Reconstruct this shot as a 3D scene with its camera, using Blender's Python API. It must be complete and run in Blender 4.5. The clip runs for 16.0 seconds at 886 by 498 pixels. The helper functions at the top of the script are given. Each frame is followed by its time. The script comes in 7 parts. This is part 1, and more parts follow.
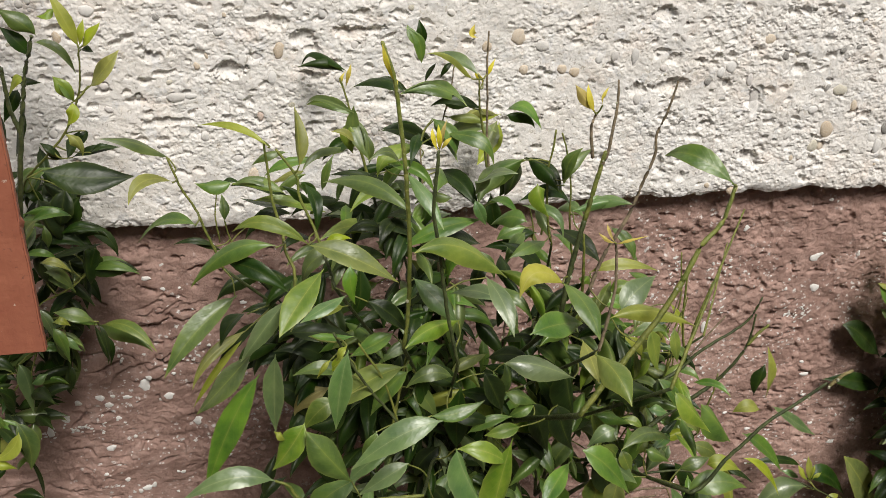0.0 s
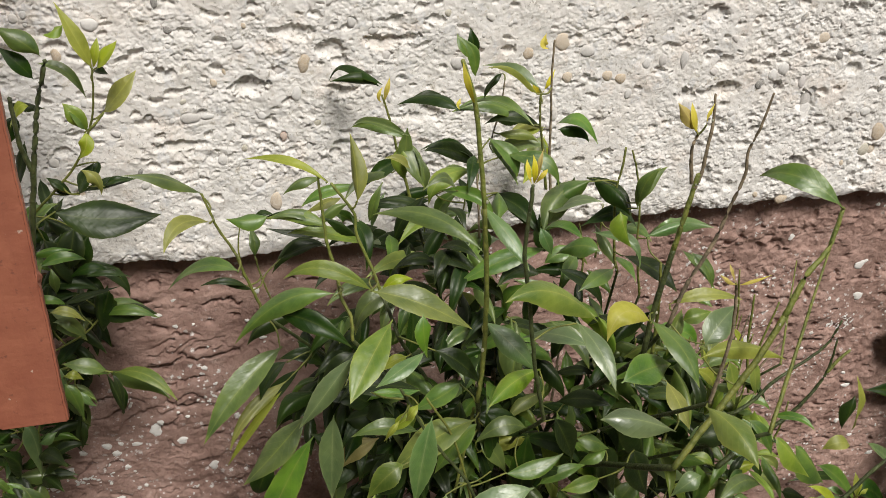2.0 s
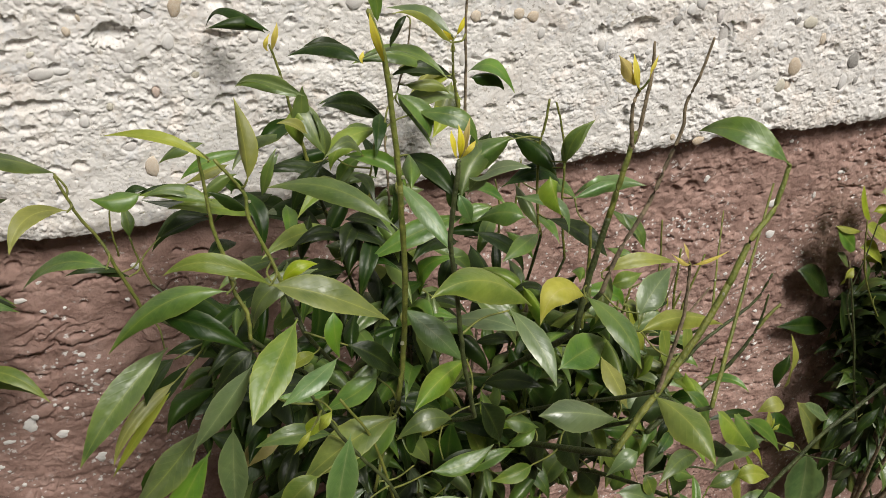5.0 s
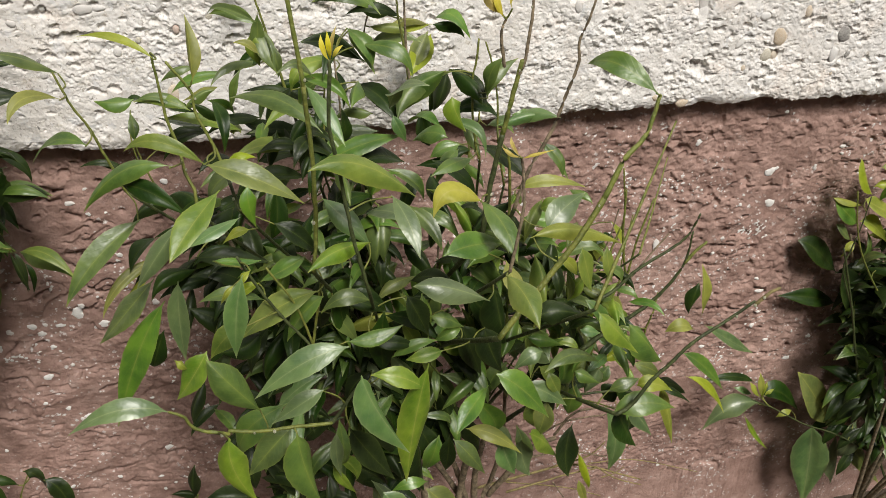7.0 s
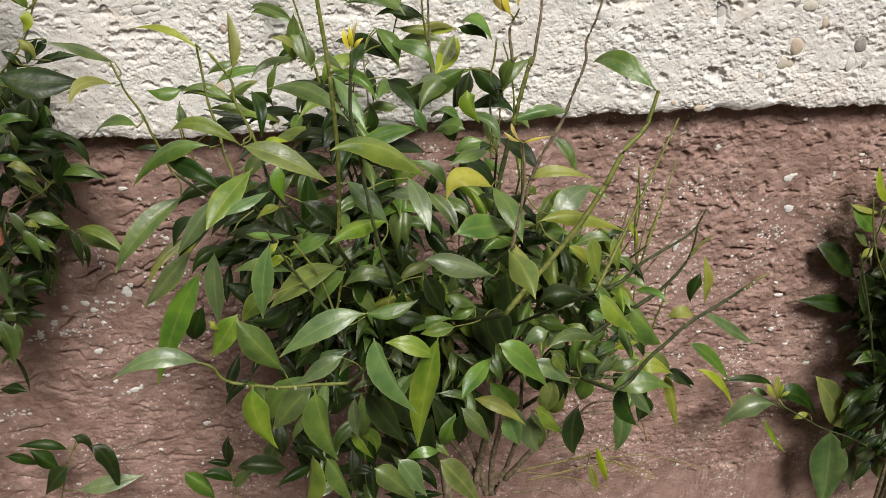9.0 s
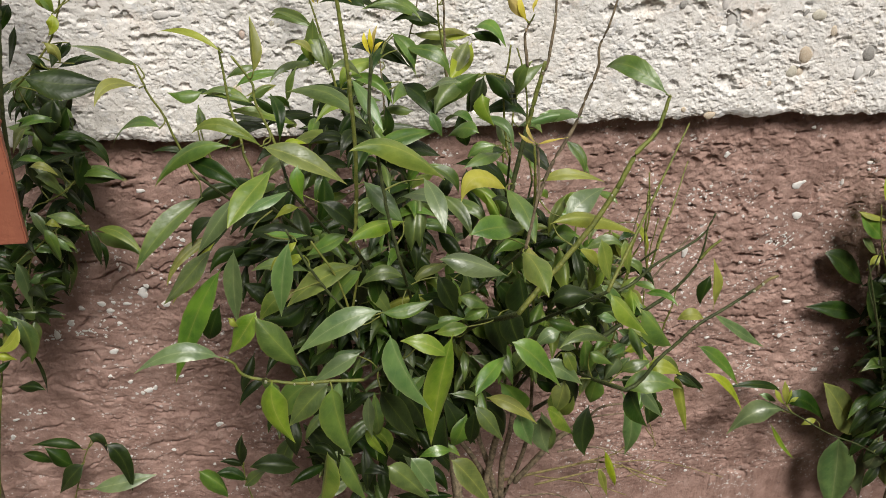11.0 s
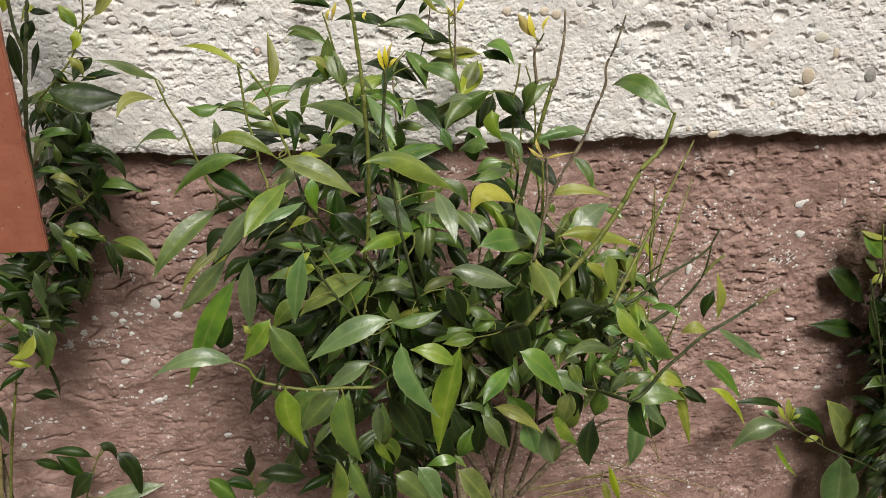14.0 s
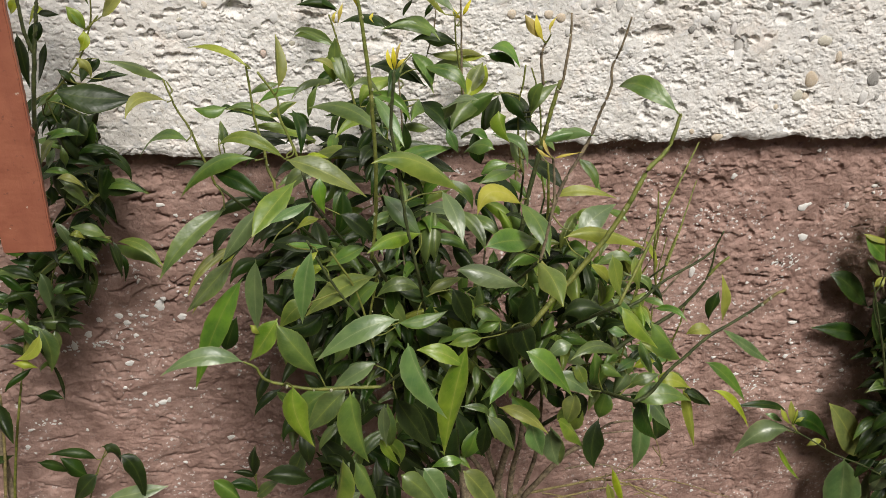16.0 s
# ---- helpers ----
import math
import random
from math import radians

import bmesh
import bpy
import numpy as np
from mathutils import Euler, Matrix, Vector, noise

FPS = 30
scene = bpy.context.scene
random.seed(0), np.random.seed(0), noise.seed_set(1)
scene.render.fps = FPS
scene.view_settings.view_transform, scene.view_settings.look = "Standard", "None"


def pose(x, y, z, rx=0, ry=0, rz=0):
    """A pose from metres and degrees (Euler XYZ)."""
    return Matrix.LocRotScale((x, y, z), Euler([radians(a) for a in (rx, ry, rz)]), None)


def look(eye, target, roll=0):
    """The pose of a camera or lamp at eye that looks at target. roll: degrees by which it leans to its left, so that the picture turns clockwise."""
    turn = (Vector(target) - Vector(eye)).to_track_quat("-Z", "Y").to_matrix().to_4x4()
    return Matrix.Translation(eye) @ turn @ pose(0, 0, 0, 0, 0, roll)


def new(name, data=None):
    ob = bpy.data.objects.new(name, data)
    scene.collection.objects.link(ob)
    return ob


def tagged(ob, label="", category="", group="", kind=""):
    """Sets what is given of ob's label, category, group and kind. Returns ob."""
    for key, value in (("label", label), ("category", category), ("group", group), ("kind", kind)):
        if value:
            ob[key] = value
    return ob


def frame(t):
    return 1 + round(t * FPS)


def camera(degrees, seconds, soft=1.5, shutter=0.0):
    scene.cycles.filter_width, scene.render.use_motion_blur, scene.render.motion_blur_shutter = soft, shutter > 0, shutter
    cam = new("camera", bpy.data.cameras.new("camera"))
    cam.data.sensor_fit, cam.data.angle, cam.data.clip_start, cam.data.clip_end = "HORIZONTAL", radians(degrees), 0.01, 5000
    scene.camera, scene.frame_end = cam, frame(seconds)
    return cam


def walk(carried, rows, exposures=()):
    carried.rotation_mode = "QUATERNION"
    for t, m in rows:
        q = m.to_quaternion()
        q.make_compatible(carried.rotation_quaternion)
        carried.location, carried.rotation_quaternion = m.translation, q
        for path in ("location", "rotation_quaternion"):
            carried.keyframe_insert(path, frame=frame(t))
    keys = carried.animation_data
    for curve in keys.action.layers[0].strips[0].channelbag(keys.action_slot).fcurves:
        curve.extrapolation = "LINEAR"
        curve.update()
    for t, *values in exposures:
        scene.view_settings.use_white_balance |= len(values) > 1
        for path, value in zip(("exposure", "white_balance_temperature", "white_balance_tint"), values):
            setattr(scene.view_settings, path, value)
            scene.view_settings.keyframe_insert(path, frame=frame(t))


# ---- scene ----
cam = camera(53.7, 16.0, soft=0.8)
PATH = [
    (0, (0.015, -0.013, 1.624), (0.414, 1.73, 0.728), 2.0),
    (0.5, (-0.003, 0.012, 1.622), (0.397, 1.753, 0.723), 2.1),
    (1, (-0.027, 0.046, 1.621), (0.379, 1.786, 0.722), 1.8),
    (1.5, (-0.045, 0.088, 1.614), (0.389, 1.819, 0.712), 1.5),
    (2, (-0.06, 0.123, 1.613), (0.414, 1.842, 0.706), 1.4),
    (2.5, (-0.066, 0.156, 1.599), (0.437, 1.856, 0.673), 1.2),
    (3, (-0.065, 0.193, 1.593), (0.474, 1.857, 0.623), 1.1),
    (3.5, (-0.049, 0.252, 1.597), (0.549, 1.86, 0.568), 1.8),
    (4, (-0.046, 0.302, 1.602), (0.6, 1.886, 0.565), 2.6),
    (4.5, (-0.051, 0.305, 1.602), (0.617, 1.877, 0.562), 2.9),
    (5, (-0.04, 0.237, 1.599), (0.639, 1.804, 0.558), 2.9),
    (5.2, (-0.022, 0.199, 1.598), (0.649, 1.77, 0.558), 2.8),
    (7.3, (0.106, -0.011, 1.604), (0.484, 1.647, 0.552), 1.3),
    (7.5, (0.106, -0.024, 1.606), (0.473, 1.637, 0.554), 1.1),
    (8, (0.11, -0.059, 1.612), (0.443, 1.612, 0.565), 1.1),
    (8.5, (0.122, -0.079, 1.611), (0.442, 1.604, 0.578), 1.2),
    (9, (0.123, -0.086, 1.611), (0.424, 1.606, 0.588), 1.3),
    (9.5, (0.116, -0.087, 1.613), (0.401, 1.609, 0.592), 1.3),
    (12, (0.11, -0.115, 1.61), (0.399, 1.6, 0.624), 1.5),
    (12.5, (0.11, -0.114, 1.611), (0.389, 1.606, 0.63), 1.5),
    (13, (0.104, -0.116, 1.611), (0.385, 1.605, 0.63), 1.7),
    (13.5, (0.1, -0.124, 1.615), (0.381, 1.6, 0.641), 1.8),
    (14, (0.1, -0.131, 1.615), (0.381, 1.599, 0.65), 1.8),
    (14.5, (0.099, -0.135, 1.61), (0.381, 1.599, 0.653), 1.9),
    (15, (0.098, -0.128, 1.61), (0.377, 1.605, 0.653), 1.9),
    (15.5, (0.089, -0.131, 1.612), (0.373, 1.604, 0.658), 2.0),
    (16, (0.091, -0.136, 1.611), (0.374, 1.6, 0.658), 1.9),
]
walk(cam, [(t, look(eye, target, roll)) for t, eye, target, roll in PATH],
     [(0, 0.0), (2.0, -0.03), (4.0, -0.06), (5.0, -0.05), (7.4, 0.04), (8.0, -0.02), (9.0, 0.02), (12.0, 0.0), (16, 0.0)])

# ---- light: a bright overcast sky ----
world = bpy.data.worlds.new("overcast_sky")
scene.world = world
world.use_nodes = True
wn, wl = world.node_tree.nodes, world.node_tree.links
sky = wn.new("ShaderNodeTexSky")
sky.sky_type = "NISHITA"
sky.sun_disc = False
sky.sun_elevation, sky.sun_rotation = radians(50), radians(168)
sky.air_density, sky.dust_density = 1.0, 4.0
veil = wn.new("ShaderNodeHueSaturation")
veil.inputs["Saturation"].default_value = 0.12
wl.new(sky.outputs[0], veil.inputs["Color"])
wl.new(veil.outputs[0], wn["Background"].inputs[0])
wn["Background"].inputs[1].default_value = 0.025

sun_data = bpy.data.lights.new("sun", "SUN")
sun_data.energy, sun_data.angle, sun_data.color = 3.95, radians(20), (1.0, 0.952, 0.885)
sun = new("sun", sun_data)
sun.matrix_world = look((0.95, -1.4, 3.8), (0.4, 1.2, 0.6))


# ---- materials ----
class Nodes:
    """A material's node tree with short ways to add to it."""

    def __init__(self, name):
        self.mat = bpy.data.materials.new(name)
        self.mat.use_nodes = True
        self.tree = self.mat.node_tree
        self.bsdf = self.tree.nodes["Principled BSDF"]
        self.out = self.tree.nodes["Material Output"]

    def add(self, kind, **values):
        n = self.tree.nodes.new(kind)
        for key, value in values.items():
            n.inputs[key.replace("_", " ")].default_value = value
        return n

    def link(self, a, b):
        self.tree.links.new(a, b)

    def noise(self, scale, detail=4.0, rough=0.55, at=None):
        n = self.add("ShaderNodeTexNoise", Scale=scale, Detail=detail, Roughness=rough)
        self.link(at or self.place(), n.inputs["Vector"])
        return n.outputs["Fac"]

    def place(self):
        return self.add("ShaderNodeTexCoord").outputs["Object"]

    def ramp(self, fac, stops):
        n = self.add("ShaderNodeValToRGB")
        e = n.color_ramp.elements
        while len(e) < len(stops):
            e.new(0.5)
        for s, (p, c) in zip(e, stops):
            s.position, s.color = p, (c if len(c) == 4 else (*c, 1.0))
        self.link(fac, n.inputs["Fac"])
        return n.outputs["Color"]

    def mix(self, fac, a, b, how="MIX"):
        n = self.add("ShaderNodeMix")
        n.data_type, n.blend_type = "RGBA", how
        for sock, v in ((n.inputs[0], fac), (n.inputs[6], a), (n.inputs[7], b)):
            if hasattr(v, "links"):
                self.link(v, sock)
            else:
                sock.default_value = v if not isinstance(v, tuple) or len(v) == 4 else (*v, 1.0)
        return n.outputs[2]

    def bump(self, fac, strength, distance):
        n = self.add("ShaderNodeBump", Strength=strength, Distance=distance)
        self.link(fac, n.inputs["Height"])
        self.link(n.outputs[0], self.bsdf.inputs["Normal"])

    def colour(self, c):
        if hasattr(c, "links"):
            self.link(c, self.bsdf.inputs["Base Color"])
        else:
            self.bsdf.inputs["Base Color"].default_value = (*c, 1.0)


def grey(v):
    return (v, v, v)


def leaf_material(name, dark, light, rib, rough, sheen):
    """Glossy leaf: pale midrib and side veins by the leaf's own UV, blotches that also imitate sheen, thin and lit from
    behind.
    """
    n = Nodes(name)
    uv = n.add("ShaderNodeUVMap").outputs["UV"]
    sep = n.add("ShaderNodeSeparateXYZ")
    n.link(uv, sep.inputs[0])
    info = n.add("ShaderNodeObjectInfo").outputs["Random"]
    isl = n.add("ShaderNodeNewGeometry").outputs["Random Per Island"]
    # uneven green, whose lighter patches also paint in a dusty sheen
    sheen_blotch = n.noise(27, 5, 0.62)
    body = n.mix(n.ramp(sheen_blotch, [(0.36, grey(0)), (0.64, grey(1))]), dark, light)
    hue = n.add("ShaderNodeHueSaturation")
    add = n.add("ShaderNodeMath")
    n.link(info, add.inputs[0])
    n.link(isl, add.inputs[1])
    frac = n.add("ShaderNodeMath")
    frac.operation = "FRACT"
    n.link(add.outputs[0], frac.inputs[0])
    for key, lo, hi in (("Hue", 0.485, 0.515), ("Value", 0.74, 1.16), ("Saturation", 0.85, 1.1)):
        m = n.add("ShaderNodeMapRange")
        m.inputs["To Min"].default_value, m.inputs["To Max"].default_value = lo, hi
        n.link(frac.outputs[0], m.inputs["Value"])
        n.link(m.outputs[0], hue.inputs[key])
    n.link(body, hue.inputs["Color"])
    # distance from the midrib: 0 at the rib, 1 at the margin
    off = n.add("ShaderNodeMath")
    off.operation = "SUBTRACT"
    off.inputs[1].default_value = 0.5
    n.link(sep.outputs[0], off.inputs[0])
    ab = n.add("ShaderNodeMath")
    ab.operation = "ABSOLUTE"
    n.link(off.outputs[0], ab.inputs[0])
    rib_fac = n.ramp(ab.outputs[0], [(0.0, grey(0.60)), (0.022, grey(0.18)), (0.08, grey(0.04)), (0.20, grey(0.0)), (0.38, grey(0.03)), (0.46, grey(0.15)), (0.5, grey(0.5))])
    # slanting side veins
    slant = n.add("ShaderNodeMath")
    slant.operation = "MULTIPLY_ADD"
    slant.inputs[1].default_value = -0.45
    n.link(ab.outputs[0], slant.inputs[0])
    n.link(sep.outputs[1], slant.inputs[2])
    wave = n.add("ShaderNodeMath")
    wave.operation = "MULTIPLY"
    wave.inputs[1].default_value = 62.0
    n.link(slant.outputs[0], wave.inputs[0])
    sine = n.add("ShaderNodeMath")
    sine.operation = "SINE"
    n.link(wave.outputs[0], sine.inputs[0])
    vein = n.ramp(sine.outputs[0], [(0.80, grey(0.0)), (1.0, grey(0.07))])
    tip = n.ramp(sep.outputs[1], [(0.0, grey(0.25)), (0.1, grey(0.0)), (0.9, grey(0.0)), (1.0, grey(0.7))])
    col = n.mix(rib_fac, hue.outputs[0], rib)
    col = n.mix(vein, col, rib)
    col = n.mix(tip, col, tuple(min(1, 1.15 * c) for c in rib))
    n.colour(col)
    n.link(n.ramp(n.noise(60, 4), [(0.3, grey(rough - 0.02)), (0.7, grey(rough + 0.16))]), n.bsdf.inputs["Roughness"])
    n.bsdf.inputs["IOR"].default_value = 1.58
    n.bsdf.inputs["Specular IOR Level"].default_value = sheen
    wavy = n.noise(75, 2)
    n.bump(n.mix(0.4, wavy, vein), 0.65, 0.0028)
    thin = n.add("ShaderNodeBsdfTranslucent")
    n.link(n.mix(1.0, col, (1.25, 1.3, 0.55), "MULTIPLY"), thin.inputs["Color"])
    both = n.add("ShaderNodeMixShader")
    both.inputs[0].default_value = 0.16
    n.link(n.bsdf.outputs[0], both.inputs[1])
    n.link(thin.outputs[0], both.inputs[2])
    n.link(both.outputs[0], n.out.inputs[0])
    return n.mat


LEAF = {
    # D is dark green, lowered further to imitate shade in the foliage gaps
    "D": leaf_material("leaf_dark_shaded_green", (0.010, 0.025, 0.004), (0.027, 0.055, 0.008), (0.08, 0.11, 0.02), 0.36, 0.32),
    "M": leaf_material("leaf_mid_green", (0.056, 0.120, 0.018), (0.135, 0.225, 0.034), (0.26, 0.31, 0.06), 0.37, 0.80),
    "L": leaf_material("leaf_light_green", (0.20, 0.245, 0.020), (0.33, 0.365, 0.040), (0.42, 0.43, 0.10), 0.44, 0.55),
    "P": leaf_material("leaf_pale_olive_green", (0.098, 0.165, 0.020), (0.215, 0.280, 0.040), (0.36, 0.38, 0.08), 0.41, 0.65),
    "Y": leaf_material("leaf_yellowing", (0.28, 0.26, 0.050), (0.42, 0.37, 0.095), (0.48, 0.44, 0.15), 0.50, 0.40),
    "G": leaf_material("leaf_grey_green", (0.080, 0.150, 0.046), (0.165, 0.250, 0.080), (0.32, 0.38, 0.16), 0.37, 1.0),
    "K": leaf_material("young_leaf_yellow", (0.56, 0.46, 0.055), (0.66, 0.55, 0.11), (0.72, 0.64, 0.20), 0.5, 0.35),
}


def bark(name, a, b, rough=0.6):
    n = Nodes(name)
    c = n.mix(n.ramp(n.noise(120, 5), [(0.35, grey(0)), (0.65, grey(1))]), a, b)
    n.colour(n.mix(n.ramp(n.noise(55, 5, 0.65), [(0.55, grey(0)), (0.70, grey(0.6))]), c, tuple(0.62 * v for v in a)))
    n.bsdf.inputs["Roughness"].default_value = rough
    n.bump(n.noise(300, 5), 0.8, 0.0022)
    return n.mat


BARK = {
    "G": bark("green_stem", (0.105, 0.130, 0.024), (0.215, 0.225, 0.046), 0.5),
    "V": bark("yellow_green_stem", (0.13, 0.165, 0.030), (0.23, 0.25, 0.055), 0.5),
    "B": bark("brown_bark", (0.105, 0.083, 0.052), (0.31, 0.245, 0.155), 0.8),
    "O": bark("olive_stem", (0.036, 0.048, 0.016), (0.085, 0.105, 0.034), 0.5),
    "S": bark("dry_straw_twig", (0.17, 0.14, 0.055), (0.33, 0.27, 0.11), 0.7),
}


def white_roughcast():
    n = Nodes("white_painted_roughcast")
    def patch(scale, lo, hi, most, detail=6, rough=0.65):
        return n.ramp(n.noise(scale, detail, rough), [(lo, grey(0)), (hi, grey(most))])
    c = n.mix(patch(30, 0.36, 0.60, 1.0), (0.735, 0.712, 0.678), (0.820, 0.802, 0.776))
    c = n.mix(patch(7, 0.48, 0.66, 0.40), c, (0.78, 0.715, 0.645))
    c = n.mix(patch(19, 0.55, 0.64, 0.60), c, (0.80, 0.72, 0.655))
    c = n.mix(patch(48, 0.57, 0.64, 0.65), c, (0.655, 0.660, 0.672))
    c = n.mix(patch(85, 0.60, 0.66, 0.60), c, (0.60, 0.545, 0.455))
    c = n.mix(patch(135, 0.56, 0.62, 0.55), c, (0.86, 0.85, 0.835))
    c = n.mix(patch(170, 0.61, 0.645, 0.75, 4), c, (0.40, 0.37, 0.33))
    n.colour(c)
    n.bsdf.inputs["Roughness"].default_value = 0.92
    n.bump(n.noise(240, 7, 0.72), 0.8, 0.0018)
    return n.mat


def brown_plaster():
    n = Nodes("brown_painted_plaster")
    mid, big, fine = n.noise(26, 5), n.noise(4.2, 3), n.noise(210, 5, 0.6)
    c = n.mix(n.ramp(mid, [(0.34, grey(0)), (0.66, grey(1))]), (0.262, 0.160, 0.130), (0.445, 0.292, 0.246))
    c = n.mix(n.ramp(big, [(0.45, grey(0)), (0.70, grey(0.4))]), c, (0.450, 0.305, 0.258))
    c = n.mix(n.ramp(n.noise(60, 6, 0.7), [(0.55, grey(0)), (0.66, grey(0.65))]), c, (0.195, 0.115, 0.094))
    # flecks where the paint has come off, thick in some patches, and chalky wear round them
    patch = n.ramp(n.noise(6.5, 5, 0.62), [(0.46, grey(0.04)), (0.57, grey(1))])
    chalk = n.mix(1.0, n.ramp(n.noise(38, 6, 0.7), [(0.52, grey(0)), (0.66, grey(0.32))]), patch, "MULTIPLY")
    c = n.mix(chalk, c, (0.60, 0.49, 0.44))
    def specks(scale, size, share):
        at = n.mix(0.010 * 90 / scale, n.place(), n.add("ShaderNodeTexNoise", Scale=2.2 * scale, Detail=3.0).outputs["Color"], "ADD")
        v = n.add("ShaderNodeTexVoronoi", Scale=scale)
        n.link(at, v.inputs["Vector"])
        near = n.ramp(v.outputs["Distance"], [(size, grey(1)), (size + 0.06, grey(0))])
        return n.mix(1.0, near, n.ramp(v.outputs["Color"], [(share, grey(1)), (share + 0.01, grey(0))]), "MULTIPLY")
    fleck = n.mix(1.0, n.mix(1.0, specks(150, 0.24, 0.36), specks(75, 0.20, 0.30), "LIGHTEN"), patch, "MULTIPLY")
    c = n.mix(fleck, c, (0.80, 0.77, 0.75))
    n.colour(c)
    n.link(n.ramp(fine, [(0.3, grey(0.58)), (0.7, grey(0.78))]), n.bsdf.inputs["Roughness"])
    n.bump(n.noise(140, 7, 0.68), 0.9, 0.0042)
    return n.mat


def stone_mat(name, stops):
    n = Nodes(name)
    base = n.ramp(n.add("ShaderNodeObjectInfo").outputs["Random"], stops)
    n.colour(n.mix(n.ramp(n.noise(150, 6, 0.7), [(0.42, grey(0)), (0.60, grey(0.8))]), base, (0.76, 0.74, 0.70)))
    n.bsdf.inputs["Roughness"].default_value = 0.7
    n.bump(n.noise(650, 4), 0.5, 0.001)
    return n.mat


def red_paint():
    n = Nodes("red_brown_painted_wood")
    at = n.add("ShaderNodeMapping")
    at.inputs["Scale"].default_value = (60, 60, 5)
    n.link(n.place(), at.inputs[0])
    grain = n.noise(1.0, 5, 0.6, at.outputs[0])
    cloud, fine = n.noise(26, 5, 0.62), n.noise(150, 5, 0.65)
    c = n.mix(n.ramp(cloud, [(0.34, grey(0)), (0.66, grey(1))]), (0.285, 0.094, 0.056), (0.365, 0.134, 0.078))
    c = n.mix(n.ramp(grain, [(0.50, grey(0)), (0.75, grey(0.35))]), c, (0.24, 0.082, 0.054))
    c = n.mix(n.ramp(fine, [(0.62, grey(0)), (0.70, grey(0.65))]), c, (0.15, 0.058, 0.042))
    c = n.mix(n.ramp(n.noise(95, 3, 0.6), [(0.71, grey(0)), (0.73, grey(0.8))]), c, (0.55, 0.42, 0.34))
    n.colour(c)
    n.bsdf.inputs["Roughness"].default_value = 0.55
    n.bump(n.mix(0.35, n.noise(70, 6, 0.65), grain), 0.6, 0.0028)
    return n.mat


def soil_mat():
    n = Nodes("bare_soil")
    n.colour(n.mix(n.ramp(n.noise(14, 6), [(0.35, grey(0)), (0.65, grey(1))]), (0.060, 0.045, 0.032), (0.115, 0.088, 0.062)))
    n.bsdf.inputs["Roughness"].default_value = 0.95
    n.bump(n.noise(60, 6, 0.7), 1.0, 0.012)
    return n.mat


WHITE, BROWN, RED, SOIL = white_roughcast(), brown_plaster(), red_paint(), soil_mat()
PEBBLE = stone_mat("grey_pebble", [(0.0, (0.58, 0.57, 0.56)), (0.4, (0.70, 0.65, 0.64)), (0.7, (0.58, 0.56, 0.54)), (1.0, (0.72, 0.71, 0.70))])
PALE = stone_mat("white_pebble", [(0.0, (0.66, 0.65, 0.64)), (0.5, (0.78, 0.77, 0.76)), (1.0, (0.72, 0.69, 0.65))])
TAN = stone_mat("tan_pebble", [(0.0, (0.50, 0.36, 0.20)), (1.0, (0.66, 0.53, 0.38))])
PINK = stone_mat("pink_pebble", [(0.0, (0.52, 0.34, 0.26)), (1.0, (0.60, 0.42, 0.33))])
OLIVE = stone_mat("olive_pebble", [(0.0, (0.42, 0.38, 0.26)), (1.0, (0.56, 0.52, 0.40))])
CHIP = stone_mat("bare_stone_chip", [(0.0, (0.70, 0.68, 0.66)), (0.6, (0.86, 0.85, 0.83)), (1.0, (0.58, 0.54, 0.51))])
DARKPIT = stone_mat("dark_pebble", [(0.0, (0.06, 0.055, 0.05)), (1.0, (0.15, 0.14, 0.13))])
BUD = bark("pale_bud", (0.52, 0.52, 0.34), (0.72, 0.72, 0.55), 0.5)


# ---- helpers for things ----
def mesh_object(name, verts, faces, material, parent=None, smooth=True, uvs=None):
    me = bpy.data.meshes.new(name)
    me.from_pydata([tuple(v) for v in verts], [], [tuple(f) for f in faces])
    me.materials.append(material)
    if smooth:
        me.polygons.foreach_set("use_smooth", [True] * len(me.polygons))
    if uvs is not None:
        layer = me.uv_layers.new(name="UVMap")
        idx = np.empty(len(me.loops), dtype=np.int32)
        me.loops.foreach_get("vertex_index", idx)
        layer.data.foreach_set("uv", np.asarray(uvs, dtype=np.float32)[idx].ravel())
    ob = new(name, me)
    ob.parent = parent
    return ob


def part(name, bm, material, parent, label=""):
    me = bpy.data.meshes.new(name)
    bm.to_mesh(me)
    bm.free()
    me.materials.append(material)
    ob = new(name, me)
    ob.parent = parent
    return tagged(ob, label)


def grid_mesh(name, X, Y, Z, material):
    """A sheet from equal arrays of coordinates."""
    nz, nx = X.shape
    me = bpy.data.meshes.new(name)
    co = np.stack([X, Y, Z], axis=-1).astype(np.float32).reshape(-1, 3)
    a = (np.arange(nz - 1)[:, None] * nx + np.arange(nx - 1)[None, :]).ravel()
    quads = np.stack([a, a + 1, a + nx + 1, a + nx], axis=1).astype(np.int32)
    me.vertices.add(len(co))
    me.vertices.foreach_set("co", co.ravel())
    me.loops.add(quads.size)
    me.loops.foreach_set("vertex_index", quads.ravel())
    me.polygons.add(len(quads))
    me.polygons.foreach_set("loop_start", np.arange(0, quads.size, 4, dtype=np.int32))
    me.update(calc_edges=True)
    me.polygons.foreach_set("use_smooth", np.ones(len(quads), dtype=bool))
    me.materials.append(material)
    return new(name, me)


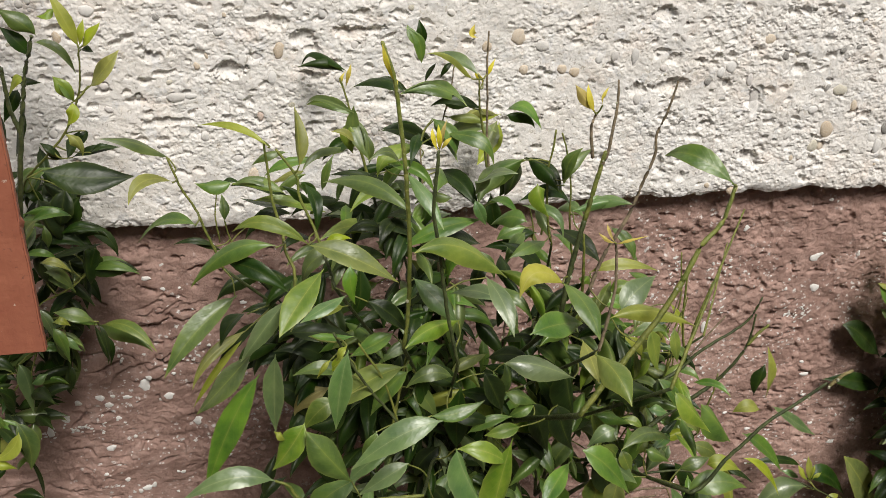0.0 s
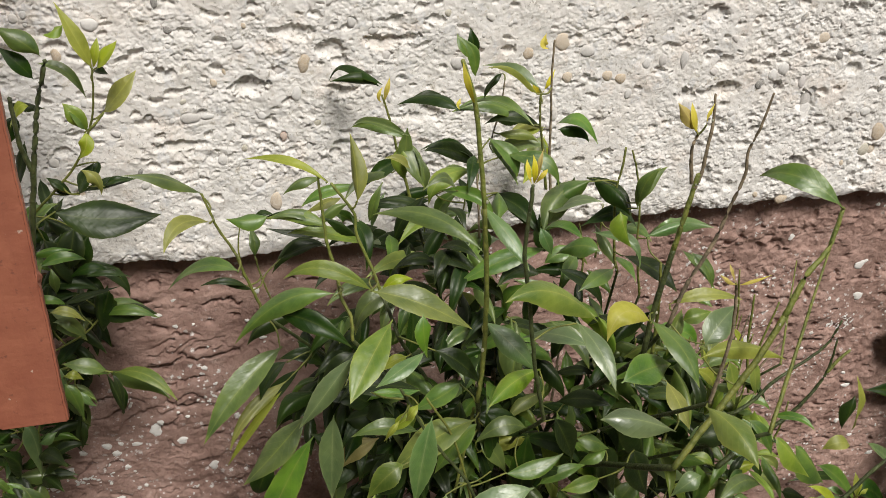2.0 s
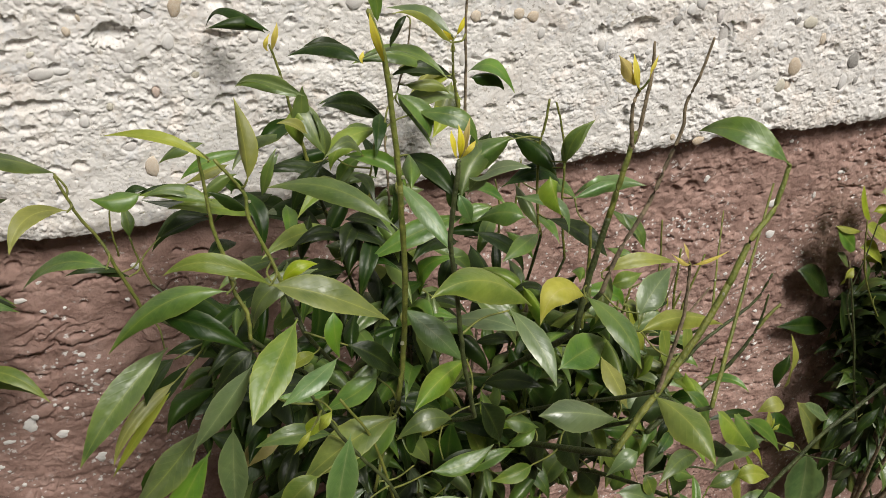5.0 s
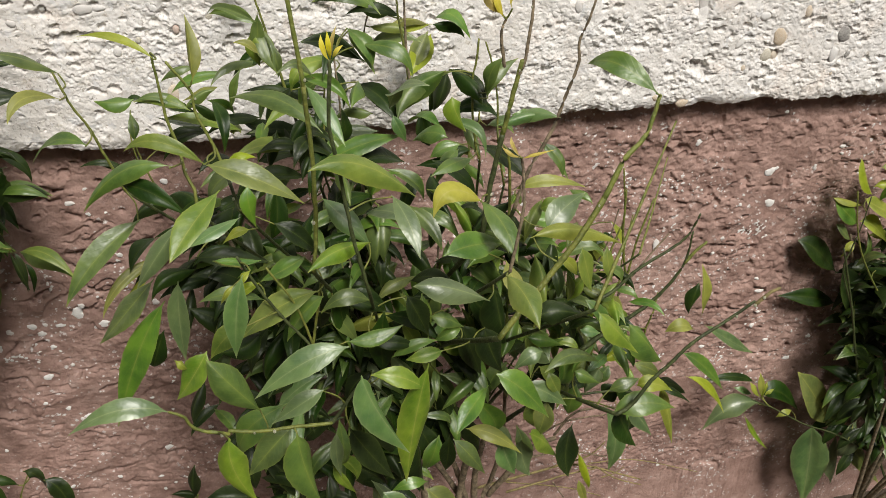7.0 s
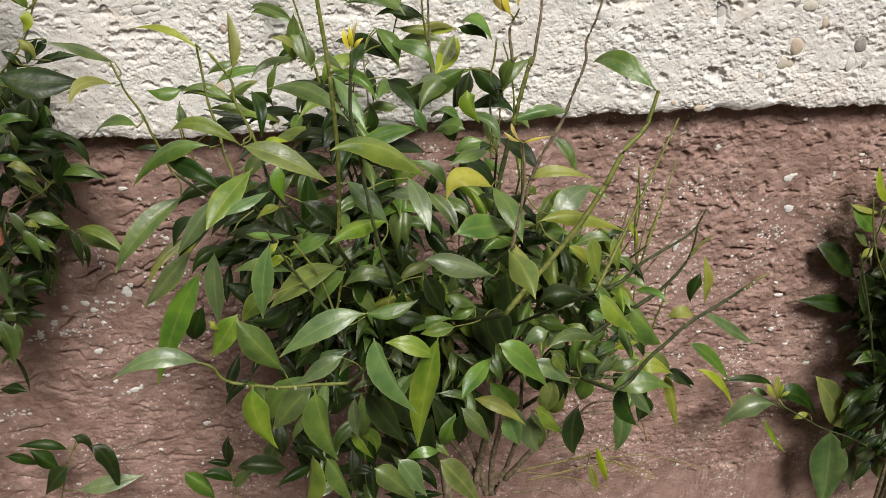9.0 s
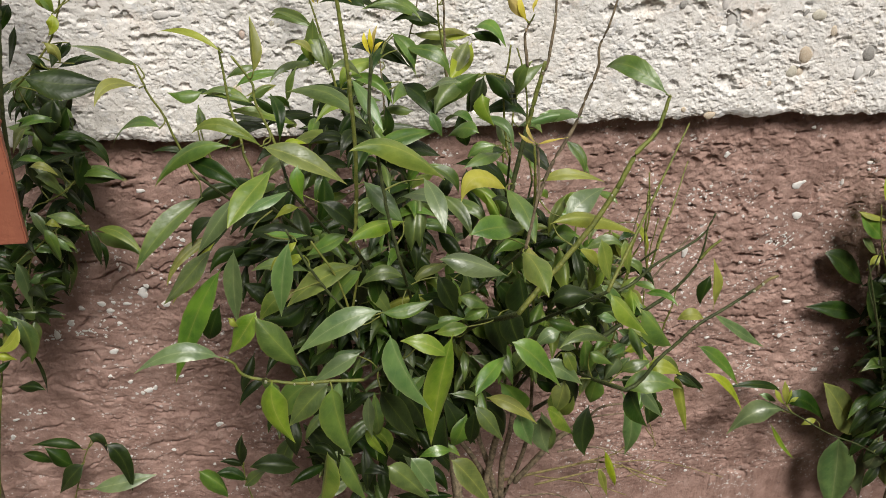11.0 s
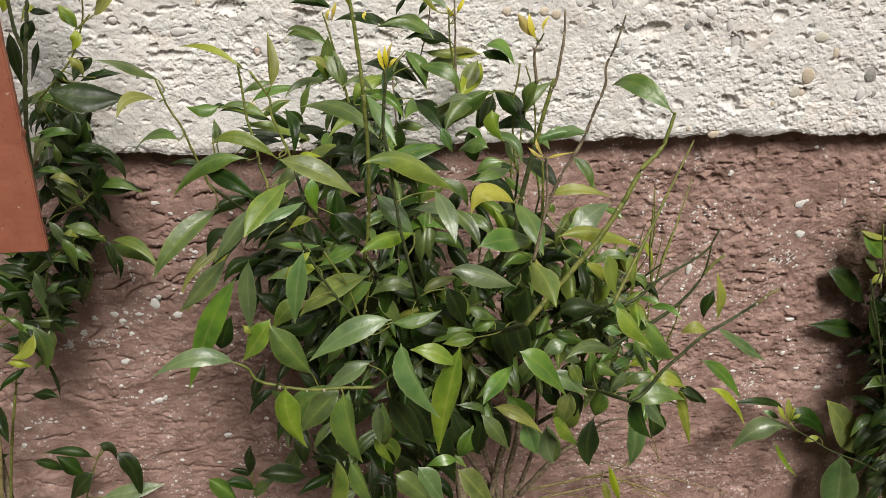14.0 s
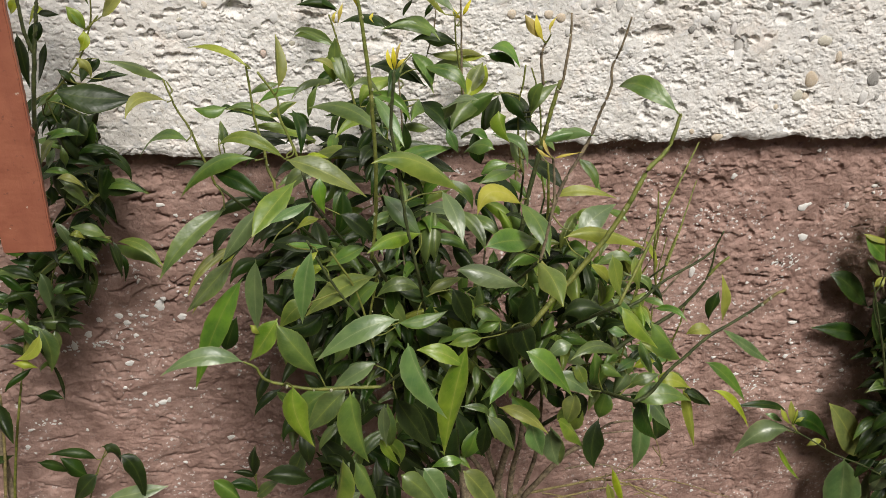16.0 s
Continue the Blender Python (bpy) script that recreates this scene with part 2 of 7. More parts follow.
def value_noise(X, Z, sx, sz, seed):
    """Smooth lattice noise, -1 to 1, with cells sx by sz metres."""
    rng = np.random.RandomState(seed)
    lat = rng.uniform(-1, 1, (256, 256))
    u, v = X / sx + 1000.0, Z / sz + 1000.0
    i, j = np.floor(u).astype(int), np.floor(v).astype(int)
    fu, fv = u - i, v - j
    fu, fv = fu * fu * (3 - 2 * fu), fv * fv * (3 - 2 * fv)
    g = lambda a, b: lat[a % 256, b % 256]
    return (g(i, j) * (1 - fu) + g(i + 1, j) * fu) * (1 - fv) + (g(i, j + 1) * (1 - fu) + g(i + 1, j + 1) * fu) * fv


def fbm(X, Z, sx, sz, seed, octaves=4, gain=0.55):
    total, amp = 0, 1.0
    for k in range(octaves):
        total = total + amp * value_noise(X, Z, sx / 2.03 ** k, sz / 2.03 ** k, seed + k)
        amp *= gain
    return total


def stamps(H, xs, zs, spots, pit, uneven=None):
    """Press round pits into, or raise round stones from, the relief H (metres out of the wall)."""
    for x, z, rx, rz, lift, turn in spots:
        reach = max(rx, rz) * 1.25
        i0, i1 = np.searchsorted(xs, (x - reach, x + reach))
        j0, j1 = np.searchsorted(zs, (z - reach, z + reach))
        if i1 - i0 < 2 or j1 - j0 < 2:
            continue
        dx, dz = xs[None, i0:i1] - x, zs[j0:j1, None] - z
        c, s = math.cos(turn), math.sin(turn)
        q = ((dx * c + dz * s) / rx) ** 2 + ((dz * c - dx * s) / rz) ** 2
        if uneven is not None:
            q = q * (1 + 0.5 * uneven[j0:j1, i0:i1]) + 0.12 * uneven[j0:j1, i0:i1]
        here = H[j0:j1, i0:i1]
        level = here.mean()
        if pit:
            bowl = level - lift * np.sqrt(np.clip(1 - q, 0, 1))
            H[j0:j1, i0:i1] = np.where(q < 1, np.minimum(here, bowl), here)
        else:
            cap = level - 0.35 * lift + 1.35 * lift * np.sqrt(np.clip(1 - q, 0, 1))
            H[j0:j1, i0:i1] = np.where(q < 1, np.maximum(here, cap), here)


def spread(lo, hi, fine_lo, fine_hi, step):
    return np.unique(np.concatenate([np.linspace(lo, fine_lo, 14), np.arange(fine_lo, fine_hi, step), np.linspace(fine_hi, hi, 14)]))


# ---- the wall: white roughcast above, a brown painted base set back below ----
WHITE_Y, BROWN_Y, EDGE_Z = 1.196, 1.238, 1.068
rng = np.random.RandomState(11)


def ragged(xs):
    """The uneven lower edge of the white coat."""
    return EDGE_Z + 0.0050 * fbm(xs, xs * 0, 0.07, 1, 71, 3) + 0.0026 * fbm(xs, xs * 0, 0.022, 1, 75, 4, 0.55) - 0.001


def cells(X, Z, size, seed, tall=0.85):
    """Broken crumbs: each one's own height, -1 to 1, and how far a spot lies from the crumb's edge, 0 to 1."""
    rng = np.random.RandomState(seed)
    jx, jz, lift = rng.uniform(0.1, 0.9, (256, 256)), rng.uniform(0.1, 0.9, (256, 256)), rng.uniform(-1, 1, (256, 256))
    u, v = X / size + 1000.0, Z / (size * tall) + 1000.0
    i, j = np.floor(u).astype(int), np.floor(v).astype(int)
    near, second, height = np.full(X.shape, 9.0), np.full(X.shape, 9.0), np.zeros(X.shape)
    for a in (-1, 0, 1):
        for b in (-1, 0, 1):
            p, q = (i + a) % 256, (j + b) % 256
            d = (i + a + jx[p, q] - u) ** 2 + (j + b + jz[p, q] - v) ** 2
            closer = d < near
            second = np.where(closer, near, np.minimum(second, d))
            height = np.where(closer, lift[p, q], height)
            near = np.where(closer, d, near)
    return height, np.clip(np.sqrt(second) - np.sqrt(near), 0, 1)


def crumbs(X, Z, size, seed, sharp=4.0):
    height, rim = cells(X, Z, size, seed)
    return height * np.clip(rim * sharp, 0, 1)


def grains(X, Z, size, seed, share):
    """Rounded grains of gravel under the paint, in some of the cells of a loose grid: 0 to 1."""
    rng = np.random.RandomState(seed)
    jx, jz, wide, there = (rng.uniform(0, 1, (256, 256)) for k in range(4))
    u, v = X / size + 1000.0, Z / size + 1000.0
    i, j = np.floor(u).astype(int), np.floor(v).astype(int)
    top = np.zeros(X.shape)
    for a in (-1, 0, 1):
        for b in (-1, 0, 1):
            p, q = (i + a) % 256, (j + b) % 256
            dx, dz = i + a + jx[p, q] - u, j + b + jz[p, q] - v
            lean = 0.7 * (jx[q, p] - 0.5)
            d = (dx + lean * dz) ** 2 + (1.0 + 0.9 * jz[q, p]) * (dz - lean * dx) ** 2
            r = 0.34 + 0.40 * wide[p, q]
            top = np.maximum(top, np.where(there[p, q] < share, np.sqrt(np.clip(1 - d / r ** 2, 0, 1)) * (0.45 + 0.55 * wide[p, q]), 0))
    return top


def lumps(X, Z, size, seed, sag, octaves=2, tall=0.85):
    """Lumps that hang over on their lower side."""
    n = fbm(X, Z, size, size * tall, seed, octaves)
    return fbm(X + 0.3 * size * value_noise(X, Z, size, size, seed + 9), Z + sag * size * n, size, size * tall, seed, octaves)


def scoops(H, xs, zs, spots, uneven):
    """Holes where a stone or a crumb has come out: steep under their upper rim, running out below."""
    for x, z, rx, rz, deep, turn in spots:
        reach = max(rx, rz) * 1.4
        i0, i1 = np.searchsorted(xs, (x - reach, x + reach))
        j0, j1 = np.searchsorted(zs, (z - reach, z + reach))
        if i1 - i0 < 2 or j1 - j0 < 2:
            continue
        dx, dz = xs[None, i0:i1] - x, zs[j0:j1, None] - z
        c, s = math.cos(turn), math.sin(turn)
        q = ((dx * c + dz * s) / rx) ** 2 + ((dz * c - dx * s) / rz) ** 2
        q = q * (1 + 0.45 * uneven[j0:j1, i0:i1]) + 0.10 * uneven[j0:j1, i0:i1]
        here = H[j0:j1, i0:i1]
        bowl = here.mean() + 0.35 * (here - here.mean()) - deep * np.clip(1 - q, 0, 1) ** 0.3 * np.clip(0.86 + 0.16 * dz / rz, 0.3, 1.0)
        H[j0:j1, i0:i1] = np.where(q < 1, np.minimum(here, bowl), here)


# stones and holes that can be told apart in the white coat
STONES, HOLES = [], []


def set_stone(kind, x, z, rx, rz, turn):
    STONES.append((kind, x, z, rx, rz, turn))


def hole(x, z, rx, rz):
    HOLES.append((x, z, 0.82 * rx, 0.9 * rz, 0.62 * min(rx, rz) + 0.0016, rng.uniform(-0.15, 0.15)))


set_stone("tan", 0.052, 1.324, 0.0078, 0.0114, 8)
set_stone("grey", 0.022, 1.317, 0.0120, 0.0061, -28)
set_stone("white", 0.041, 1.286, 0.0071, 0.0092, 0)
set_stone("pink", 0.022, 1.231, 0.0050, 0.0062, 0)
set_stone("white", -0.056, 1.205, 0.0065, 0.0070, 0)
set_stone("grey", -0.181, 1.280, 0.0065, 0.0062, 0)
set_stone("tan", -0.230, 1.346, 0.0057, 0.0077, 0)
set_stone("white", -0.189, 1.380, 0.0092, 0.0084, 0)
set_stone("tan", 0.393, 1.336, 0.0103, 0.0127, 20)
set_stone("tan", 0.483, 1.282, 0.0076, 0.0082, 0)
set_stone("white", 0.519, 1.302, 0.0069, 0.0074, 0)
set_stone("grey", 0.543, 1.306, 0.0062, 0.0099, 0)
set_stone("grey", 0.794, 1.236, 0.0093, 0.0173, 0)
set_stone("tan", 0.796, 1.326, 0.0092, 0.0090, 40)
set_stone("dark", 0.828, 1.299, 0.0059, 0.0073, 0)
set_stone("dark", 0.753, 1.354, 0.0049, 0.0053, 0)
set_stone("tan", 0.931, 1.175, 0.0126, 0.0145, 0)
set_stone("dark", 0.927, 1.307, 0.0079, 0.0047, -30)
set_stone("olive", 0.938, 1.241, 0.0125, 0.0096, 10)
set_stone("tan", 0.928, 1.145, 0.0090, 0.0078, 0)
set_stone("dark", 0.666, 1.202, 0.0024, 0.0079, 25)
set_stone("white", 0.737, 1.284, 0.0099, 0.0088, 0)
set_stone("white", 0.721, 1.276, 0.0074, 0.0079, 0)
set_stone("dark", 0.702, 1.263, 0.0065, 0.0070, 0)
set_stone("dark", 0.733, 1.256, 0.0066, 0.0044, 0)
set_stone("grey", 0.792, 1.217, 0.0076, 0.0127, 10)
set_stone("grey", 0.576, 1.305, 0.0070, 0.0117, 0)
set_stone("white", 0.896, 1.210, 0.0088, 0.0076, 0)
set_stone("white", 0.863, 1.169, 0.0053, 0.0113, 40)
set_stone("dark", 1.046, 1.174, 0.0123, 0.0132, 0)
set_stone("tan", 0.780, 1.075, 0.0107, 0.0067, 0)
set_stone("tan", 0.971, 1.214, 0.0064, 0.0089, 0)
set_stone("dark", 0.914, 1.246, 0.0036, 0.0067, 30)
set_stone("grey", 0.773, 1.263, 0.0060, 0.0101, 0)
set_stone("grey", 1.036, 1.141, 0.0085, 0.0122, 0)
set_stone("olive", 0.914, 1.146, 0.0100, 0.0098, 0)
set_stone("grey", 0.054, 1.215, 0.0039, 0.0058, 0)
set_stone("grey", 0.232, 1.253, 0.0039, 0.0042, 0)
set_stone("white", 0.133, 1.284, 0.0060, 0.0059, 0)
set_stone("tan", 0.007, 1.142, 0.0087, 0.0121, 0)
set_stone("grey", -0.014, 1.169, 0.0086, 0.0066, 0)
set_stone("tan", 0.404, 1.288, 0.0065, 0.0084, 0)
set_stone("tan", 0.463, 1.287, 0.0073, 0.0079, 0)
set_stone("grey", 0.497, 1.260, 0.0054, 0.0080, 0)
set_stone("white", 0.389, 1.237, 0.0052, 0.0099, 0)
set_stone("tan", 0.346, 1.323, 0.0082, 0.0075, 0)
set_stone("grey", -0.090, 1.262, 0.0120, 0.0077, 0)
set_stone("grey", -0.070, 1.263, 0.0084, 0.0045, 0)
set_stone("grey", -0.026, 1.350, 0.0070, 0.0057, 0)
set_stone("olive", -0.028, 1.219, 0.0042, 0.0046, 0)
set_stone("white", 0.159, 1.274, 0.0037, 0.0066, 0)
set_stone("grey", 0.250, 1.315, 0.0099, 0.0093, 0)
set_stone("grey", 0.430, 1.322, 0.0117, 0.0077, 0)
set_stone("grey", 0.587, 1.237, 0.0057, 0.0091, 0)
hole(-0.016, 1.297, 0.0242, 0.0147)
hole(0.088, 1.339, 0.0176, 0.0138)
hole(0.044, 1.363, 0.0334, 0.0103)
hole(0.656, 1.260, 0.0201, 0.0118)
hole(0.615, 1.367, 0.0212, 0.0133)
hole(0.150, 1.346, 0.0273, 0.0104)
hole(0.213, 1.252, 0.0165, 0.0089)
hole(-0.114, 1.317, 0.0178, 0.0069)
hole(0.166, 1.372, 0.0128, 0.0086)
hole(0.587, 1.253, 0.0179, 0.0115)
hole(0.641, 1.255, 0.0263, 0.0141)
hole(0.858, 1.278, 0.0199, 0.0107)
hole(0.638, 1.210, 0.0208, 0.0092)
hole(0.992, 1.197, 0.0189, 0.0090)
hole(0.796, 1.135, 0.0240, 0.0129)
hole(0.640, 1.130, 0.0096, 0.0145)
hole(0.934, 1.145, 0.0146, 0.0112)
hole(0.914, 1.124, 0.0083, 0.0078)
hole(-0.020, 1.297, 0.0162, 0.0116)
hole(0.076, 1.339, 0.0121, 0.0101)
hole(-0.106, 1.227, 0.0413, 0.0074)
hole(0.098, 1.285, 0.0178, 0.0088)
hole(0.194, 1.246, 0.0281, 0.0068)
hole(0.644, 1.116, 0.0119, 0.0064)
hole(0.803, 1.130, 0.0199, 0.0117)
hole(0.706, 1.131, 0.0121, 0.0093)
hole(0.640, 1.298, 0.0162, 0.0105)
hole(0.787, 1.229, 0.0176, 0.0208)
hole(0.095, 1.212, 0.0140, 0.0068)

xs = spread(-4.0, 5.0, -0.40, 1.22, 0.0011)
zs = np.unique(np.concatenate([np.arange(EDGE_Z, 1.42, 0.0011), np.linspace(1.42, 2.7, 14)]))
GX, GZ = np.meshgrid(xs, zs)
warp = 0.0045 * fbm(GX, GZ, 0.012, 0.012, 61, 3)
warp2 = 0.0020 * fbm(GX, GZ, 0.0045, 0.0045, 65, 2)
worn = np.clip(0.70 + 0.75 * fbm(GX, GZ, 0.06, 0.05, 25, 3), 0.2, 1.3)
H = 0.0020 * lumps(GX, GZ, 0.09, 21, 0.2, 3) + 0.0008 * crumbs(GX + warp, GZ - warp, 0.026, 63, 3.0)
H += worn * (0.00125 * crumbs(GX - warp, GZ + warp, 0.0125, 67) + 0.00085 * crumbs(GX + warp2, GZ - warp2, 0.0062, 57) + 0.00070 * crumbs(GX - warp2, GZ, 0.0032, 59))
H += worn * (0.0014 * grains(GX + 0.6 * warp2, GZ - 0.6 * warp2, 0.0135, 33, 0.42) + 0.0008 * grains(GX - 0.5 * warp2, GZ, 0.0075, 37, 0.40))
H += 0.00022 * fbm(GX, GZ, 0.0040, 0.0035, 47, 2, 0.75)
jagged = fbm(GX, GZ, 0.008, 0.007, 151, 3, 0.65)
flat_spots = [(rng.uniform(-0.40, 1.22), rng.uniform(1.07, 1.42), r, r * rng.uniform(0.6, 1.0), r * rng.uniform(0.08, 0.20), rng.uniform(0, 3.1)) for r in 0.0020 + 0.0055 * rng.uniform(0, 1, 700) ** 2.0]
stamps(H, xs, zs, flat_spots, False, jagged)
HOLES += [(rng.uniform(-0.40, 1.22), rng.uniform(1.08, 1.42), r * rng.uniform(1.0, 1.7), r * rng.uniform(0.55, 0.9), 0.0006 + r * rng.uniform(0.7, 1.2), rng.uniform(-0.4, 0.4)) for r in 0.0014 + 0.0065 * rng.uniform(0, 1, 1500) ** 2.6]
scoops(H, xs, zs, HOLES, jagged)
# pebbles laid bare, each in a hollow of its own
pebble_rnd = random.Random(23)
PEBBLES = []
while len(PEBBLES) < 190:
    r = 0.0024 + 0.0044 * pebble_rnd.random() ** 1.8
    x, z = pebble_rnd.uniform(-0.38, 1.20), pebble_rnd.uniform(1.08, 1.41)
    if all((x - q[1]) ** 2 + (z - q[2]) ** 2 > 0.018 ** 2 for q in STONES):
        PEBBLES.append((x, z, r, pebble_rnd.uniform(0.6, 1.0), pebble_rnd.uniform(0, 180)))
hollows = [(x, z, r, tall * r, turn) for x, z, r, tall, turn in PEBBLES] + [(x, z, rx, rz, turn) for kind, x, z, rx, rz, turn in STONES]
stamps(H, xs, zs, [(x, z, rx * 1.07, rz * 1.07, 0.10 * min(rx, rz), -radians(turn)) for x, z, rx, rz, turn in hollows], True)
edge = ragged(xs)
GZ2 = GZ.copy()
low = np.clip(1 - (GZ - EDGE_Z) / 0.02, 0, 1)
GZ2 += low * (edge - EDGE_Z)[None, :]
GY = WHITE_Y - H + 0.006 * low ** 2
# the lip turns back under the edge to the brown base
lipX, lipZ = np.vstack([xs, xs]), np.vstack([edge - 0.001, edge + 0.002])
lipY = np.vstack([np.full_like(xs, BROWN_Y + 0.075), np.full_like(xs, WHITE_Y + 0.018)])
wall_white = grid_mesh("wall_upper", np.vstack([lipX, GX]), np.vstack([lipY, GY]), np.vstack([lipZ, GZ2]), WHITE)
tagged(wall_white, "white painted roughcast wall with exposed pebbles and pits", "wall", kind="structure")

xs2 = spread(-4.0, 5.0, -0.54, 1.40, 0.0016)
zs2 = np.unique(np.concatenate([np.linspace(-0.05, 0.18, 10), np.arange(0.18, 1.10, 0.0016)]))
BX, BZ = np.meshgrid(xs2, zs2)
rough = np.clip(0.45 + 0.75 * fbm(BX, BZ, 0.20, 0.14, 95, 3) + 0.6 * (BZ - 0.72) + 0.45 * BX, 0.15, 1.3)


def scarps(X, Z, wide, high, seed, sharp):
    """Layers of paint and plaster broken off along ragged lines, abrupt at their lower edge, soft at the upper."""
    shift = 0.22 * wide * fbm(X, Z, 0.3 * wide, 0.3 * wide, seed + 20, 3, 0.6)
    n = fbm(X + shift, Z + 0.6 * shift, wide, high, seed, 4, 0.52)
    rising = np.gradient(n, axis=0) > 0
    return np.clip(n / np.where(rising, sharp, 7 * sharp) + 0.5, 0, 1) * np.clip(0.35 + 1.6 * fbm(X, Z, 0.16, 0.09, seed + 40, 2), 0, 1)


ledge = 1 - 0.6 * np.clip(BX / 0.5, 0, 1)
HB = 0.0036 * lumps(BX, BZ, 0.13, 85, 0.3, 3, 0.8) + 0.0011 * lumps(BX, BZ, 0.045, 88, 0.35, 2, 0.8)
HB += ledge * (0.0050 * scarps(BX, BZ, 0.15, 0.060, 121, 0.05) + 0.0032 * scarps(BX, BZ, 0.085, 0.034, 131, 0.06)) + (0.35 + rough) * 0.0018 * scarps(BX, BZ, 0.040, 0.026, 141, 0.08)
bwarp = 0.004 * fbm(BX, BZ, 0.014, 0.012, 111, 3)
HB += rough * (0.0023 * crumbs(BX + bwarp, BZ - bwarp, 0.017, 113, 5.0) + 0.0020 * grains(BX + 0.5 * bwarp, BZ, 0.012, 117, 0.5)) + 0.0004 * fbm(BX, BZ, 0.010, 0.008, 103, 3, 0.7)
# a groove under the white coat
HB -= (0.008 + 0.034 * np.clip((0.45 - BX) / 0.6, 0, 1)) * np.clip((BZ + 0.006 * fbm(BX, BZ, 0.06, 0.06, 107, 2) - 1.051) / 0.018, 0, 1) ** 1.5
torn = fbm(BX, BZ, 0.010, 0.006, 161, 3, 0.7)
bpits = [(x, rng.uniform(0.18, 1.05), r * rng.uniform(1.0, 2.0), r * rng.uniform(0.45, 0.85), 0.0022 + r * rng.uniform(0.9, 1.4), rng.uniform(-0.5, 0.5)) for x, r in zip(1.45 - 1.95 * rng.uniform(0, 1, 1300) ** 1.6, 0.0020 + 0.0050 * rng.uniform(0, 1, 1300) ** 2.2)]


def bite(x, z, rx, rz):
    bpits.append((x, z, max(rx, 0.003), max(rz, 0.0026), 0.0035 + 0.5 * min(rx, rz), 0.0))


CRACKS = []


def crack(wide, *points):
    CRACKS.append((wide, points))


crack(0.0022, (-0.286, 0.835), (-0.264, 0.834), (-0.240, 0.838))
crack(0.0022, (-0.443, 0.479), (-0.417, 0.484), (-0.391, 0.486), (-0.376, 0.490))
crack(0.0022, (-0.336, 0.543), (-0.318, 0.533))
crack(0.0022, (-0.369, 0.582), (-0.350, 0.576), (-0.332, 0.565), (-0.320, 0.551))
crack(0.0022, (-0.323, 0.651), (-0.307, 0.657), (-0.293, 0.651), (-0.286, 0.639))
crack(0.0022, (-0.205, 0.499), (-0.190, 0.497), (-0.173, 0.502))
crack(0.0022, (-0.209, 0.425), (-0.177, 0.425), (-0.156, 0.430))
crack(0.0022, (-0.172, 0.384), (-0.140, 0.378), (-0.107, 0.374))
crack(0.0022, (-0.268, 0.388), (-0.242, 0.384), (-0.216, 0.373))
crack(0.0022, (-0.467, 0.385), (-0.443, 0.372), (-0.409, 0.359))
crack(0.0022, (-0.223, 0.521), (-0.199, 0.508), (-0.184, 0.501))
crack(0.0022, (-0.268, 0.660), (-0.244, 0.653))
crack(0.0022, (-0.309, 0.704), (-0.295, 0.715), (-0.287, 0.722))
crack(0.0022, (-0.173, 0.744), (-0.170, 0.732), (-0.161, 0.726))
crack(0.0022, (-0.203, 0.772), (-0.183, 0.774), (-0.163, 0.781), (-0.152, 0.792))
crack(0.0022, (-0.168, 0.816), (-0.150, 0.807), (-0.131, 0.808))
crack(0.0022, (-0.079, 0.443), (-0.047, 0.435))
crack(0.0022, (-0.265, 0.961), (-0.254, 0.950), (-0.243, 0.935), (-0.231, 0.924))
crack(0.0022, (-0.202, 0.995), (-0.185, 0.989), (-0.172, 0.987))
crack(0.0022, (-0.214, 0.975), (-0.197, 0.970), (-0.179, 0.971))
crack(0.0022, (-0.102, 0.975), (-0.084, 0.979), (-0.065, 0.979), (-0.053, 0.968))
crack(0.0022, (-0.173, 0.948), (-0.156, 0.941))
crack(0.0022, (0.911, 0.761), (0.933, 0.769), (0.957, 0.763))
crack(0.0022, (0.950, 0.741), (0.978, 0.750), (1.006, 0.753))
crack(0.0022, (1.027, 0.664), (1.055, 0.648))
crack(0.0022, (0.906, 0.728), (0.931, 0.723))
crack(0.0022, (0.915, 0.624), (0.963, 0.623), (1.001, 0.615))
crack(0.0022, (0.901, 0.567), (0.941, 0.552))
crack(0.0022, (0.995, 0.529), (1.041, 0.522))
crack(0.0022, (1.054, 0.491), (1.118, 0.490))
crack(0.0022, (0.767, 0.654), (0.798, 0.644))
crack(0.0022, (0.804, 0.606), (0.827, 0.615))
crack(0.0024, (-0.140, 0.895), (-0.122, 0.886), (-0.102, 0.887), (-0.081, 0.890), (-0.061, 0.892))
crack(0.0024, (-0.212, 0.975), (-0.186, 0.985))
crack(0.0024, (-0.188, 0.879), (-0.169, 0.879), (-0.156, 0.880))
crack(0.0024, (-0.144, 0.849), (-0.127, 0.854), (-0.113, 0.855))
crack(0.0024, (-0.196, 0.868), (-0.179, 0.856), (-0.167, 0.849), (-0.155, 0.846))
crack(0.0024, (-0.154, 0.809), (-0.138, 0.808), (-0.127, 0.809))
crack(0.0024, (-0.177, 0.773), (-0.164, 0.771))
crack(0.0024, (-0.146, 0.935), (-0.128, 0.928))
bite(0.892, 0.850, 0.0150, 0.0086)
bite(1.007, 0.882, 0.0224, 0.0044)
bite(0.956, 0.897, 0.0096, 0.0115)
bite(0.788, 0.971, 0.0077, 0.0081)
bite(0.814, 0.973, 0.0091, 0.0068)
bite(1.026, 0.972, 0.0083, 0.0058)
bite(0.985, 1.017, 0.0135, 0.0057)
bite(0.883, 1.020, 0.0065, 0.0124)
bite(0.885, 0.886, 0.0068, 0.0099)
bite(1.055, 0.992, 0.0055, 0.0058)
bite(1.089, 0.946, 0.0057, 0.0074)
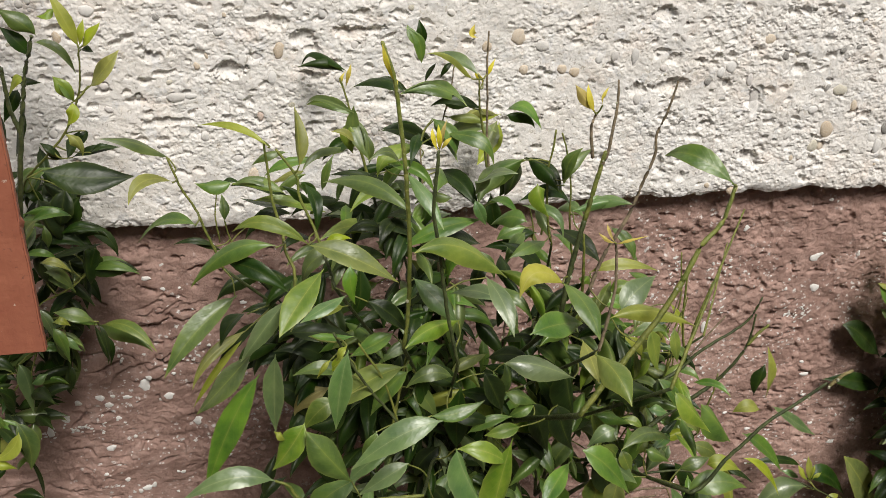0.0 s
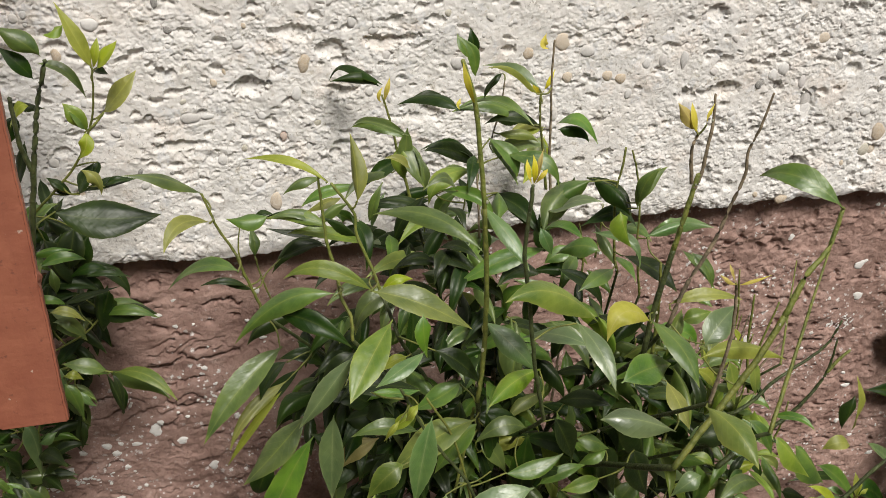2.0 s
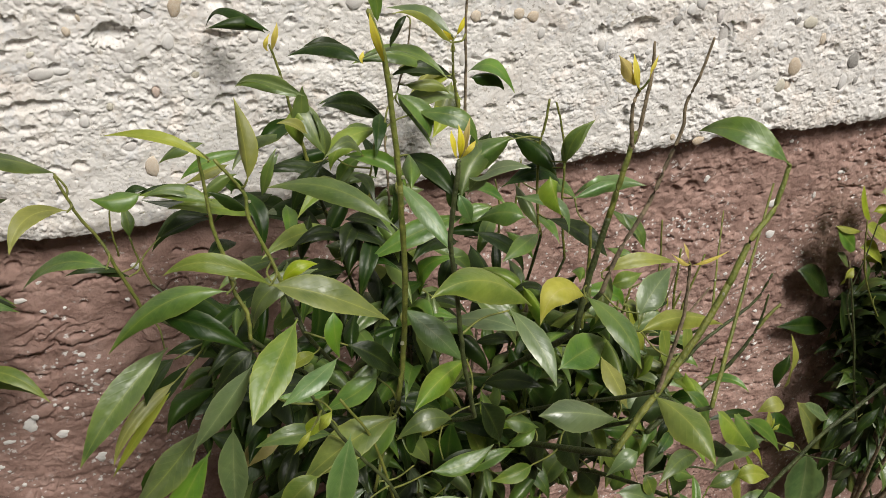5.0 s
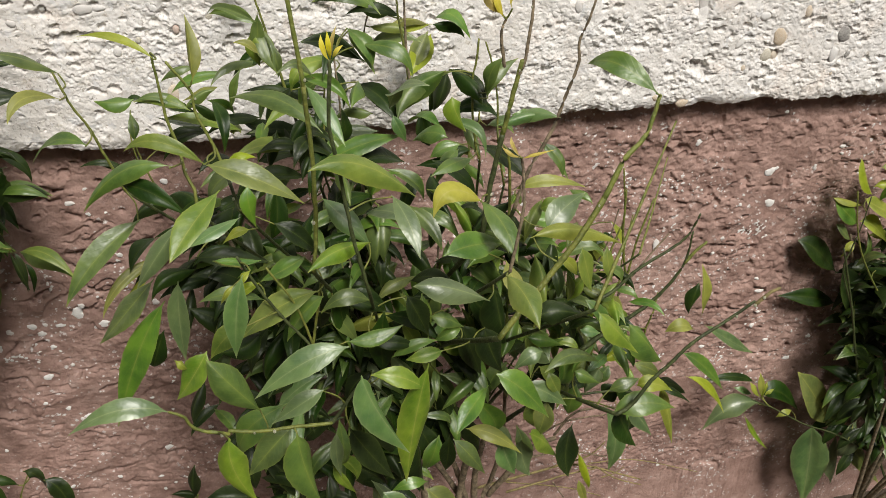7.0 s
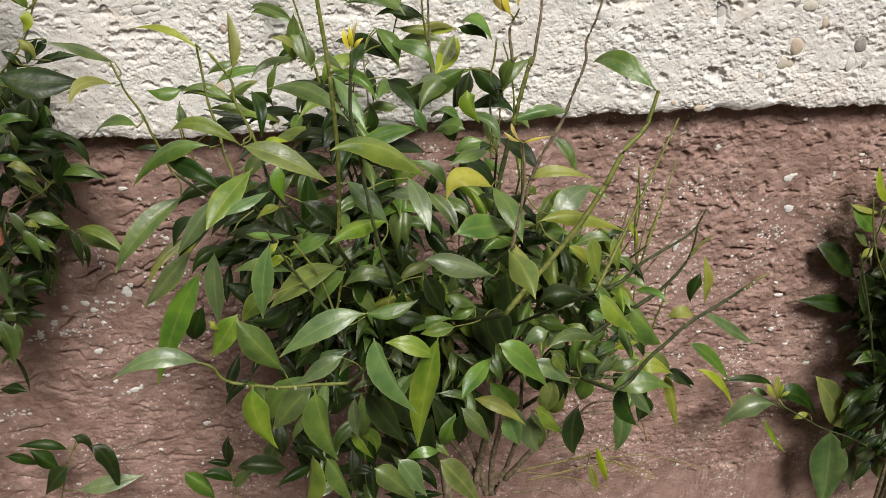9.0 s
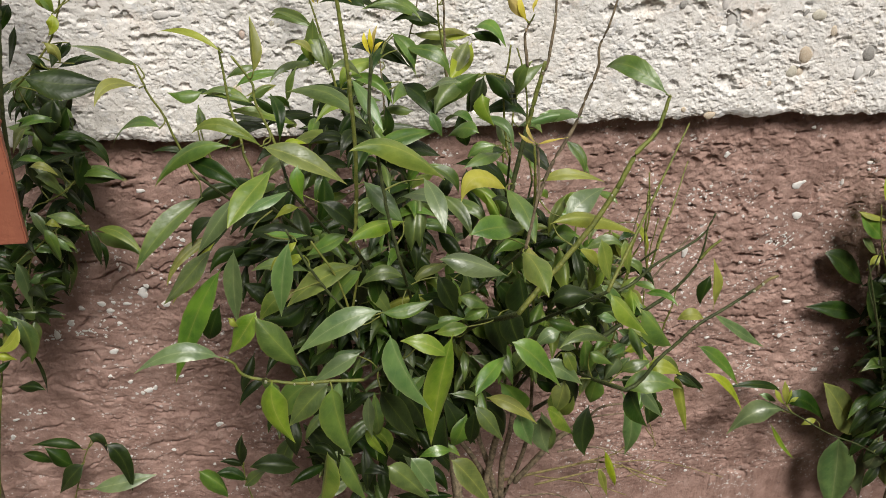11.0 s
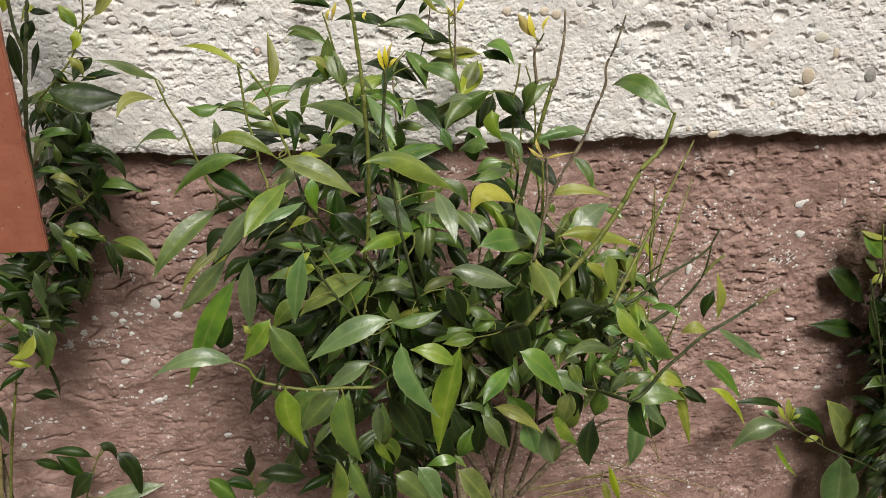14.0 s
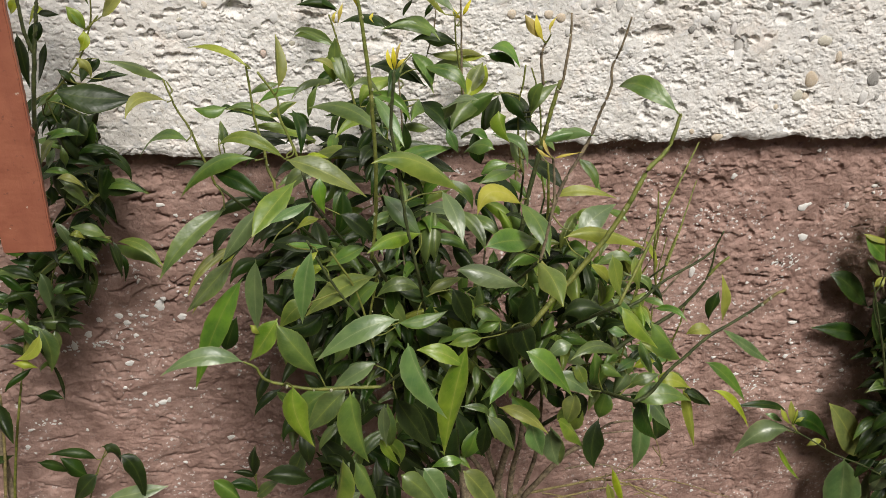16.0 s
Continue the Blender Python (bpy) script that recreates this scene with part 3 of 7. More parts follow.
bite(0.746, 0.900, 0.0117, 0.0055)
bite(0.732, 0.877, 0.0052, 0.0068)
bite(0.832, 0.864, 0.0134, 0.0042)
bite(0.890, 0.957, 0.0040, 0.0042)
bite(1.039, 0.888, 0.0071, 0.0133)
bite(0.904, 0.861, 0.0082, 0.0072)
bite(0.917, 0.769, 0.0141, 0.0044)
bite(1.068, 0.842, 0.0101, 0.0075)
bite(0.751, 0.992, 0.0064, 0.0053)
bite(0.835, 1.003, 0.0156, 0.0034)
bite(0.780, 1.009, 0.0102, 0.0033)
bite(0.804, 0.989, 0.0090, 0.0034)
bite(0.921, 0.824, 0.0139, 0.0036)
bite(0.858, 0.811, 0.0068, 0.0086)
bite(0.976, 0.790, 0.0114, 0.0045)
bite(0.998, 0.757, 0.0144, 0.0045)
scoops(HB, xs2, zs2, bpits, torn)
# cracks along broken layers: the layer above swells a little over a narrow gap
for wide, points in CRACKS:
    for (xa, za), (xb, zb) in zip(points, points[1:]):
        i0, i1 = np.searchsorted(xs2, (min(xa, xb) - 0.012, max(xa, xb) + 0.012))
        j0, j1 = np.searchsorted(zs2, (min(za, zb) - 0.014, max(za, zb) + 0.026))
        px, pz, bend = BX[j0:j1, i0:i1], BZ[j0:j1, i0:i1], 0.0022 * torn[j0:j1, i0:i1]
        along = np.clip(((px - xa) * (xb - xa) + (pz - za) * (zb - za)) / ((xb - xa) ** 2 + (zb - za) ** 2), 0, 1)
        dx, dz = px - xa - along * (xb - xa), pz - za - along * (zb - za) + bend
        away = np.hypot(dx, dz)
        HB[j0:j1, i0:i1] += 0.0014 * np.exp(-(dx / 0.010) ** 2 - ((dz - 0.010) / 0.007) ** 2) - 0.0060 * np.clip(1.6 - away / wide, 0, 1)
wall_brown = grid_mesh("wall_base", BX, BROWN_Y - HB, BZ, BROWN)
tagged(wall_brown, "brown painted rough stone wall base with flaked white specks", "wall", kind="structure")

# the wall's body behind both coats
back = bmesh.new()
bmesh.ops.create_cube(back, size=1.0, matrix=Matrix.Translation((0.5, 1.46, 1.325)) @ Matrix.Diagonal((9.0, 0.28, 2.75, 1)))
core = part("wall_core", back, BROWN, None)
tagged(core, "solid masonry body of the house wall", "wall", kind="structure")

# ground
gx = np.concatenate([[-400, -60, -12], np.linspace(-3, 4, 90), [12, 60, 400]])
gy = np.concatenate([[-400, -60, -12], np.linspace(-3, 1.30, 70), [1.62, 4, 12, 60, 400]])
SX, SY = np.meshgrid(gx, gy)
ground = grid_mesh("ground", SX, SY, 0.018 * fbm(SX, SY, 0.35, 0.35, 105, 4) - 0.012, SOIL)
tagged(ground, "bare dark garden soil along the foot of the wall", "ground", kind="structure")

# an unseen wall added behind the camera, to keep out the low sky
rear = bmesh.new()
bmesh.ops.create_cube(rear, size=1.0, matrix=Matrix.Translation((0.5, -3.2, 1.3)) @ Matrix.Diagonal((14.0, 0.25, 2.7, 1)))
tagged(part("wall_sky_block", rear, BROWN, None), "plain rendered wall, unseen, added behind the camera to block the low sky", "wall", kind="structure")


# ---- plants ----
def smooth_line(points, per=6):
    """Catmull-Rom through a few points."""
    p = [Vector(q) for q in points]
    p = [2 * p[0] - p[1], *p, 2 * p[-1] - p[-2]]
    line = []
    for a, b, c, d in zip(p, p[1:], p[2:], p[3:]):
        for k in range(per):
            t = k / per
            line.append(0.5 * (2 * b + (c - a) * t + (2 * a - 5 * b + 4 * c - d) * t * t + (3 * b - a - 3 * c + d) * t ** 3))
    return [*line, p[-2]]


def tube(line, r0, r1, sides=7, knots=()):
    """Verts and faces of a tapered stem, swollen a little at its knots."""
    verts, faces = [], []
    side = Vector((0.31, 0.2, 0.93))
    n = len(line)
    for i, q in enumerate(line):
        along = (line[min(i + 1, n - 1)] - line[max(i - 1, 0)]).normalized()
        a = along.orthogonal().normalized() if abs(along.dot(side)) > 0.98 else along.cross(side).normalized()
        b = along.cross(a)
        r = (r0 + (r1 - r0) * i / (n - 1)) * (1.09 if i in knots else 1.0)
        for k in range(sides):
            w = 2 * math.pi * k / sides
            verts.append(q + r * (math.cos(w) * a + math.sin(w) * b))
    for i in range(n - 1):
        for k in range(sides):
            k2 = (k + 1) % sides
            faces.append((i * sides + k, i * sides + k2, (i + 1) * sides + k2, (i + 1) * sides + k))
    # rounded ends
    for first, way, order in ((0, line[0] - line[1], -1), ((n - 1) * sides, line[-1] - line[-2], 1)):
        ring = verts[first:first + sides]
        mid = sum(ring, Vector()) / sides
        r = (ring[0] - mid).length
        tip = len(verts)
        verts.append(mid + way.normalized() * r * 0.8)
        for k in range(sides):
            faces.append((first + k, first + (k + 1) % sides, tip)[::order])
    return verts, faces


def blade(base, tip, width, bulge, rnd):
    """A lance-shaped leaf from base to tip: arched, folded a little on its midrib, with a wavy toothed margin."""
    base, tip = Vector(base), Vector(tip)
    axis = tip - base
    length = axis.length
    axis.normalize()
    up = Vector((rnd.uniform(-0.3, 0.3), -0.62 + rnd.uniform(-0.2, 0.2), 0.80))
    up = (up - axis * up.dot(axis)).normalized()
    side = axis.cross(up)
    fold = rnd.choice((1, -1, 1)) * rnd.uniform(0.3, 1.0)
    arch = Vector((0, 0, 1)) - axis * axis.z
    arch = (arch * 0.8 + up * 0.35) if arch.length > 0.35 else up
    arch = (arch - axis * arch.dot(axis)).normalized()
    twist = rnd.uniform(-0.55, 0.55)
    sway = rnd.uniform(-0.05, 0.05)
    wave, phase = rnd.uniform(0.006, 0.03), rnd.uniform(0, 6)
    peak = rnd.uniform(0.40, 0.52)
    curl = rnd.uniform(0.15, 0.8)
    bulge = bulge * rnd.uniform(1.05, 1.6)
    hook = rnd.uniform(-0.02, 0.2)
    lop = rnd.uniform(-0.12, 0.12)
    wob, wob0 = rnd.uniform(0.02, 0.07), rnd.uniform(0, 6)
    rows, cross = 15, (-1.0, -0.72, -0.36, 0.0, 0.36, 0.72, 1.0)
    verts, uvs, faces = [], [], []
    for i in range(rows):
        t = i / (rows - 1)
        s = (t - 0.05) / 0.95
        if s <= 0:
            shape = 0.03
        else:
            k = math.log(0.5) / math.log(peak)
            shape = max(0.03 if t < 0.5 else 0.0, math.sin(math.pi * s ** k) ** 0.80 * (1 - 0.5 * s ** 3))
        if 2 < i < rows - 1:
            shape *= 1 + (0.018 if i % 2 else -0.018) + wob * math.sin(7 * t + wob0)
        half = width / 2 * shape
        mid = base + axis * (length * t) + arch * (length * (bulge * 4 * t * (1 - t) * (0.75 + 0.5 * t) + hook * (t * t - t ** 4))) + side * (sway * length * math.sin(math.pi * t))
        turn = twist * (t - 0.4)
        sd = side * math.cos(turn) + up * math.sin(turn)
        ud = up * math.cos(turn) - side * math.sin(turn)
        for c in cross:
            rise = fold * abs(c) ** 1.4 * half - curl * half * abs(c) ** 3 + wave * length * abs(c) ** 2 * math.sin(9 * t + phase + 1.3 * c) * shape
            verts.append(mid + sd * (c * half * (1 + lop * c)) + ud * rise)
            uvs.append((0.5 + 0.5 * c, t))
    m = len(cross)
    for i in range(rows - 1):
        for k in range(m - 1):
            faces.append((i * m + k, i * m + k + 1, (i + 1) * m + k + 1, (i + 1) * m + k))
    return verts, faces, uvs


def long_leaf(base, mid, tip, width, rnd):
    """A lance-shaped leaf whose midrib runs from base over mid to tip, folded along it, with a wavy toothed margin."""
    base, mid, tip = Vector(base), Vector(mid), Vector(tip)
    bend = 2 * mid - (base + tip) / 2
    length = (mid - base).length + (tip - mid).length
    facing = Vector((-0.06 + rnd.gauss(0, 0.28), -0.60, 0.80 + rnd.gauss(0, 0.22)))
    fold = rnd.choice((1, 1, 1, -0.8)) * rnd.uniform(0.20, 0.62)
    curl, twist = rnd.uniform(0.1, 0.5), rnd.uniform(-0.35, 0.35)
    wave, phase = rnd.uniform(0.004, 0.016), rnd.uniform(0, 6)
    peak = rnd.uniform(0.42, 0.52)
    wob, wob0 = rnd.uniform(0.01, 0.04), rnd.uniform(0, 6)
    power = math.log(0.5) / math.log(peak)
    rows, cross = 19, (-1.0, -0.72, -0.36, 0.0, 0.36, 0.72, 1.0)
    verts, uvs, faces = [], [], []
    for i in range(rows):
        t = i / (rows - 1)
        s = (t - 0.04) / 0.96
        shape = 0.03
        if s > 0:
            shape = max(0.03 if t < 0.5 else 0.0, math.sin(math.pi * s ** power) ** 0.95 * (1 - 0.50 * s ** 3))
        if 2 < i < rows - 1:
            shape *= 1 + (0.016 if i % 2 else -0.016) + wob * math.sin(7 * t + wob0)
        half = width / 2 * shape
        spot = (1 - t) ** 2 * base + 2 * t * (1 - t) * bend + t * t * tip
        along = ((1 - t) * (bend - base) + t * (tip - bend)).normalized()
        up = (facing - along * facing.dot(along)).normalized()
        side = along.cross(up)
        turn = twist * (t - 0.4)
        sd, ud = side * math.cos(turn) + up * math.sin(turn), up * math.cos(turn) - side * math.sin(turn)
        for c in cross:
            rise = fold * abs(c) ** 1.3 * half - curl * half * abs(c) ** 3 + wave * length * c * c * math.sin(9 * t + phase + 1.3 * c) * shape
            verts.append(spot + sd * (c * half) + ud * rise)
            uvs.append((0.5 + 0.5 * c, t))
    m = len(cross)
    for i in range(rows - 1):
        for k in range(m - 1):
            faces.append((i * m + k, i * m + k + 1, (i + 1) * m + k + 1, (i + 1) * m + k))
    return verts, faces, uvs


KINDS = {
    "main": ("shrub", "large bushy evergreen shrub with glossy lance-shaped leaves before the wall", (0.33, 0.92)),
    "left": ("shrub", "leafy evergreen shrub close to the wall beside the painted batten", (-0.46, 1.10)),
    "sprig": ("seedling", "small low sprig with a few glossy green leaves", (-0.22, 1.14)),
    "right": ("shrub", "dense dark evergreen shrub with light green young shoots", (1.30, 1.10)),
}


class Plant:
    """A plant of stems and single leaves, each a part of it."""

    def __init__(self, key):
        name, label, (x, y) = KINDS[key]
        self.root = new(name)
        self.root.location = (x, y, 0.0)
        tagged(self.root, label, "shrub" if name == "shrub" else "plant", group="evergreen shrubs along the wall" if name == "shrub" else "")
        self.at = Vector((x, y, 0.0))
        self.rnd = random.Random(key)
        self.spine = []

    def stem(self, tone, r0, r1, *points):
        line = smooth_line(points)
        for a, b in zip(line[1:-1], line[2:]):
            a += Vector((self.rnd.gauss(0, 0.0002), self.rnd.gauss(0, 0.0002), 0))
        knots = set(range(3, len(line) - 1, 4))
        verts, faces = tube([p - self.at for p in line], r0 / 1000, r1 / 1000, 7, knots)
        mesh_object("stem", verts, faces, BARK[tone], self.root)
        self.spine += line

    def leaf(self, tone, base, tip, width, bulge=0.08):
        base, tip = Vector(base), Vector(tip)
        verts, faces, uvs = blade(base - self.at, tip - self.at, width, bulge, self.rnd)
        mesh_object("leaf", verts, faces, LEAF[tone], self.root, uvs=uvs)
        self.petiole(base, tip)

    def blade(self, tone, base, mid, tip, width):
        base, mid, tip = Vector(base), Vector(mid), Vector(tip)
        verts, faces, uvs = long_leaf(base - self.at, mid - self.at, tip - self.at, width, self.rnd)
        mesh_object("leaf", verts, faces, LEAF[tone], self.root, uvs=uvs)
        self.petiole(base, tip)

    def petiole(self, base, tip):
        """The short stalk from the nearest shoot to a leaf's base."""
        if not self.spine:
            return
        near = min(self.spine, key=lambda q: (q - base).length + 0.6 * max(0.0, q.z - base.z))
        gap = (near - base).length
        if 0.004 < gap < 0.05:
            pull = (base - tip).normalized() * gap * 0.4
            line = smooth_line([near - self.at, (near + base) / 2 + pull * 0.25 - Vector((0, 0, gap * 0.04)) - self.at, base - self.at + (tip - base) * 0.03], 4)
            v, f = tube(line, 0.0011, 0.0008, 5)
            mesh_object("petiole", v, f, BARK["G"], self.root)

    def crown(self, number, rows, depth, tones, size, droop=-0.55, joined=False):
        """Leaves of the middle crown. rows: height and the span of x there; depth: the span of y. Joined: in one mesh a tone."""
        made = {t: ([], [], []) for t in tones}
        for k in range(number):
            z = self.rnd.uniform(rows[0][0], rows[-1][0])
            a, b = next((a, b) for a, b in zip(rows, rows[1:]) if a[0] <= z <= b[0])
            t = (z - a[0]) / (b[0] - a[0])
            x0, x1 = a[1] + t * (b[1] - a[1]), a[2] + t * (b[2] - a[2])
            x = self.rnd.uniform(x0, x1)
            y = self.rnd.uniform(*depth)
            away = (x - (x0 + x1) / 2) / max(0.05, (x1 - x0) / 2)
            way = Vector((0.9 * away + self.rnd.gauss(0, 0.55), -0.45 + self.rnd.gauss(0, 0.25), self.rnd.gauss(droop, 0.45)))
            length = self.rnd.uniform(*size)
            mid = Vector((x, y, z))
            way = way.normalized() * (length / 2)
            tone, width, bulge = self.rnd.choice(tones), length * self.rnd.uniform(0.23, 0.34), self.rnd.uniform(0.06, 0.22)
            if not joined:
                self.leaf(tone, mid - way, mid + way, width, bulge)
                continue
            v, f, u = blade(mid - way - self.at, mid + way - self.at, width, bulge, self.rnd)
            mv, mf, mu = made[tone]
            off = len(mv)
            mv += v
            mf += [tuple(i + off for i in q4) for q4 in f]
            mu += u
        for t, (mv, mf, mu) in made.items():
            if mv:
                tagged(mesh_object("inner_leaves", mv, mf, LEAF[t], self.root, uvs=mu), kind="stuff")

    def buds(self, number, box):
        """Pale little buds at the nodes."""
        (x0, x1), (y0, y1), (z0, z1) = box
        spots = [q for q in self.spine if x0 < q.x < x1 and y0 < q.y < y1 and z0 < q.z < z1]
        bm = bmesh.new()
        bmesh.ops.create_icosphere(bm, subdivisions=1, radius=1.0)
        me = bpy.data.meshes.new("bud")
        bm.to_mesh(me)
        bm.free()
        me.materials.append(BUD)
        for q in self.rnd.sample(spots, min(number, len(spots))):
            ob = new("bud", me)
            ob.parent = self.root
            r = self.rnd.uniform(0.0010, 0.0019)
            ob.location = q - self.at + Vector((self.rnd.choice((-0.002, 0.002)), -0.002, 0))
            ob.scale = (r, r, 1.3 * r)

    def mass(self, number, centre, radii, tones, size):
        """The dense leaves of a rounded crown, thickest at its outside, in one mesh a tone."""
        made = {t: ([], [], []) for t in set(tones)}
        for k in range(number):
            d = Vector((self.rnd.gauss(0, 1), self.rnd.gauss(0, 1), self.rnd.gauss(0, 1))).normalized()
            r = self.rnd.uniform(0.45, 1.0) ** 0.6 * self.rnd.uniform(0.86, 1.06)
            base = Vector(centre) + Vector(a * b * r for a, b in zip(d, radii))
            way = d * 0.9 + Vector((self.rnd.gauss(0, 0.5), self.rnd.gauss(-0.2, 0.4), self.rnd.gauss(-0.1, 0.5)))
            length = self.rnd.uniform(*size)
            tip = base + way.normalized() * length
            base.y, tip.y = min(base.y, 1.19), min(tip.y, 1.195)
            v, f, u = blade(base - self.at, tip - self.at, length * self.rnd.uniform(0.27, 0.38), 0.12, self.rnd)
            mv, mf, mu = made[self.rnd.choice(tones)]
            off = len(mv)
            mv += v
            mf += [tuple(i + off for i in q4) for q4 in f]
            mu += u
        for t, (mv, mf, mu) in made.items():
            tagged(mesh_object("inner_leaves", mv, mf, LEAF[t], self.root, uvs=mu), kind="stuff")

    def fill(self, number, box, tones, size=(0.055, 0.085), lean=(0.0, -0.5, -0.35)):
        """Leaves of the inner crown, in one mesh: too many and too hidden to tell apart."""
        (x0, x1), (y0, y1), (z0, z1) = box
        spots = [q for q in self.spine if x0 < q.x < x1 and y0 < q.y < y1 and z0 < q.z < z1]
        made = {t: ([], [], []) for t in set(tones)}
        for k in range(number if spots else 0):
            q = self.rnd.choice(spots)
            base = q + Vector((self.rnd.gauss(0, 0.022), self.rnd.gauss(0, 0.022), self.rnd.gauss(0, 0.02)))
            way = Vector((self.rnd.gauss(0, 0.8), self.rnd.gauss(0, 0.5), self.rnd.gauss(0, 0.5))) + Vector(lean)
            length = self.rnd.uniform(*size)
            tip = base + way.normalized() * length
            tip.y = min(tip.y, 1.185)
            base.y = min(base.y, 1.185)
            v, f, u = blade(base - self.at, tip - self.at, length * self.rnd.uniform(0.24, 0.35), 0.14, self.rnd)
            mv, mf, mu = made[self.rnd.choice(tones)]
            off = len(mv)
            mv += v
            mf += [tuple(i + off for i in q4) for q4 in f]
            mu += u
        for t, (mv, mf, mu) in made.items():
            if mv:
                tagged(mesh_object("inner_leaves", mv, mf, LEAF[t], self.root, uvs=mu), kind="stuff")

main = Plant("main")
# the shoots that carry the outer leaves
main.stem("V", 2.3, 1.9, (0.155, 0.772, 1.306), (0.151, 0.773, 1.344), (0.144, 0.774, 1.397), (0.132, 0.775, 1.434))
main.stem("G", 2.3, 2.3, (0.153, 0.760, 1.111), (0.158, 0.764, 1.156), (0.159, 0.768, 1.232), (0.155, 0.772, 1.306))
main.stem("V", 1.7, 1.2, (0.034, 0.832, 1.227), (0.027, 0.832, 1.254), (0.024, 0.832, 1.285), (0.021, 0.832, 1.324))
main.stem("G", 1.8, 1.7, (0.044, 0.810, 1.164), (0.044, 0.817, 1.185), (0.037, 0.825, 1.202), (0.034, 0.832, 1.227))
main.stem("V", 1.7, 1.3, (0.076, 0.830, 1.197), (0.069, 0.831, 1.221), (0.054, 0.833, 1.262), (0.052, 0.835, 1.283), (0.033, 0.836, 1.313))
main.stem("O", 1.9, 1.7, (0.085, 0.800, 1.169), (0.080, 0.815, 1.187), (0.076, 0.830, 1.197))
main.stem("G", 1.7, 1.1, (-0.032, 0.890, 1.154), (-0.038, 0.890, 1.175), (-0.048, 0.890, 1.204), (-0.055, 0.890, 1.228), (-0.068, 0.890, 1.254), (-0.079, 0.890, 1.290))
main.stem("G", 1.2, .9, (-0.018, 1.020, 1.097), (-0.027, 1.020, 1.128), (-0.032, 1.020, 1.154))
main.stem("G", 2, 1.1, (0.154, 1.040, 1.186), (0.147, 1.040, 1.219), (0.139, 1.040, 1.247), (0.133, 1.040, 1.276), (0.126, 1.040, 1.304), (0.119, 1.040, 1.327))
main.stem("B", 1.6, 1.0, (0.290, 0.950, 1.229), (0.285, 0.950, 1.273), (0.283, 0.950, 1.314), (0.280, 0.950, 1.370), (0.280, 0.950, 1.402))
main.stem("O", 1.9, 1.7, (0.201, 0.712, 1.119), (0.189, 0.712, 1.174), (0.182, 0.712, 1.219), (0.176, 0.712, 1.261), (0.171, 0.712, 1.290), (0.173, 0.712, 1.331), (0.174, 0.712, 1.350))
main.stem("B", 1.2, .8, (0.252, 1.050, 1.265), (0.261, 1.050, 1.302), (0.264, 1.050, 1.333))
main.stem("G", 1.8, 1.0, (0.292, 0.970, 1.229), (0.285, 0.970, 1.275), (0.279, 0.970, 1.308), (0.277, 0.970, 1.340))
main.stem("B", 1.4, .9, (0.210, 0.950, 1.175), (0.207, 0.950, 1.220), (0.203, 0.950, 1.269))
main.stem("G", 1.4, .9, (0.184, 0.950, 1.131), (0.188, 0.950, 1.178), (0.190, 0.950, 1.222), (0.196, 0.950, 1.271))
main.stem("B", 2.2, 1.1, (0.368, 0.793, 1.297), (0.374, 0.795, 1.312), (0.379, 0.798, 1.356), (0.378, 0.800, 1.385))
main.stem("B", 1.8, 1.1, (0.341, 0.757, 1.319), (0.336, 0.757, 1.350), (0.340, 0.757, 1.365))
main.stem("G", 2.8, 2.2, (0.354, 0.790, 1.235), (0.363, 0.792, 1.277), (0.371, 0.795, 1.310))
main.stem("O", 3.0, 2.8, (0.338, 0.790, 1.115), (0.341, 0.790, 1.153), (0.347, 0.790, 1.195), (0.354, 0.790, 1.235))
main.stem("B", 2.4, 1.1, (0.385, 0.825, 1.127), (0.396, 0.825, 1.168), (0.421, 0.825, 1.220), (0.433, 0.825, 1.260), (0.443, 0.825, 1.293), (0.441, 0.825, 1.315), (0.450, 0.825, 1.341), (0.457, 0.825, 1.374))
main.stem("V", 3.1, 2.0, (0.446, 0.728, 1.185), (0.466, 0.735, 1.224), (0.488, 0.741, 1.246), (0.500, 0.748, 1.284))
main.stem("G", 3.3, 3.1, (0.336, 0.700, 1.045), (0.362, 0.707, 1.076), (0.390, 0.714, 1.107), (0.421, 0.721, 1.146), (0.446, 0.728, 1.185))
main.stem("B", 1.8, 1.1, (0.324, 0.648, 1.163), (0.328, 0.648, 1.191), (0.332, 0.648, 1.227), (0.330, 0.648, 1.258), (0.327, 0.648, 1.278))
main.stem("O", 2.6, 1.3, (0.525, 0.870, 0.951), (0.547, 0.870, 0.965), (0.572, 0.870, 0.991), (0.613, 0.870, 1.017), (0.636, 0.870, 1.036), (0.648, 0.870, 1.067))
main.stem("O", 2.4, 1.6, (0.463, 0.660, 0.952), (0.479, 0.660, 0.964), (0.497, 0.660, 0.994), (0.516, 0.660, 1.015), (0.538, 0.660, 1.040), (0.568, 0.660, 1.061), (0.599, 0.660, 1.084))
main.stem("S", 2.0, 1.5, (0.586, 0.640, 1.096), (0.598, 0.640, 1.108), (0.609, 0.640, 1.113))
main.stem("G", 1.8, 1.2, (0.059, 0.615, 1.042), (0.032, 0.615, 1.053), (0.022, 0.615, 1.070), (0.011, 0.615, 1.077))
main.stem("G", 1.9, 1.8, (0.153, 0.640, 1.015), (0.117, 0.640, 1.017), (0.087, 0.640, 1.017), (0.057, 0.640, 1.023))
main.stem("G", 1.6, 1.2, (0.372, 0.930, 1.134), (0.365, 0.930, 1.163), (0.358, 0.930, 1.230), (0.362, 0.930, 1.261), (0.364, 0.930, 1.288))
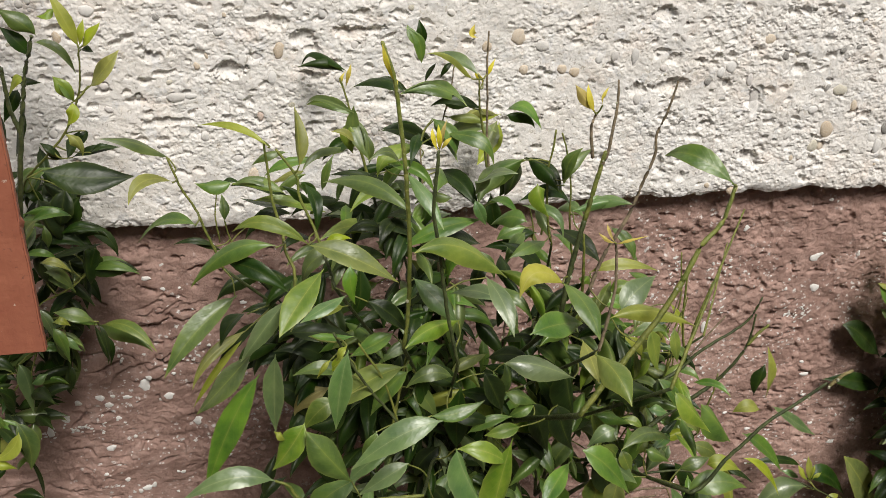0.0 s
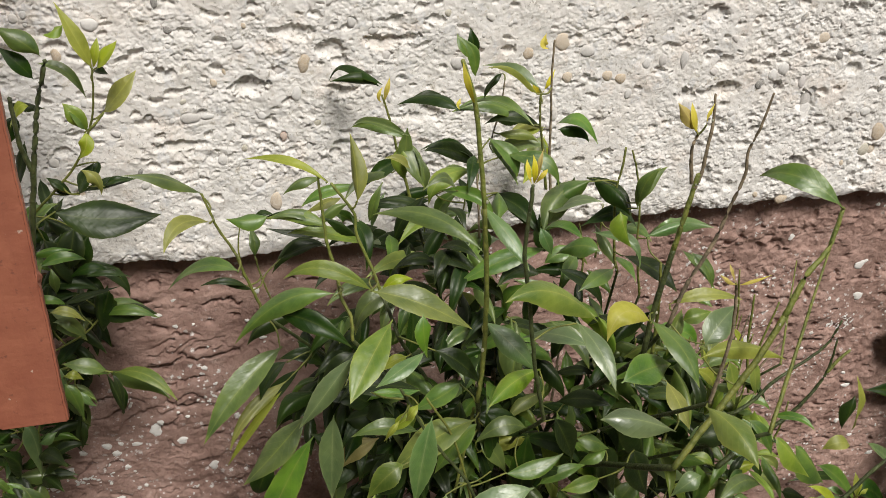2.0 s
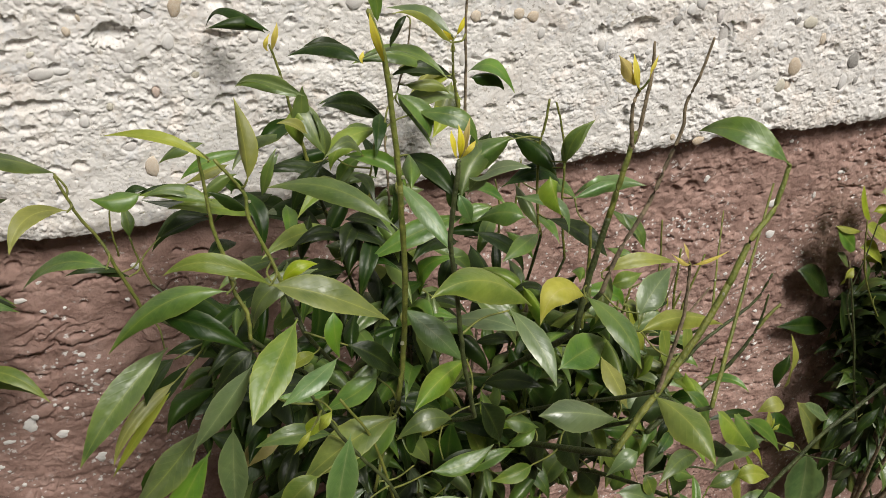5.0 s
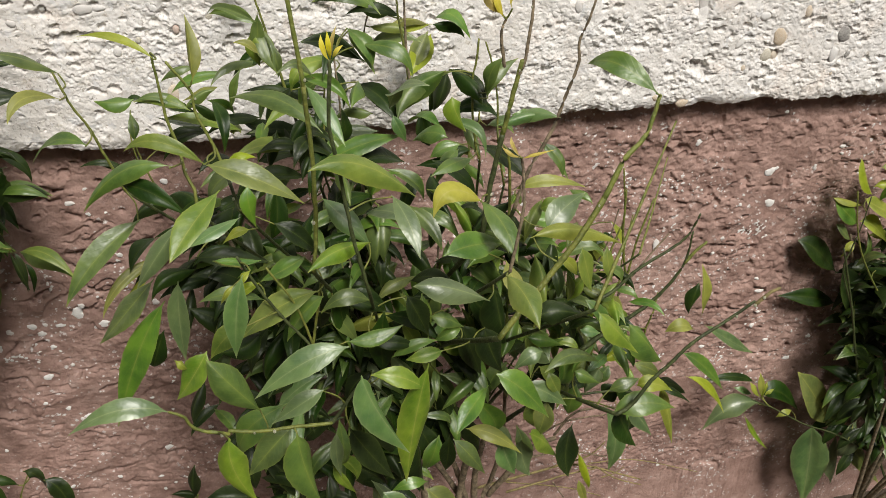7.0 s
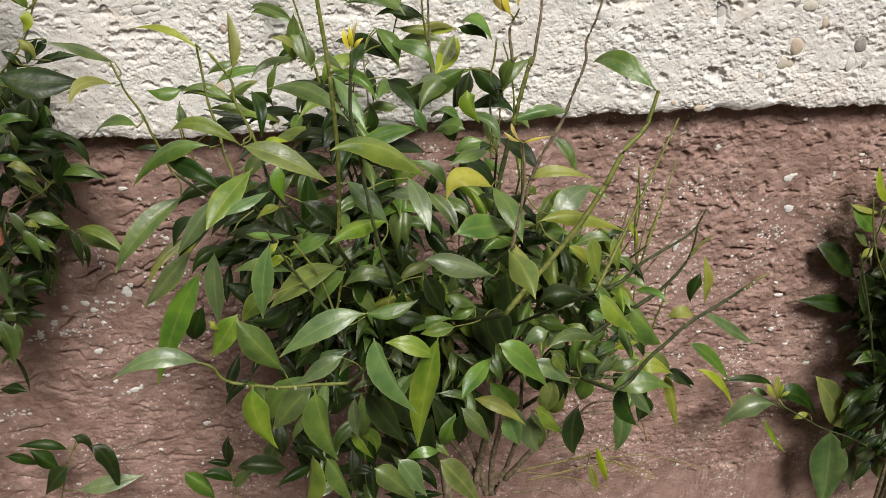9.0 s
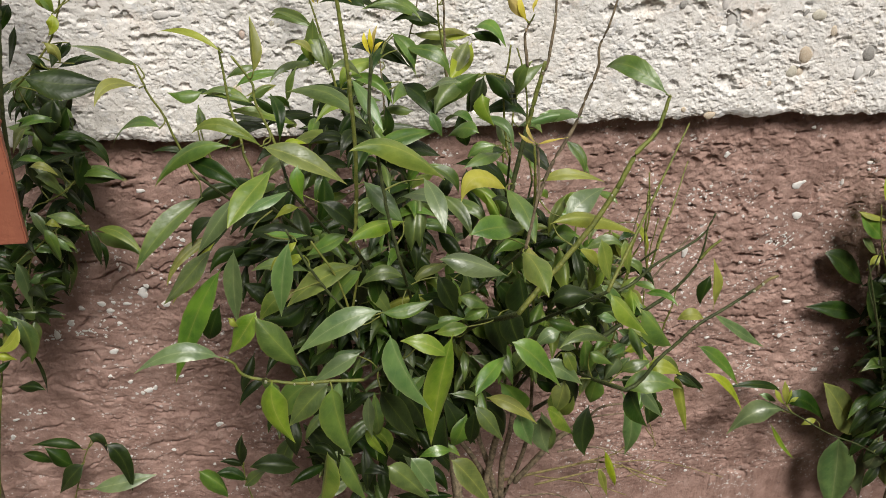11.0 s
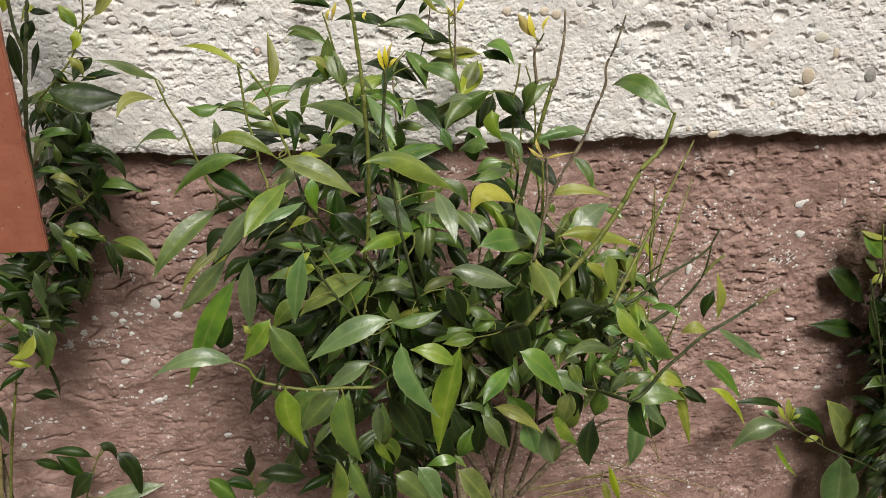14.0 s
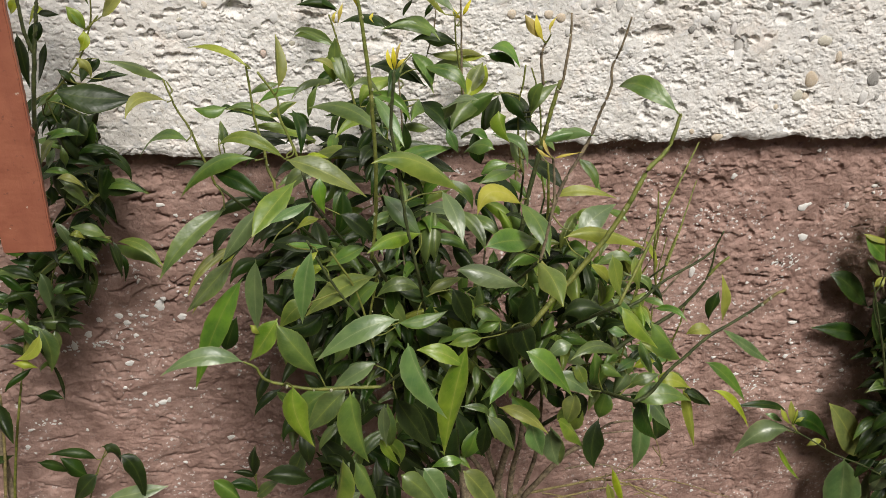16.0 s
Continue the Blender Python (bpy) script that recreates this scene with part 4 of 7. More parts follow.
main.stem("G", 1.4, 1.0, (0.405, 0.930, 1.100), (0.394, 0.930, 1.159), (0.390, 0.930, 1.213), (0.383, 0.930, 1.252), (0.372, 0.930, 1.284))
main.stem("O", 1.7, 1.4, (0.155, 0.760, 0.993), (0.142, 0.760, 1.023), (0.117, 0.760, 1.061), (0.096, 0.760, 1.100), (0.079, 0.760, 1.138))
main.stem("G", 1.5, 1.2, (0.155, 0.770, 0.978), (0.146, 0.770, 1.020), (0.131, 0.770, 1.069), (0.106, 0.770, 1.116))
main.stem("G", 1.7, 1.5, (0.146, 0.800, 0.966), (0.157, 0.800, 1.033), (0.163, 0.800, 1.073))
main.stem("B", 1.6, 1.2, (0.225, 0.950, 0.914), (0.215, 0.950, 0.982), (0.207, 0.950, 1.028))
main.stem("B", 1.6, 1.2, (0.244, 0.950, 0.893), (0.238, 0.950, 0.980), (0.235, 0.950, 1.035))
main.stem("O", 2.64, 2.30, (0.290, 0.970, 0.700), (0.221, 0.935, 0.905), (0.153, 0.760, 1.111))
main.stem("O", 2.07, 1.80, (0.290, 0.970, 0.700), (0.167, 0.960, 0.932), (0.044, 0.810, 1.164))
main.stem("O", 2.18, 1.90, (0.290, 0.970, 0.700), (0.188, 0.955, 0.934), (0.085, 0.800, 1.169))
main.stem("O", 1.95, 1.70, (0.290, 0.970, 0.700), (0.129, 1.000, 0.927), (-0.032, 0.890, 1.154))
main.stem("O", 1.38, 1.20, (0.290, 0.970, 0.700), (0.136, 1.000, 0.898), (-0.018, 1.020, 1.097))
main.stem("O", 2.30, 2.00, (0.290, 0.970, 0.700), (0.222, 1.000, 0.943), (0.154, 1.040, 1.186))
main.stem("O", 2.18, 1.90, (0.290, 0.970, 0.700), (0.245, 0.911, 0.909), (0.201, 0.712, 1.119))
main.stem("O", 1.61, 1.40, (0.290, 0.970, 0.700), (0.237, 1.000, 0.915), (0.184, 0.950, 1.131))
main.stem("O", 3.45, 3.00, (0.290, 0.970, 0.700), (0.314, 0.950, 0.907), (0.338, 0.790, 1.115))
main.stem("O", 2.76, 2.40, (0.400, 0.970, 0.680), (0.393, 0.968, 0.903), (0.385, 0.825, 1.127))
main.stem("O", 3.79, 3.30, (0.290, 0.970, 0.700), (0.313, 0.905, 0.872), (0.336, 0.700, 1.045))
main.stem("O", 2.07, 1.80, (0.290, 0.970, 0.700), (0.307, 0.879, 0.931), (0.324, 0.648, 1.163))
main.stem("O", 2.99, 2.60, (0.400, 0.970, 0.680), (0.463, 0.990, 0.816), (0.525, 0.870, 0.951))
main.stem("O", 2.76, 2.40, (0.400, 0.970, 0.680), (0.431, 0.885, 0.816), (0.463, 0.660, 0.952))
main.stem("O", 2.18, 1.90, (0.290, 0.970, 0.700), (0.221, 0.875, 0.857), (0.153, 0.640, 1.015))
main.stem("O", 1.84, 1.60, (0.400, 0.970, 0.680), (0.386, 1.000, 0.907), (0.372, 0.930, 1.134))
main.stem("O", 1.61, 1.40, (0.400, 0.970, 0.680), (0.403, 1.000, 0.890), (0.405, 0.930, 1.100))
# the leaves that stand out
main.blade("D", (0.133, 1.127, 1.310), (0.106, 1.121, 1.323), (0.073, 1.127, 1.319), 0.015)
main.blade("M", (0.122, 0.934, 1.313), (0.098, 0.946, 1.325), (0.073, 0.969, 1.317), 0.016)
main.blade("L", (0.055, 0.831, 1.294), (0.056, 0.839, 1.322), (0.054, 0.859, 1.351), 0.017)
main.blade("L", (0.027, 0.805, 1.326), (-0.005, 0.815, 1.344), (-0.042, 0.836, 1.341), 0.011)
main.blade("M", (0.052, 1.050, 1.230), (0.026, 1.044, 1.232), (0.005, 1.050, 1.213), 0.016)
main.blade("M", (-0.079, 0.927, 1.274), (-0.112, 0.907, 1.301), (-0.147, 0.898, 1.310), 0.017)
main.blade("L", (-0.073, 0.873, 1.268), (-0.099, 0.842, 1.283), (-0.114, 0.824, 1.265), 0.016)
main.blade("M", (-0.017, 0.965, 1.228), (-0.038, 0.961, 1.227), (-0.060, 0.969, 1.227), 0.021)
main.blade("D", (-0.033, 1.000, 1.210), (-0.020, 0.994, 1.219), (-0.008, 1.000, 1.212), 0.009)
main.blade("M", (-0.032, 1.026, 1.150), (-0.031, 1.030, 1.168), (-0.034, 1.045, 1.180), 0.014)
main.blade("M", (-0.052, 0.842, 1.231), (-0.087, 0.866, 1.228), (-0.121, 0.903, 1.186), 0.018)
main.blade("D", (-0.043, 1.000, 1.128), (-0.069, 0.994, 1.141), (-0.095, 1.000, 1.134), 0.009)
main.blade("P", (0.043, 0.942, 1.219), (0.014, 0.951, 1.231), (-0.020, 0.972, 1.222), 0.016)
main.blade("L", (0.073, 1.050, 1.204), (0.052, 1.044, 1.202), (0.027, 1.050, 1.188), 0.014)
main.blade("M", (0.097, 1.079, 1.145), (0.079, 1.057, 1.174), (0.057, 1.046, 1.189), 0.018)
main.blade("D", (0.070, 1.120, 1.130), (0.030, 1.114, 1.132), (-0.014, 1.120, 1.141), 0.013)
main.blade("D", (0.057, 1.100, 1.121), (0.020, 1.094, 1.125), (-0.011, 1.100, 1.086), 0.021)
main.blade("G", (0.119, 1.122, 1.123), (0.125, 1.116, 1.154), (0.139, 1.122, 1.176), 0.010)
main.blade("D", (0.193, 1.101, 1.167), (0.151, 1.095, 1.172), (0.110, 1.101, 1.164), 0.019)
main.blade("D", (0.198, 1.050, 1.203), (0.158, 1.044, 1.207), (0.127, 1.050, 1.191), 0.015)
main.blade("M", (0.176, 0.832, 1.231), (0.133, 0.871, 1.256), (0.085, 0.922, 1.239), 0.024)
main.blade("G", (0.185, 1.055, 1.118), (0.142, 1.049, 1.141), (0.102, 1.055, 1.138), 0.023)
main.blade("P", (0.169, 0.993, 1.141), (0.120, 0.958, 1.165), (0.078, 0.935, 1.158), 0.021)
main.blade("P", (0.060, 0.785, 1.228), (0.018, 0.793, 1.252), (-0.016, 0.813, 1.235), 0.016)
main.blade("M", (0.029, 0.787, 1.228), (-0.017, 0.794, 1.224), (-0.063, 0.813, 1.173), 0.022)
main.blade("L", (0.076, 0.835, 1.196), (0.090, 0.829, 1.213), (0.108, 0.835, 1.208), 0.013)
main.blade("P", (0.060, 0.791, 1.225), (0.101, 0.776, 1.216), (0.150, 0.774, 1.183), 0.029)
main.blade("D", (-0.024, 0.810, 1.202), (0.007, 0.785, 1.203), (0.038, 0.773, 1.180), 0.021)
main.blade("P", (0.071, 0.755, 1.216), (0.043, 0.719, 1.199), (0.023, 0.694, 1.179), 0.030)
main.blade("M", (-0.018, 0.859, 1.135), (-0.065, 0.832, 1.107), (-0.101, 0.818, 1.061), 0.028)
main.blade("L", (-0.016, 0.920, 1.041), (-0.051, 0.914, 1.002), (-0.085, 0.920, 0.945), 0.011)
main.blade("D", (0.004, 0.930, 1.058), (-0.024, 0.924, 1.036), (-0.053, 0.930, 0.997), 0.018)
main.blade("G", (0.034, 0.740, 1.195), (0.008, 0.734, 1.163), (-0.016, 0.740, 1.125), 0.021)
main.blade("M", (-0.004, 0.780, 1.110), (-0.037, 0.774, 1.075), (-0.068, 0.780, 1.037), 0.029)
main.blade("M", (0.001, 0.790, 1.075), (-0.035, 0.784, 1.013), (-0.071, 0.790, 0.913), 0.031)
main.blade("G", (0.019, 0.775, 1.108), (0.015, 0.769, 1.064), (0.014, 0.775, 1.005), 0.026)
main.blade("G", (0.085, 0.668, 1.176), (0.076, 0.662, 1.139), (0.071, 0.668, 1.085), 0.023)
main.blade("M", (0.218, 1.030, 1.366), (0.206, 1.024, 1.381), (0.200, 1.030, 1.393), 0.016)
main.blade("D", (0.220, 1.030, 1.369), (0.217, 1.024, 1.384), (0.214, 1.030, 1.400), 0.014)
main.blade("G", (0.278, 0.972, 1.344), (0.252, 0.993, 1.360), (0.228, 1.026, 1.358), 0.018)
main.blade("D", (0.268, 1.070, 1.336), (0.256, 1.064, 1.328), (0.250, 1.070, 1.312), 0.008)
main.blade("D", (0.189, 0.974, 1.325), (0.164, 0.995, 1.336), (0.132, 1.028, 1.318), 0.020)
main.blade("M", (0.267, 0.996, 1.302), (0.228, 0.987, 1.326), (0.184, 0.990, 1.319), 0.024)
main.blade("D", (0.288, 0.990, 1.297), (0.251, 0.984, 1.312), (0.222, 0.990, 1.303), 0.015)
main.blade("M", (0.346, 1.085, 1.262), (0.364, 1.058, 1.277), (0.386, 1.043, 1.248), 0.024)
main.blade("L", (0.359, 1.148, 1.237), (0.318, 1.122, 1.244), (0.288, 1.108, 1.234), 0.019)
main.blade("M", (0.225, 0.979, 1.292), (0.236, 0.954, 1.278), (0.248, 0.941, 1.248), 0.024)
main.blade("L", (0.358, 1.149, 1.224), (0.338, 1.121, 1.205), (0.315, 1.104, 1.178), 0.030)
main.blade("D", (0.262, 1.109, 1.203), (0.213, 1.084, 1.239), (0.175, 1.071, 1.246), 0.024)
main.blade("P", (0.212, 0.984, 1.253), (0.171, 0.967, 1.254), (0.154, 0.962, 1.226), 0.024)
main.blade("M", (0.124, 0.948, 1.310), (0.128, 0.926, 1.292), (0.138, 0.917, 1.266), 0.022)
main.blade("P", (0.117, 0.937, 1.305), (0.116, 0.931, 1.289), (0.122, 0.937, 1.267), 0.019)
main.blade("M", (0.266, 0.906, 1.204), (0.289, 0.927, 1.239), (0.341, 0.959, 1.240), 0.027)
main.blade("G", (0.248, 0.855, 1.240), (0.255, 0.823, 1.279), (0.280, 0.802, 1.287), 0.023)
main.blade("D", (0.338, 0.967, 1.241), (0.359, 0.935, 1.235), (0.374, 0.916, 1.211), 0.022)
main.blade("M", (0.366, 0.892, 1.231), (0.375, 0.895, 1.258), (0.406, 0.909, 1.271), 0.018)
main.blade("P", (0.306, 0.815, 1.269), (0.309, 0.809, 1.254), (0.323, 0.815, 1.228), 0.022)
main.blade("D", (0.234, 0.988, 1.221), (0.256, 0.955, 1.215), (0.275, 0.934, 1.188), 0.030)
main.blade("G", (0.158, 0.791, 1.300), (0.174, 0.760, 1.283), (0.188, 0.740, 1.257), 0.017)
main.blade("M", (0.275, 0.908, 1.187), (0.221, 0.902, 1.181), (0.172, 0.908, 1.153), 0.026)
main.blade("M", (0.316, 0.867, 1.199), (0.298, 0.881, 1.201), (0.284, 0.908, 1.179), 0.026)
main.blade("G", (0.260, 0.900, 1.217), (0.266, 0.894, 1.203), (0.276, 0.900, 1.182), 0.015)
main.blade("M", (0.357, 0.910, 1.151), (0.327, 0.885, 1.158), (0.298, 0.872, 1.150), 0.020)
main.blade("P", (0.252, 0.729, 1.205), (0.195, 0.703, 1.257), (0.148, 0.688, 1.261), 0.029)
main.blade("Y", (0.334, 0.776, 1.164), (0.293, 0.757, 1.193), (0.274, 0.749, 1.167), 0.028)
main.blade("G", (0.227, 0.722, 1.213), (0.237, 0.687, 1.201), (0.243, 0.664, 1.176), 0.021)
main.blade("M", (0.328, 0.771, 1.171), (0.342, 0.732, 1.163), (0.351, 0.704, 1.134), 0.031)
main.blade("L", (0.384, 0.832, 1.145), (0.419, 0.821, 1.160), (0.467, 0.821, 1.147), 0.016)
main.blade("G", (0.418, 0.803, 1.107), (0.438, 0.814, 1.125), (0.474, 0.837, 1.132), 0.032)
main.blade("L", (0.380, 0.752, 1.131), (0.431, 0.758, 1.133), (0.500, 0.775, 1.096), 0.022)
main.blade("M", (0.278, 0.719, 1.141), (0.312, 0.735, 1.140), (0.355, 0.763, 1.121), 0.033)
main.blade("L", (0.365, 0.783, 1.086), (0.367, 0.754, 1.075), (0.371, 0.736, 1.057), 0.025)
main.blade("G", (0.316, 0.677, 1.111), (0.269, 0.672, 1.137), (0.239, 0.678, 1.137), 0.030)
main.blade("P", (0.320, 0.648, 1.160), (0.326, 0.608, 1.163), (0.332, 0.580, 1.145), 0.029)
main.blade("D", (0.393, 0.760, 1.015), (0.419, 0.754, 1.030), (0.465, 0.760, 1.009), 0.029)
main.blade("P", (0.444, 0.700, 1.063), (0.464, 0.694, 1.042), (0.499, 0.700, 0.999), 0.028)
main.blade("G", (0.168, 0.795, 1.177), (0.188, 0.774, 1.162), (0.213, 0.764, 1.132), 0.025)
main.blade("P", (0.211, 0.752, 1.145), (0.172, 0.720, 1.158), (0.143, 0.700, 1.150), 0.021)
main.blade("G", (0.257, 0.744, 1.166), (0.229, 0.769, 1.170), (0.207, 0.805, 1.145), 0.025)
main.blade("D", (0.267, 0.835, 1.036), (0.286, 0.805, 1.060), (0.309, 0.786, 1.059), 0.022)
main.blade("D", (0.118, 0.787, 1.157), (0.141, 0.781, 1.143), (0.166, 0.787, 1.109), 0.021)
main.blade("G", (0.088, 0.707, 1.212), (0.064, 0.689, 1.210), (0.042, 0.684, 1.199), 0.016)
main.blade("M", (0.097, 0.750, 1.221), (0.096, 0.744, 1.204), (0.101, 0.750, 1.175), 0.017)
main.blade("M", (0.164, 0.791, 1.059), (0.140, 0.785, 1.043), (0.121, 0.791, 1.003), 0.028)
main.blade("M", (0.214, 0.780, 1.053), (0.184, 0.774, 1.066), (0.159, 0.780, 1.044), 0.020)
main.blade("M", (0.170, 0.800, 1.030), (0.185, 0.794, 1.016), (0.202, 0.800, 0.980), 0.020)
main.blade("D", (0.235, 0.832, 0.905), (0.232, 0.826, 0.960), (0.237, 0.832, 1.001), 0.032)
main.blade("P", (0.286, 0.850, 0.908), (0.273, 0.844, 0.947), (0.258, 0.850, 0.972), 0.022)
main.blade("M", (0.239, 0.800, 0.955), (0.264, 0.794, 0.974), (0.294, 0.800, 0.973), 0.016)
main.blade("D", (0.338, 0.860, 0.946), (0.350, 0.854, 0.911), (0.369, 0.860, 0.857), 0.042)
main.blade("L", (0.094, 0.800, 1.145), (0.079, 0.794, 1.145), (0.065, 0.800, 1.130), 0.012)
main.blade("M", (0.054, 0.780, 1.124), (0.078, 0.774, 1.123), (0.103, 0.780, 1.119), 0.012)
main.blade("M", (0.103, 0.780, 1.069), (0.067, 0.774, 1.085), (0.035, 0.780, 1.075), 0.018)
main.blade("L", (0.074, 0.740, 1.119), (0.066, 0.734, 1.114), (0.059, 0.740, 1.097), 0.006)
main.blade("L", (0.091, 0.740, 1.134), (0.083, 0.734, 1.130), (0.079, 0.740, 1.116), 0.010)
main.blade("D", (0.048, 0.830, 1.137), (0.029, 0.824, 1.125), (0.010, 0.830, 1.095), 0.019)
main.blade("M", (0.495, 0.743, 1.287), (0.460, 0.768, 1.311), (0.444, 0.805, 1.298), 0.026)
main.blade("G", (0.398, 0.923, 1.178), (0.414, 0.888, 1.212), (0.446, 0.865, 1.214), 0.020)
main.blade("M", (0.442, 0.915, 1.163), (0.451, 0.886, 1.156), (0.465, 0.869, 1.131), 0.016)
main.blade("D", (0.365, 0.913, 1.166), (0.388, 0.879, 1.164), (0.409, 0.858, 1.143), 0.027)
main.blade("P", (0.436, 0.880, 1.091), (0.449, 0.874, 1.098), (0.473, 0.880, 1.098), 0.019)
main.blade("K", (0.132, 1.100, 1.297), (0.136, 1.094, 1.316), (0.140, 1.100, 1.329), 0.007)
main.blade("K", (0.130, 1.100, 1.299), (0.126, 1.094, 1.311), (0.133, 1.100, 1.319), 0.005)
main.blade("K", (0.144, 0.775, 1.395), (0.135, 0.769, 1.418), (0.132, 0.775, 1.435), 0.006)
main.blade("K", (0.290, 1.000, 1.330), (0.295, 0.994, 1.345), (0.304, 1.000, 1.358), 0.006)
main.blade("K", (0.290, 1.000, 1.329), (0.282, 0.994, 1.337), (0.277, 1.000, 1.347), 0.007)
main.blade("K", (0.174, 0.714, 1.349), (0.168, 0.708, 1.363), (0.168, 0.714, 1.372), 0.006)
main.blade("K", (0.175, 0.714, 1.349), (0.173, 0.708, 1.365), (0.173, 0.714, 1.375), 0.005)
main.blade("K", (0.175, 0.714, 1.349), (0.176, 0.708, 1.367), (0.181, 0.714, 1.379), 0.005)
main.blade("K", (0.176, 0.714, 1.350), (0.180, 0.708, 1.360), (0.186, 0.714, 1.362), 0.004)
main.blade("K", (0.334, 0.752, 1.370), (0.320, 0.746, 1.386), (0.313, 0.752, 1.396), 0.011)
main.blade("K", (0.336, 0.752, 1.367), (0.327, 0.746, 1.384), (0.326, 0.752, 1.396), 0.008)
main.blade("K", (0.343, 0.752, 1.374), (0.341, 0.746, 1.386), (0.348, 0.752, 1.393), 0.004)
main.blade("K", (0.324, 0.645, 1.281), (0.315, 0.639, 1.294), (0.315, 0.645, 1.300), 0.005)
main.blade("K", (0.325, 0.645, 1.280), (0.313, 0.639, 1.288), (0.307, 0.645, 1.292), 0.004)
main.blade("K", (0.326, 0.645, 1.279), (0.336, 0.639, 1.285), (0.357, 0.645, 1.285), 0.003)
main.blade("K", (0.168, 0.900, 1.351), (0.165, 0.894, 1.359), (0.168, 0.900, 1.363), 0.005)
main.blade("K", (0.255, 0.900, 1.406), (0.247, 0.894, 1.413), (0.251, 0.900, 1.422), 0.008)
main.blade("D", (-0.010, 0.924, 1.073), (-0.030, 0.900, 1.075), (-0.043, 0.888, 1.052), 0.022)
main.blade("G", (0.011, 0.615, 1.077), (-0.029, 0.609, 1.091), (-0.074, 0.615, 1.065), 0.021)
main.blade("P", (0.043, 0.700, 1.073), (0.028, 0.694, 1.050), (0.008, 0.700, 1.017), 0.030)
main.blade("L", (0.023, 0.700, 1.054), (0.018, 0.694, 1.066), (0.012, 0.700, 1.067), 0.009)
main.blade("M", (0.088, 0.680, 1.006), (0.062, 0.674, 1.050), (0.042, 0.680, 1.079), 0.033)
main.blade("P", (0.159, 0.780, 1.074), (0.114, 0.774, 1.062), (0.072, 0.780, 1.022), 0.036)
main.blade("M", (0.148, 0.800, 1.106), (0.126, 0.794, 1.097), (0.099, 0.800, 1.080), 0.024)
main.blade("P", (0.078, 0.740, 1.067), (0.060, 0.734, 1.061), (0.042, 0.740, 1.032), 0.024)
main.blade("L", (0.098, 0.780, 1.092), (0.085, 0.774, 1.090), (0.070, 0.780, 1.074), 0.014)
main.blade("D", (0.034, 0.820, 1.105), (0.072, 0.814, 1.105), (0.113, 0.820, 1.090), 0.024)
main.blade("D", (0.094, 0.800, 1.014), (0.073, 0.794, 1.000), (0.045, 0.800, 0.993), 0.026)
main.blade("G", (0.175, 0.660, 1.089), (0.131, 0.654, 1.081), (0.083, 0.660, 1.040), 0.029)
main.blade("M", (0.122, 0.750, 1.013), (0.115, 0.744, 0.996), (0.104, 0.750, 0.970), 0.019)
main.blade("D", (0.179, 0.820, 1.032), (0.207, 0.814, 1.029), (0.235, 0.820, 1.006), 0.018)
main.blade("M", (0.183, 0.755, 1.022), (0.214, 0.749, 1.027), (0.245, 0.755, 1.036), 0.019)
main.blade("D", (0.214, 0.800, 0.983), (0.241, 0.794, 0.982), (0.271, 0.800, 0.968), 0.019)
main.blade("D", (0.261, 0.820, 1.028), (0.273, 0.814, 1.003), (0.288, 0.820, 0.965), 0.028)
main.blade("M", (0.288, 0.820, 0.995), (0.308, 0.814, 0.992), (0.331, 0.820, 0.972), 0.023)
main.blade("M", (0.328, 0.820, 0.971), (0.311, 0.814, 0.970), (0.294, 0.820, 0.956), 0.016)
main.blade("P", (0.291, 0.760, 0.989), (0.268, 0.754, 0.990), (0.248, 0.760, 0.982), 0.018)
main.blade("D", (0.186, 0.800, 0.984), (0.183, 0.794, 1.028), (0.175, 0.800, 1.066), 0.023)
main.blade("G", (0.181, 0.625, 1.082), (0.195, 0.619, 1.040), (0.227, 0.625, 0.975), 0.032)
main.blade("P", (0.259, 0.690, 1.032), (0.243, 0.684, 0.955), (0.236, 0.690, 0.865), 0.035)
main.blade("P", (0.256, 0.690, 0.998), (0.227, 0.684, 1.024), (0.198, 0.690, 1.026), 0.023)
main.blade("M", (0.316, 0.664, 1.015), (0.289, 0.637, 1.008), (0.273, 0.621, 0.995), 0.021)
main.blade("L", (0.303, 0.695, 0.929), (0.332, 0.681, 0.927), (0.365, 0.679, 0.894), 0.020)
main.blade("M", (0.312, 0.630, 1.058), (0.339, 0.624, 1.038), (0.372, 0.630, 0.990), 0.032)
main.blade("G", (0.381, 0.740, 0.939), (0.406, 0.734, 0.932), (0.440, 0.740, 0.898), 0.024)
main.blade("M", (0.285, 0.680, 0.931), (0.304, 0.674, 0.908), (0.324, 0.680, 0.870), 0.021)
main.blade("D", (0.175, 0.689, 0.959), (0.195, 0.686, 0.922), (0.224, 0.694, 0.868), 0.031)
main.blade("G", (0.164, 0.720, 0.927), (0.162, 0.714, 0.899), (0.167, 0.720, 0.857), 0.016)
main.blade("P", (0.159, 0.740, 0.857), (0.170, 0.734, 0.836), (0.186, 0.740, 0.806), 0.013)
main.blade("M", (0.119, 0.630, 1.017), (0.125, 0.624, 0.972), (0.139, 0.630, 0.915), 0.035)
main.blade("P", (0.061, 0.580, 1.070), (0.062, 0.574, 1.036), (0.079, 0.580, 0.988), 0.026)
main.blade("M", (0.117, 0.660, 1.000), (0.094, 0.654, 0.980), (0.069, 0.660, 0.941), 0.031)
main.blade("G", (0.153, 0.720, 0.989), (0.127, 0.714, 0.978), (0.096, 0.720, 0.951), 0.022)
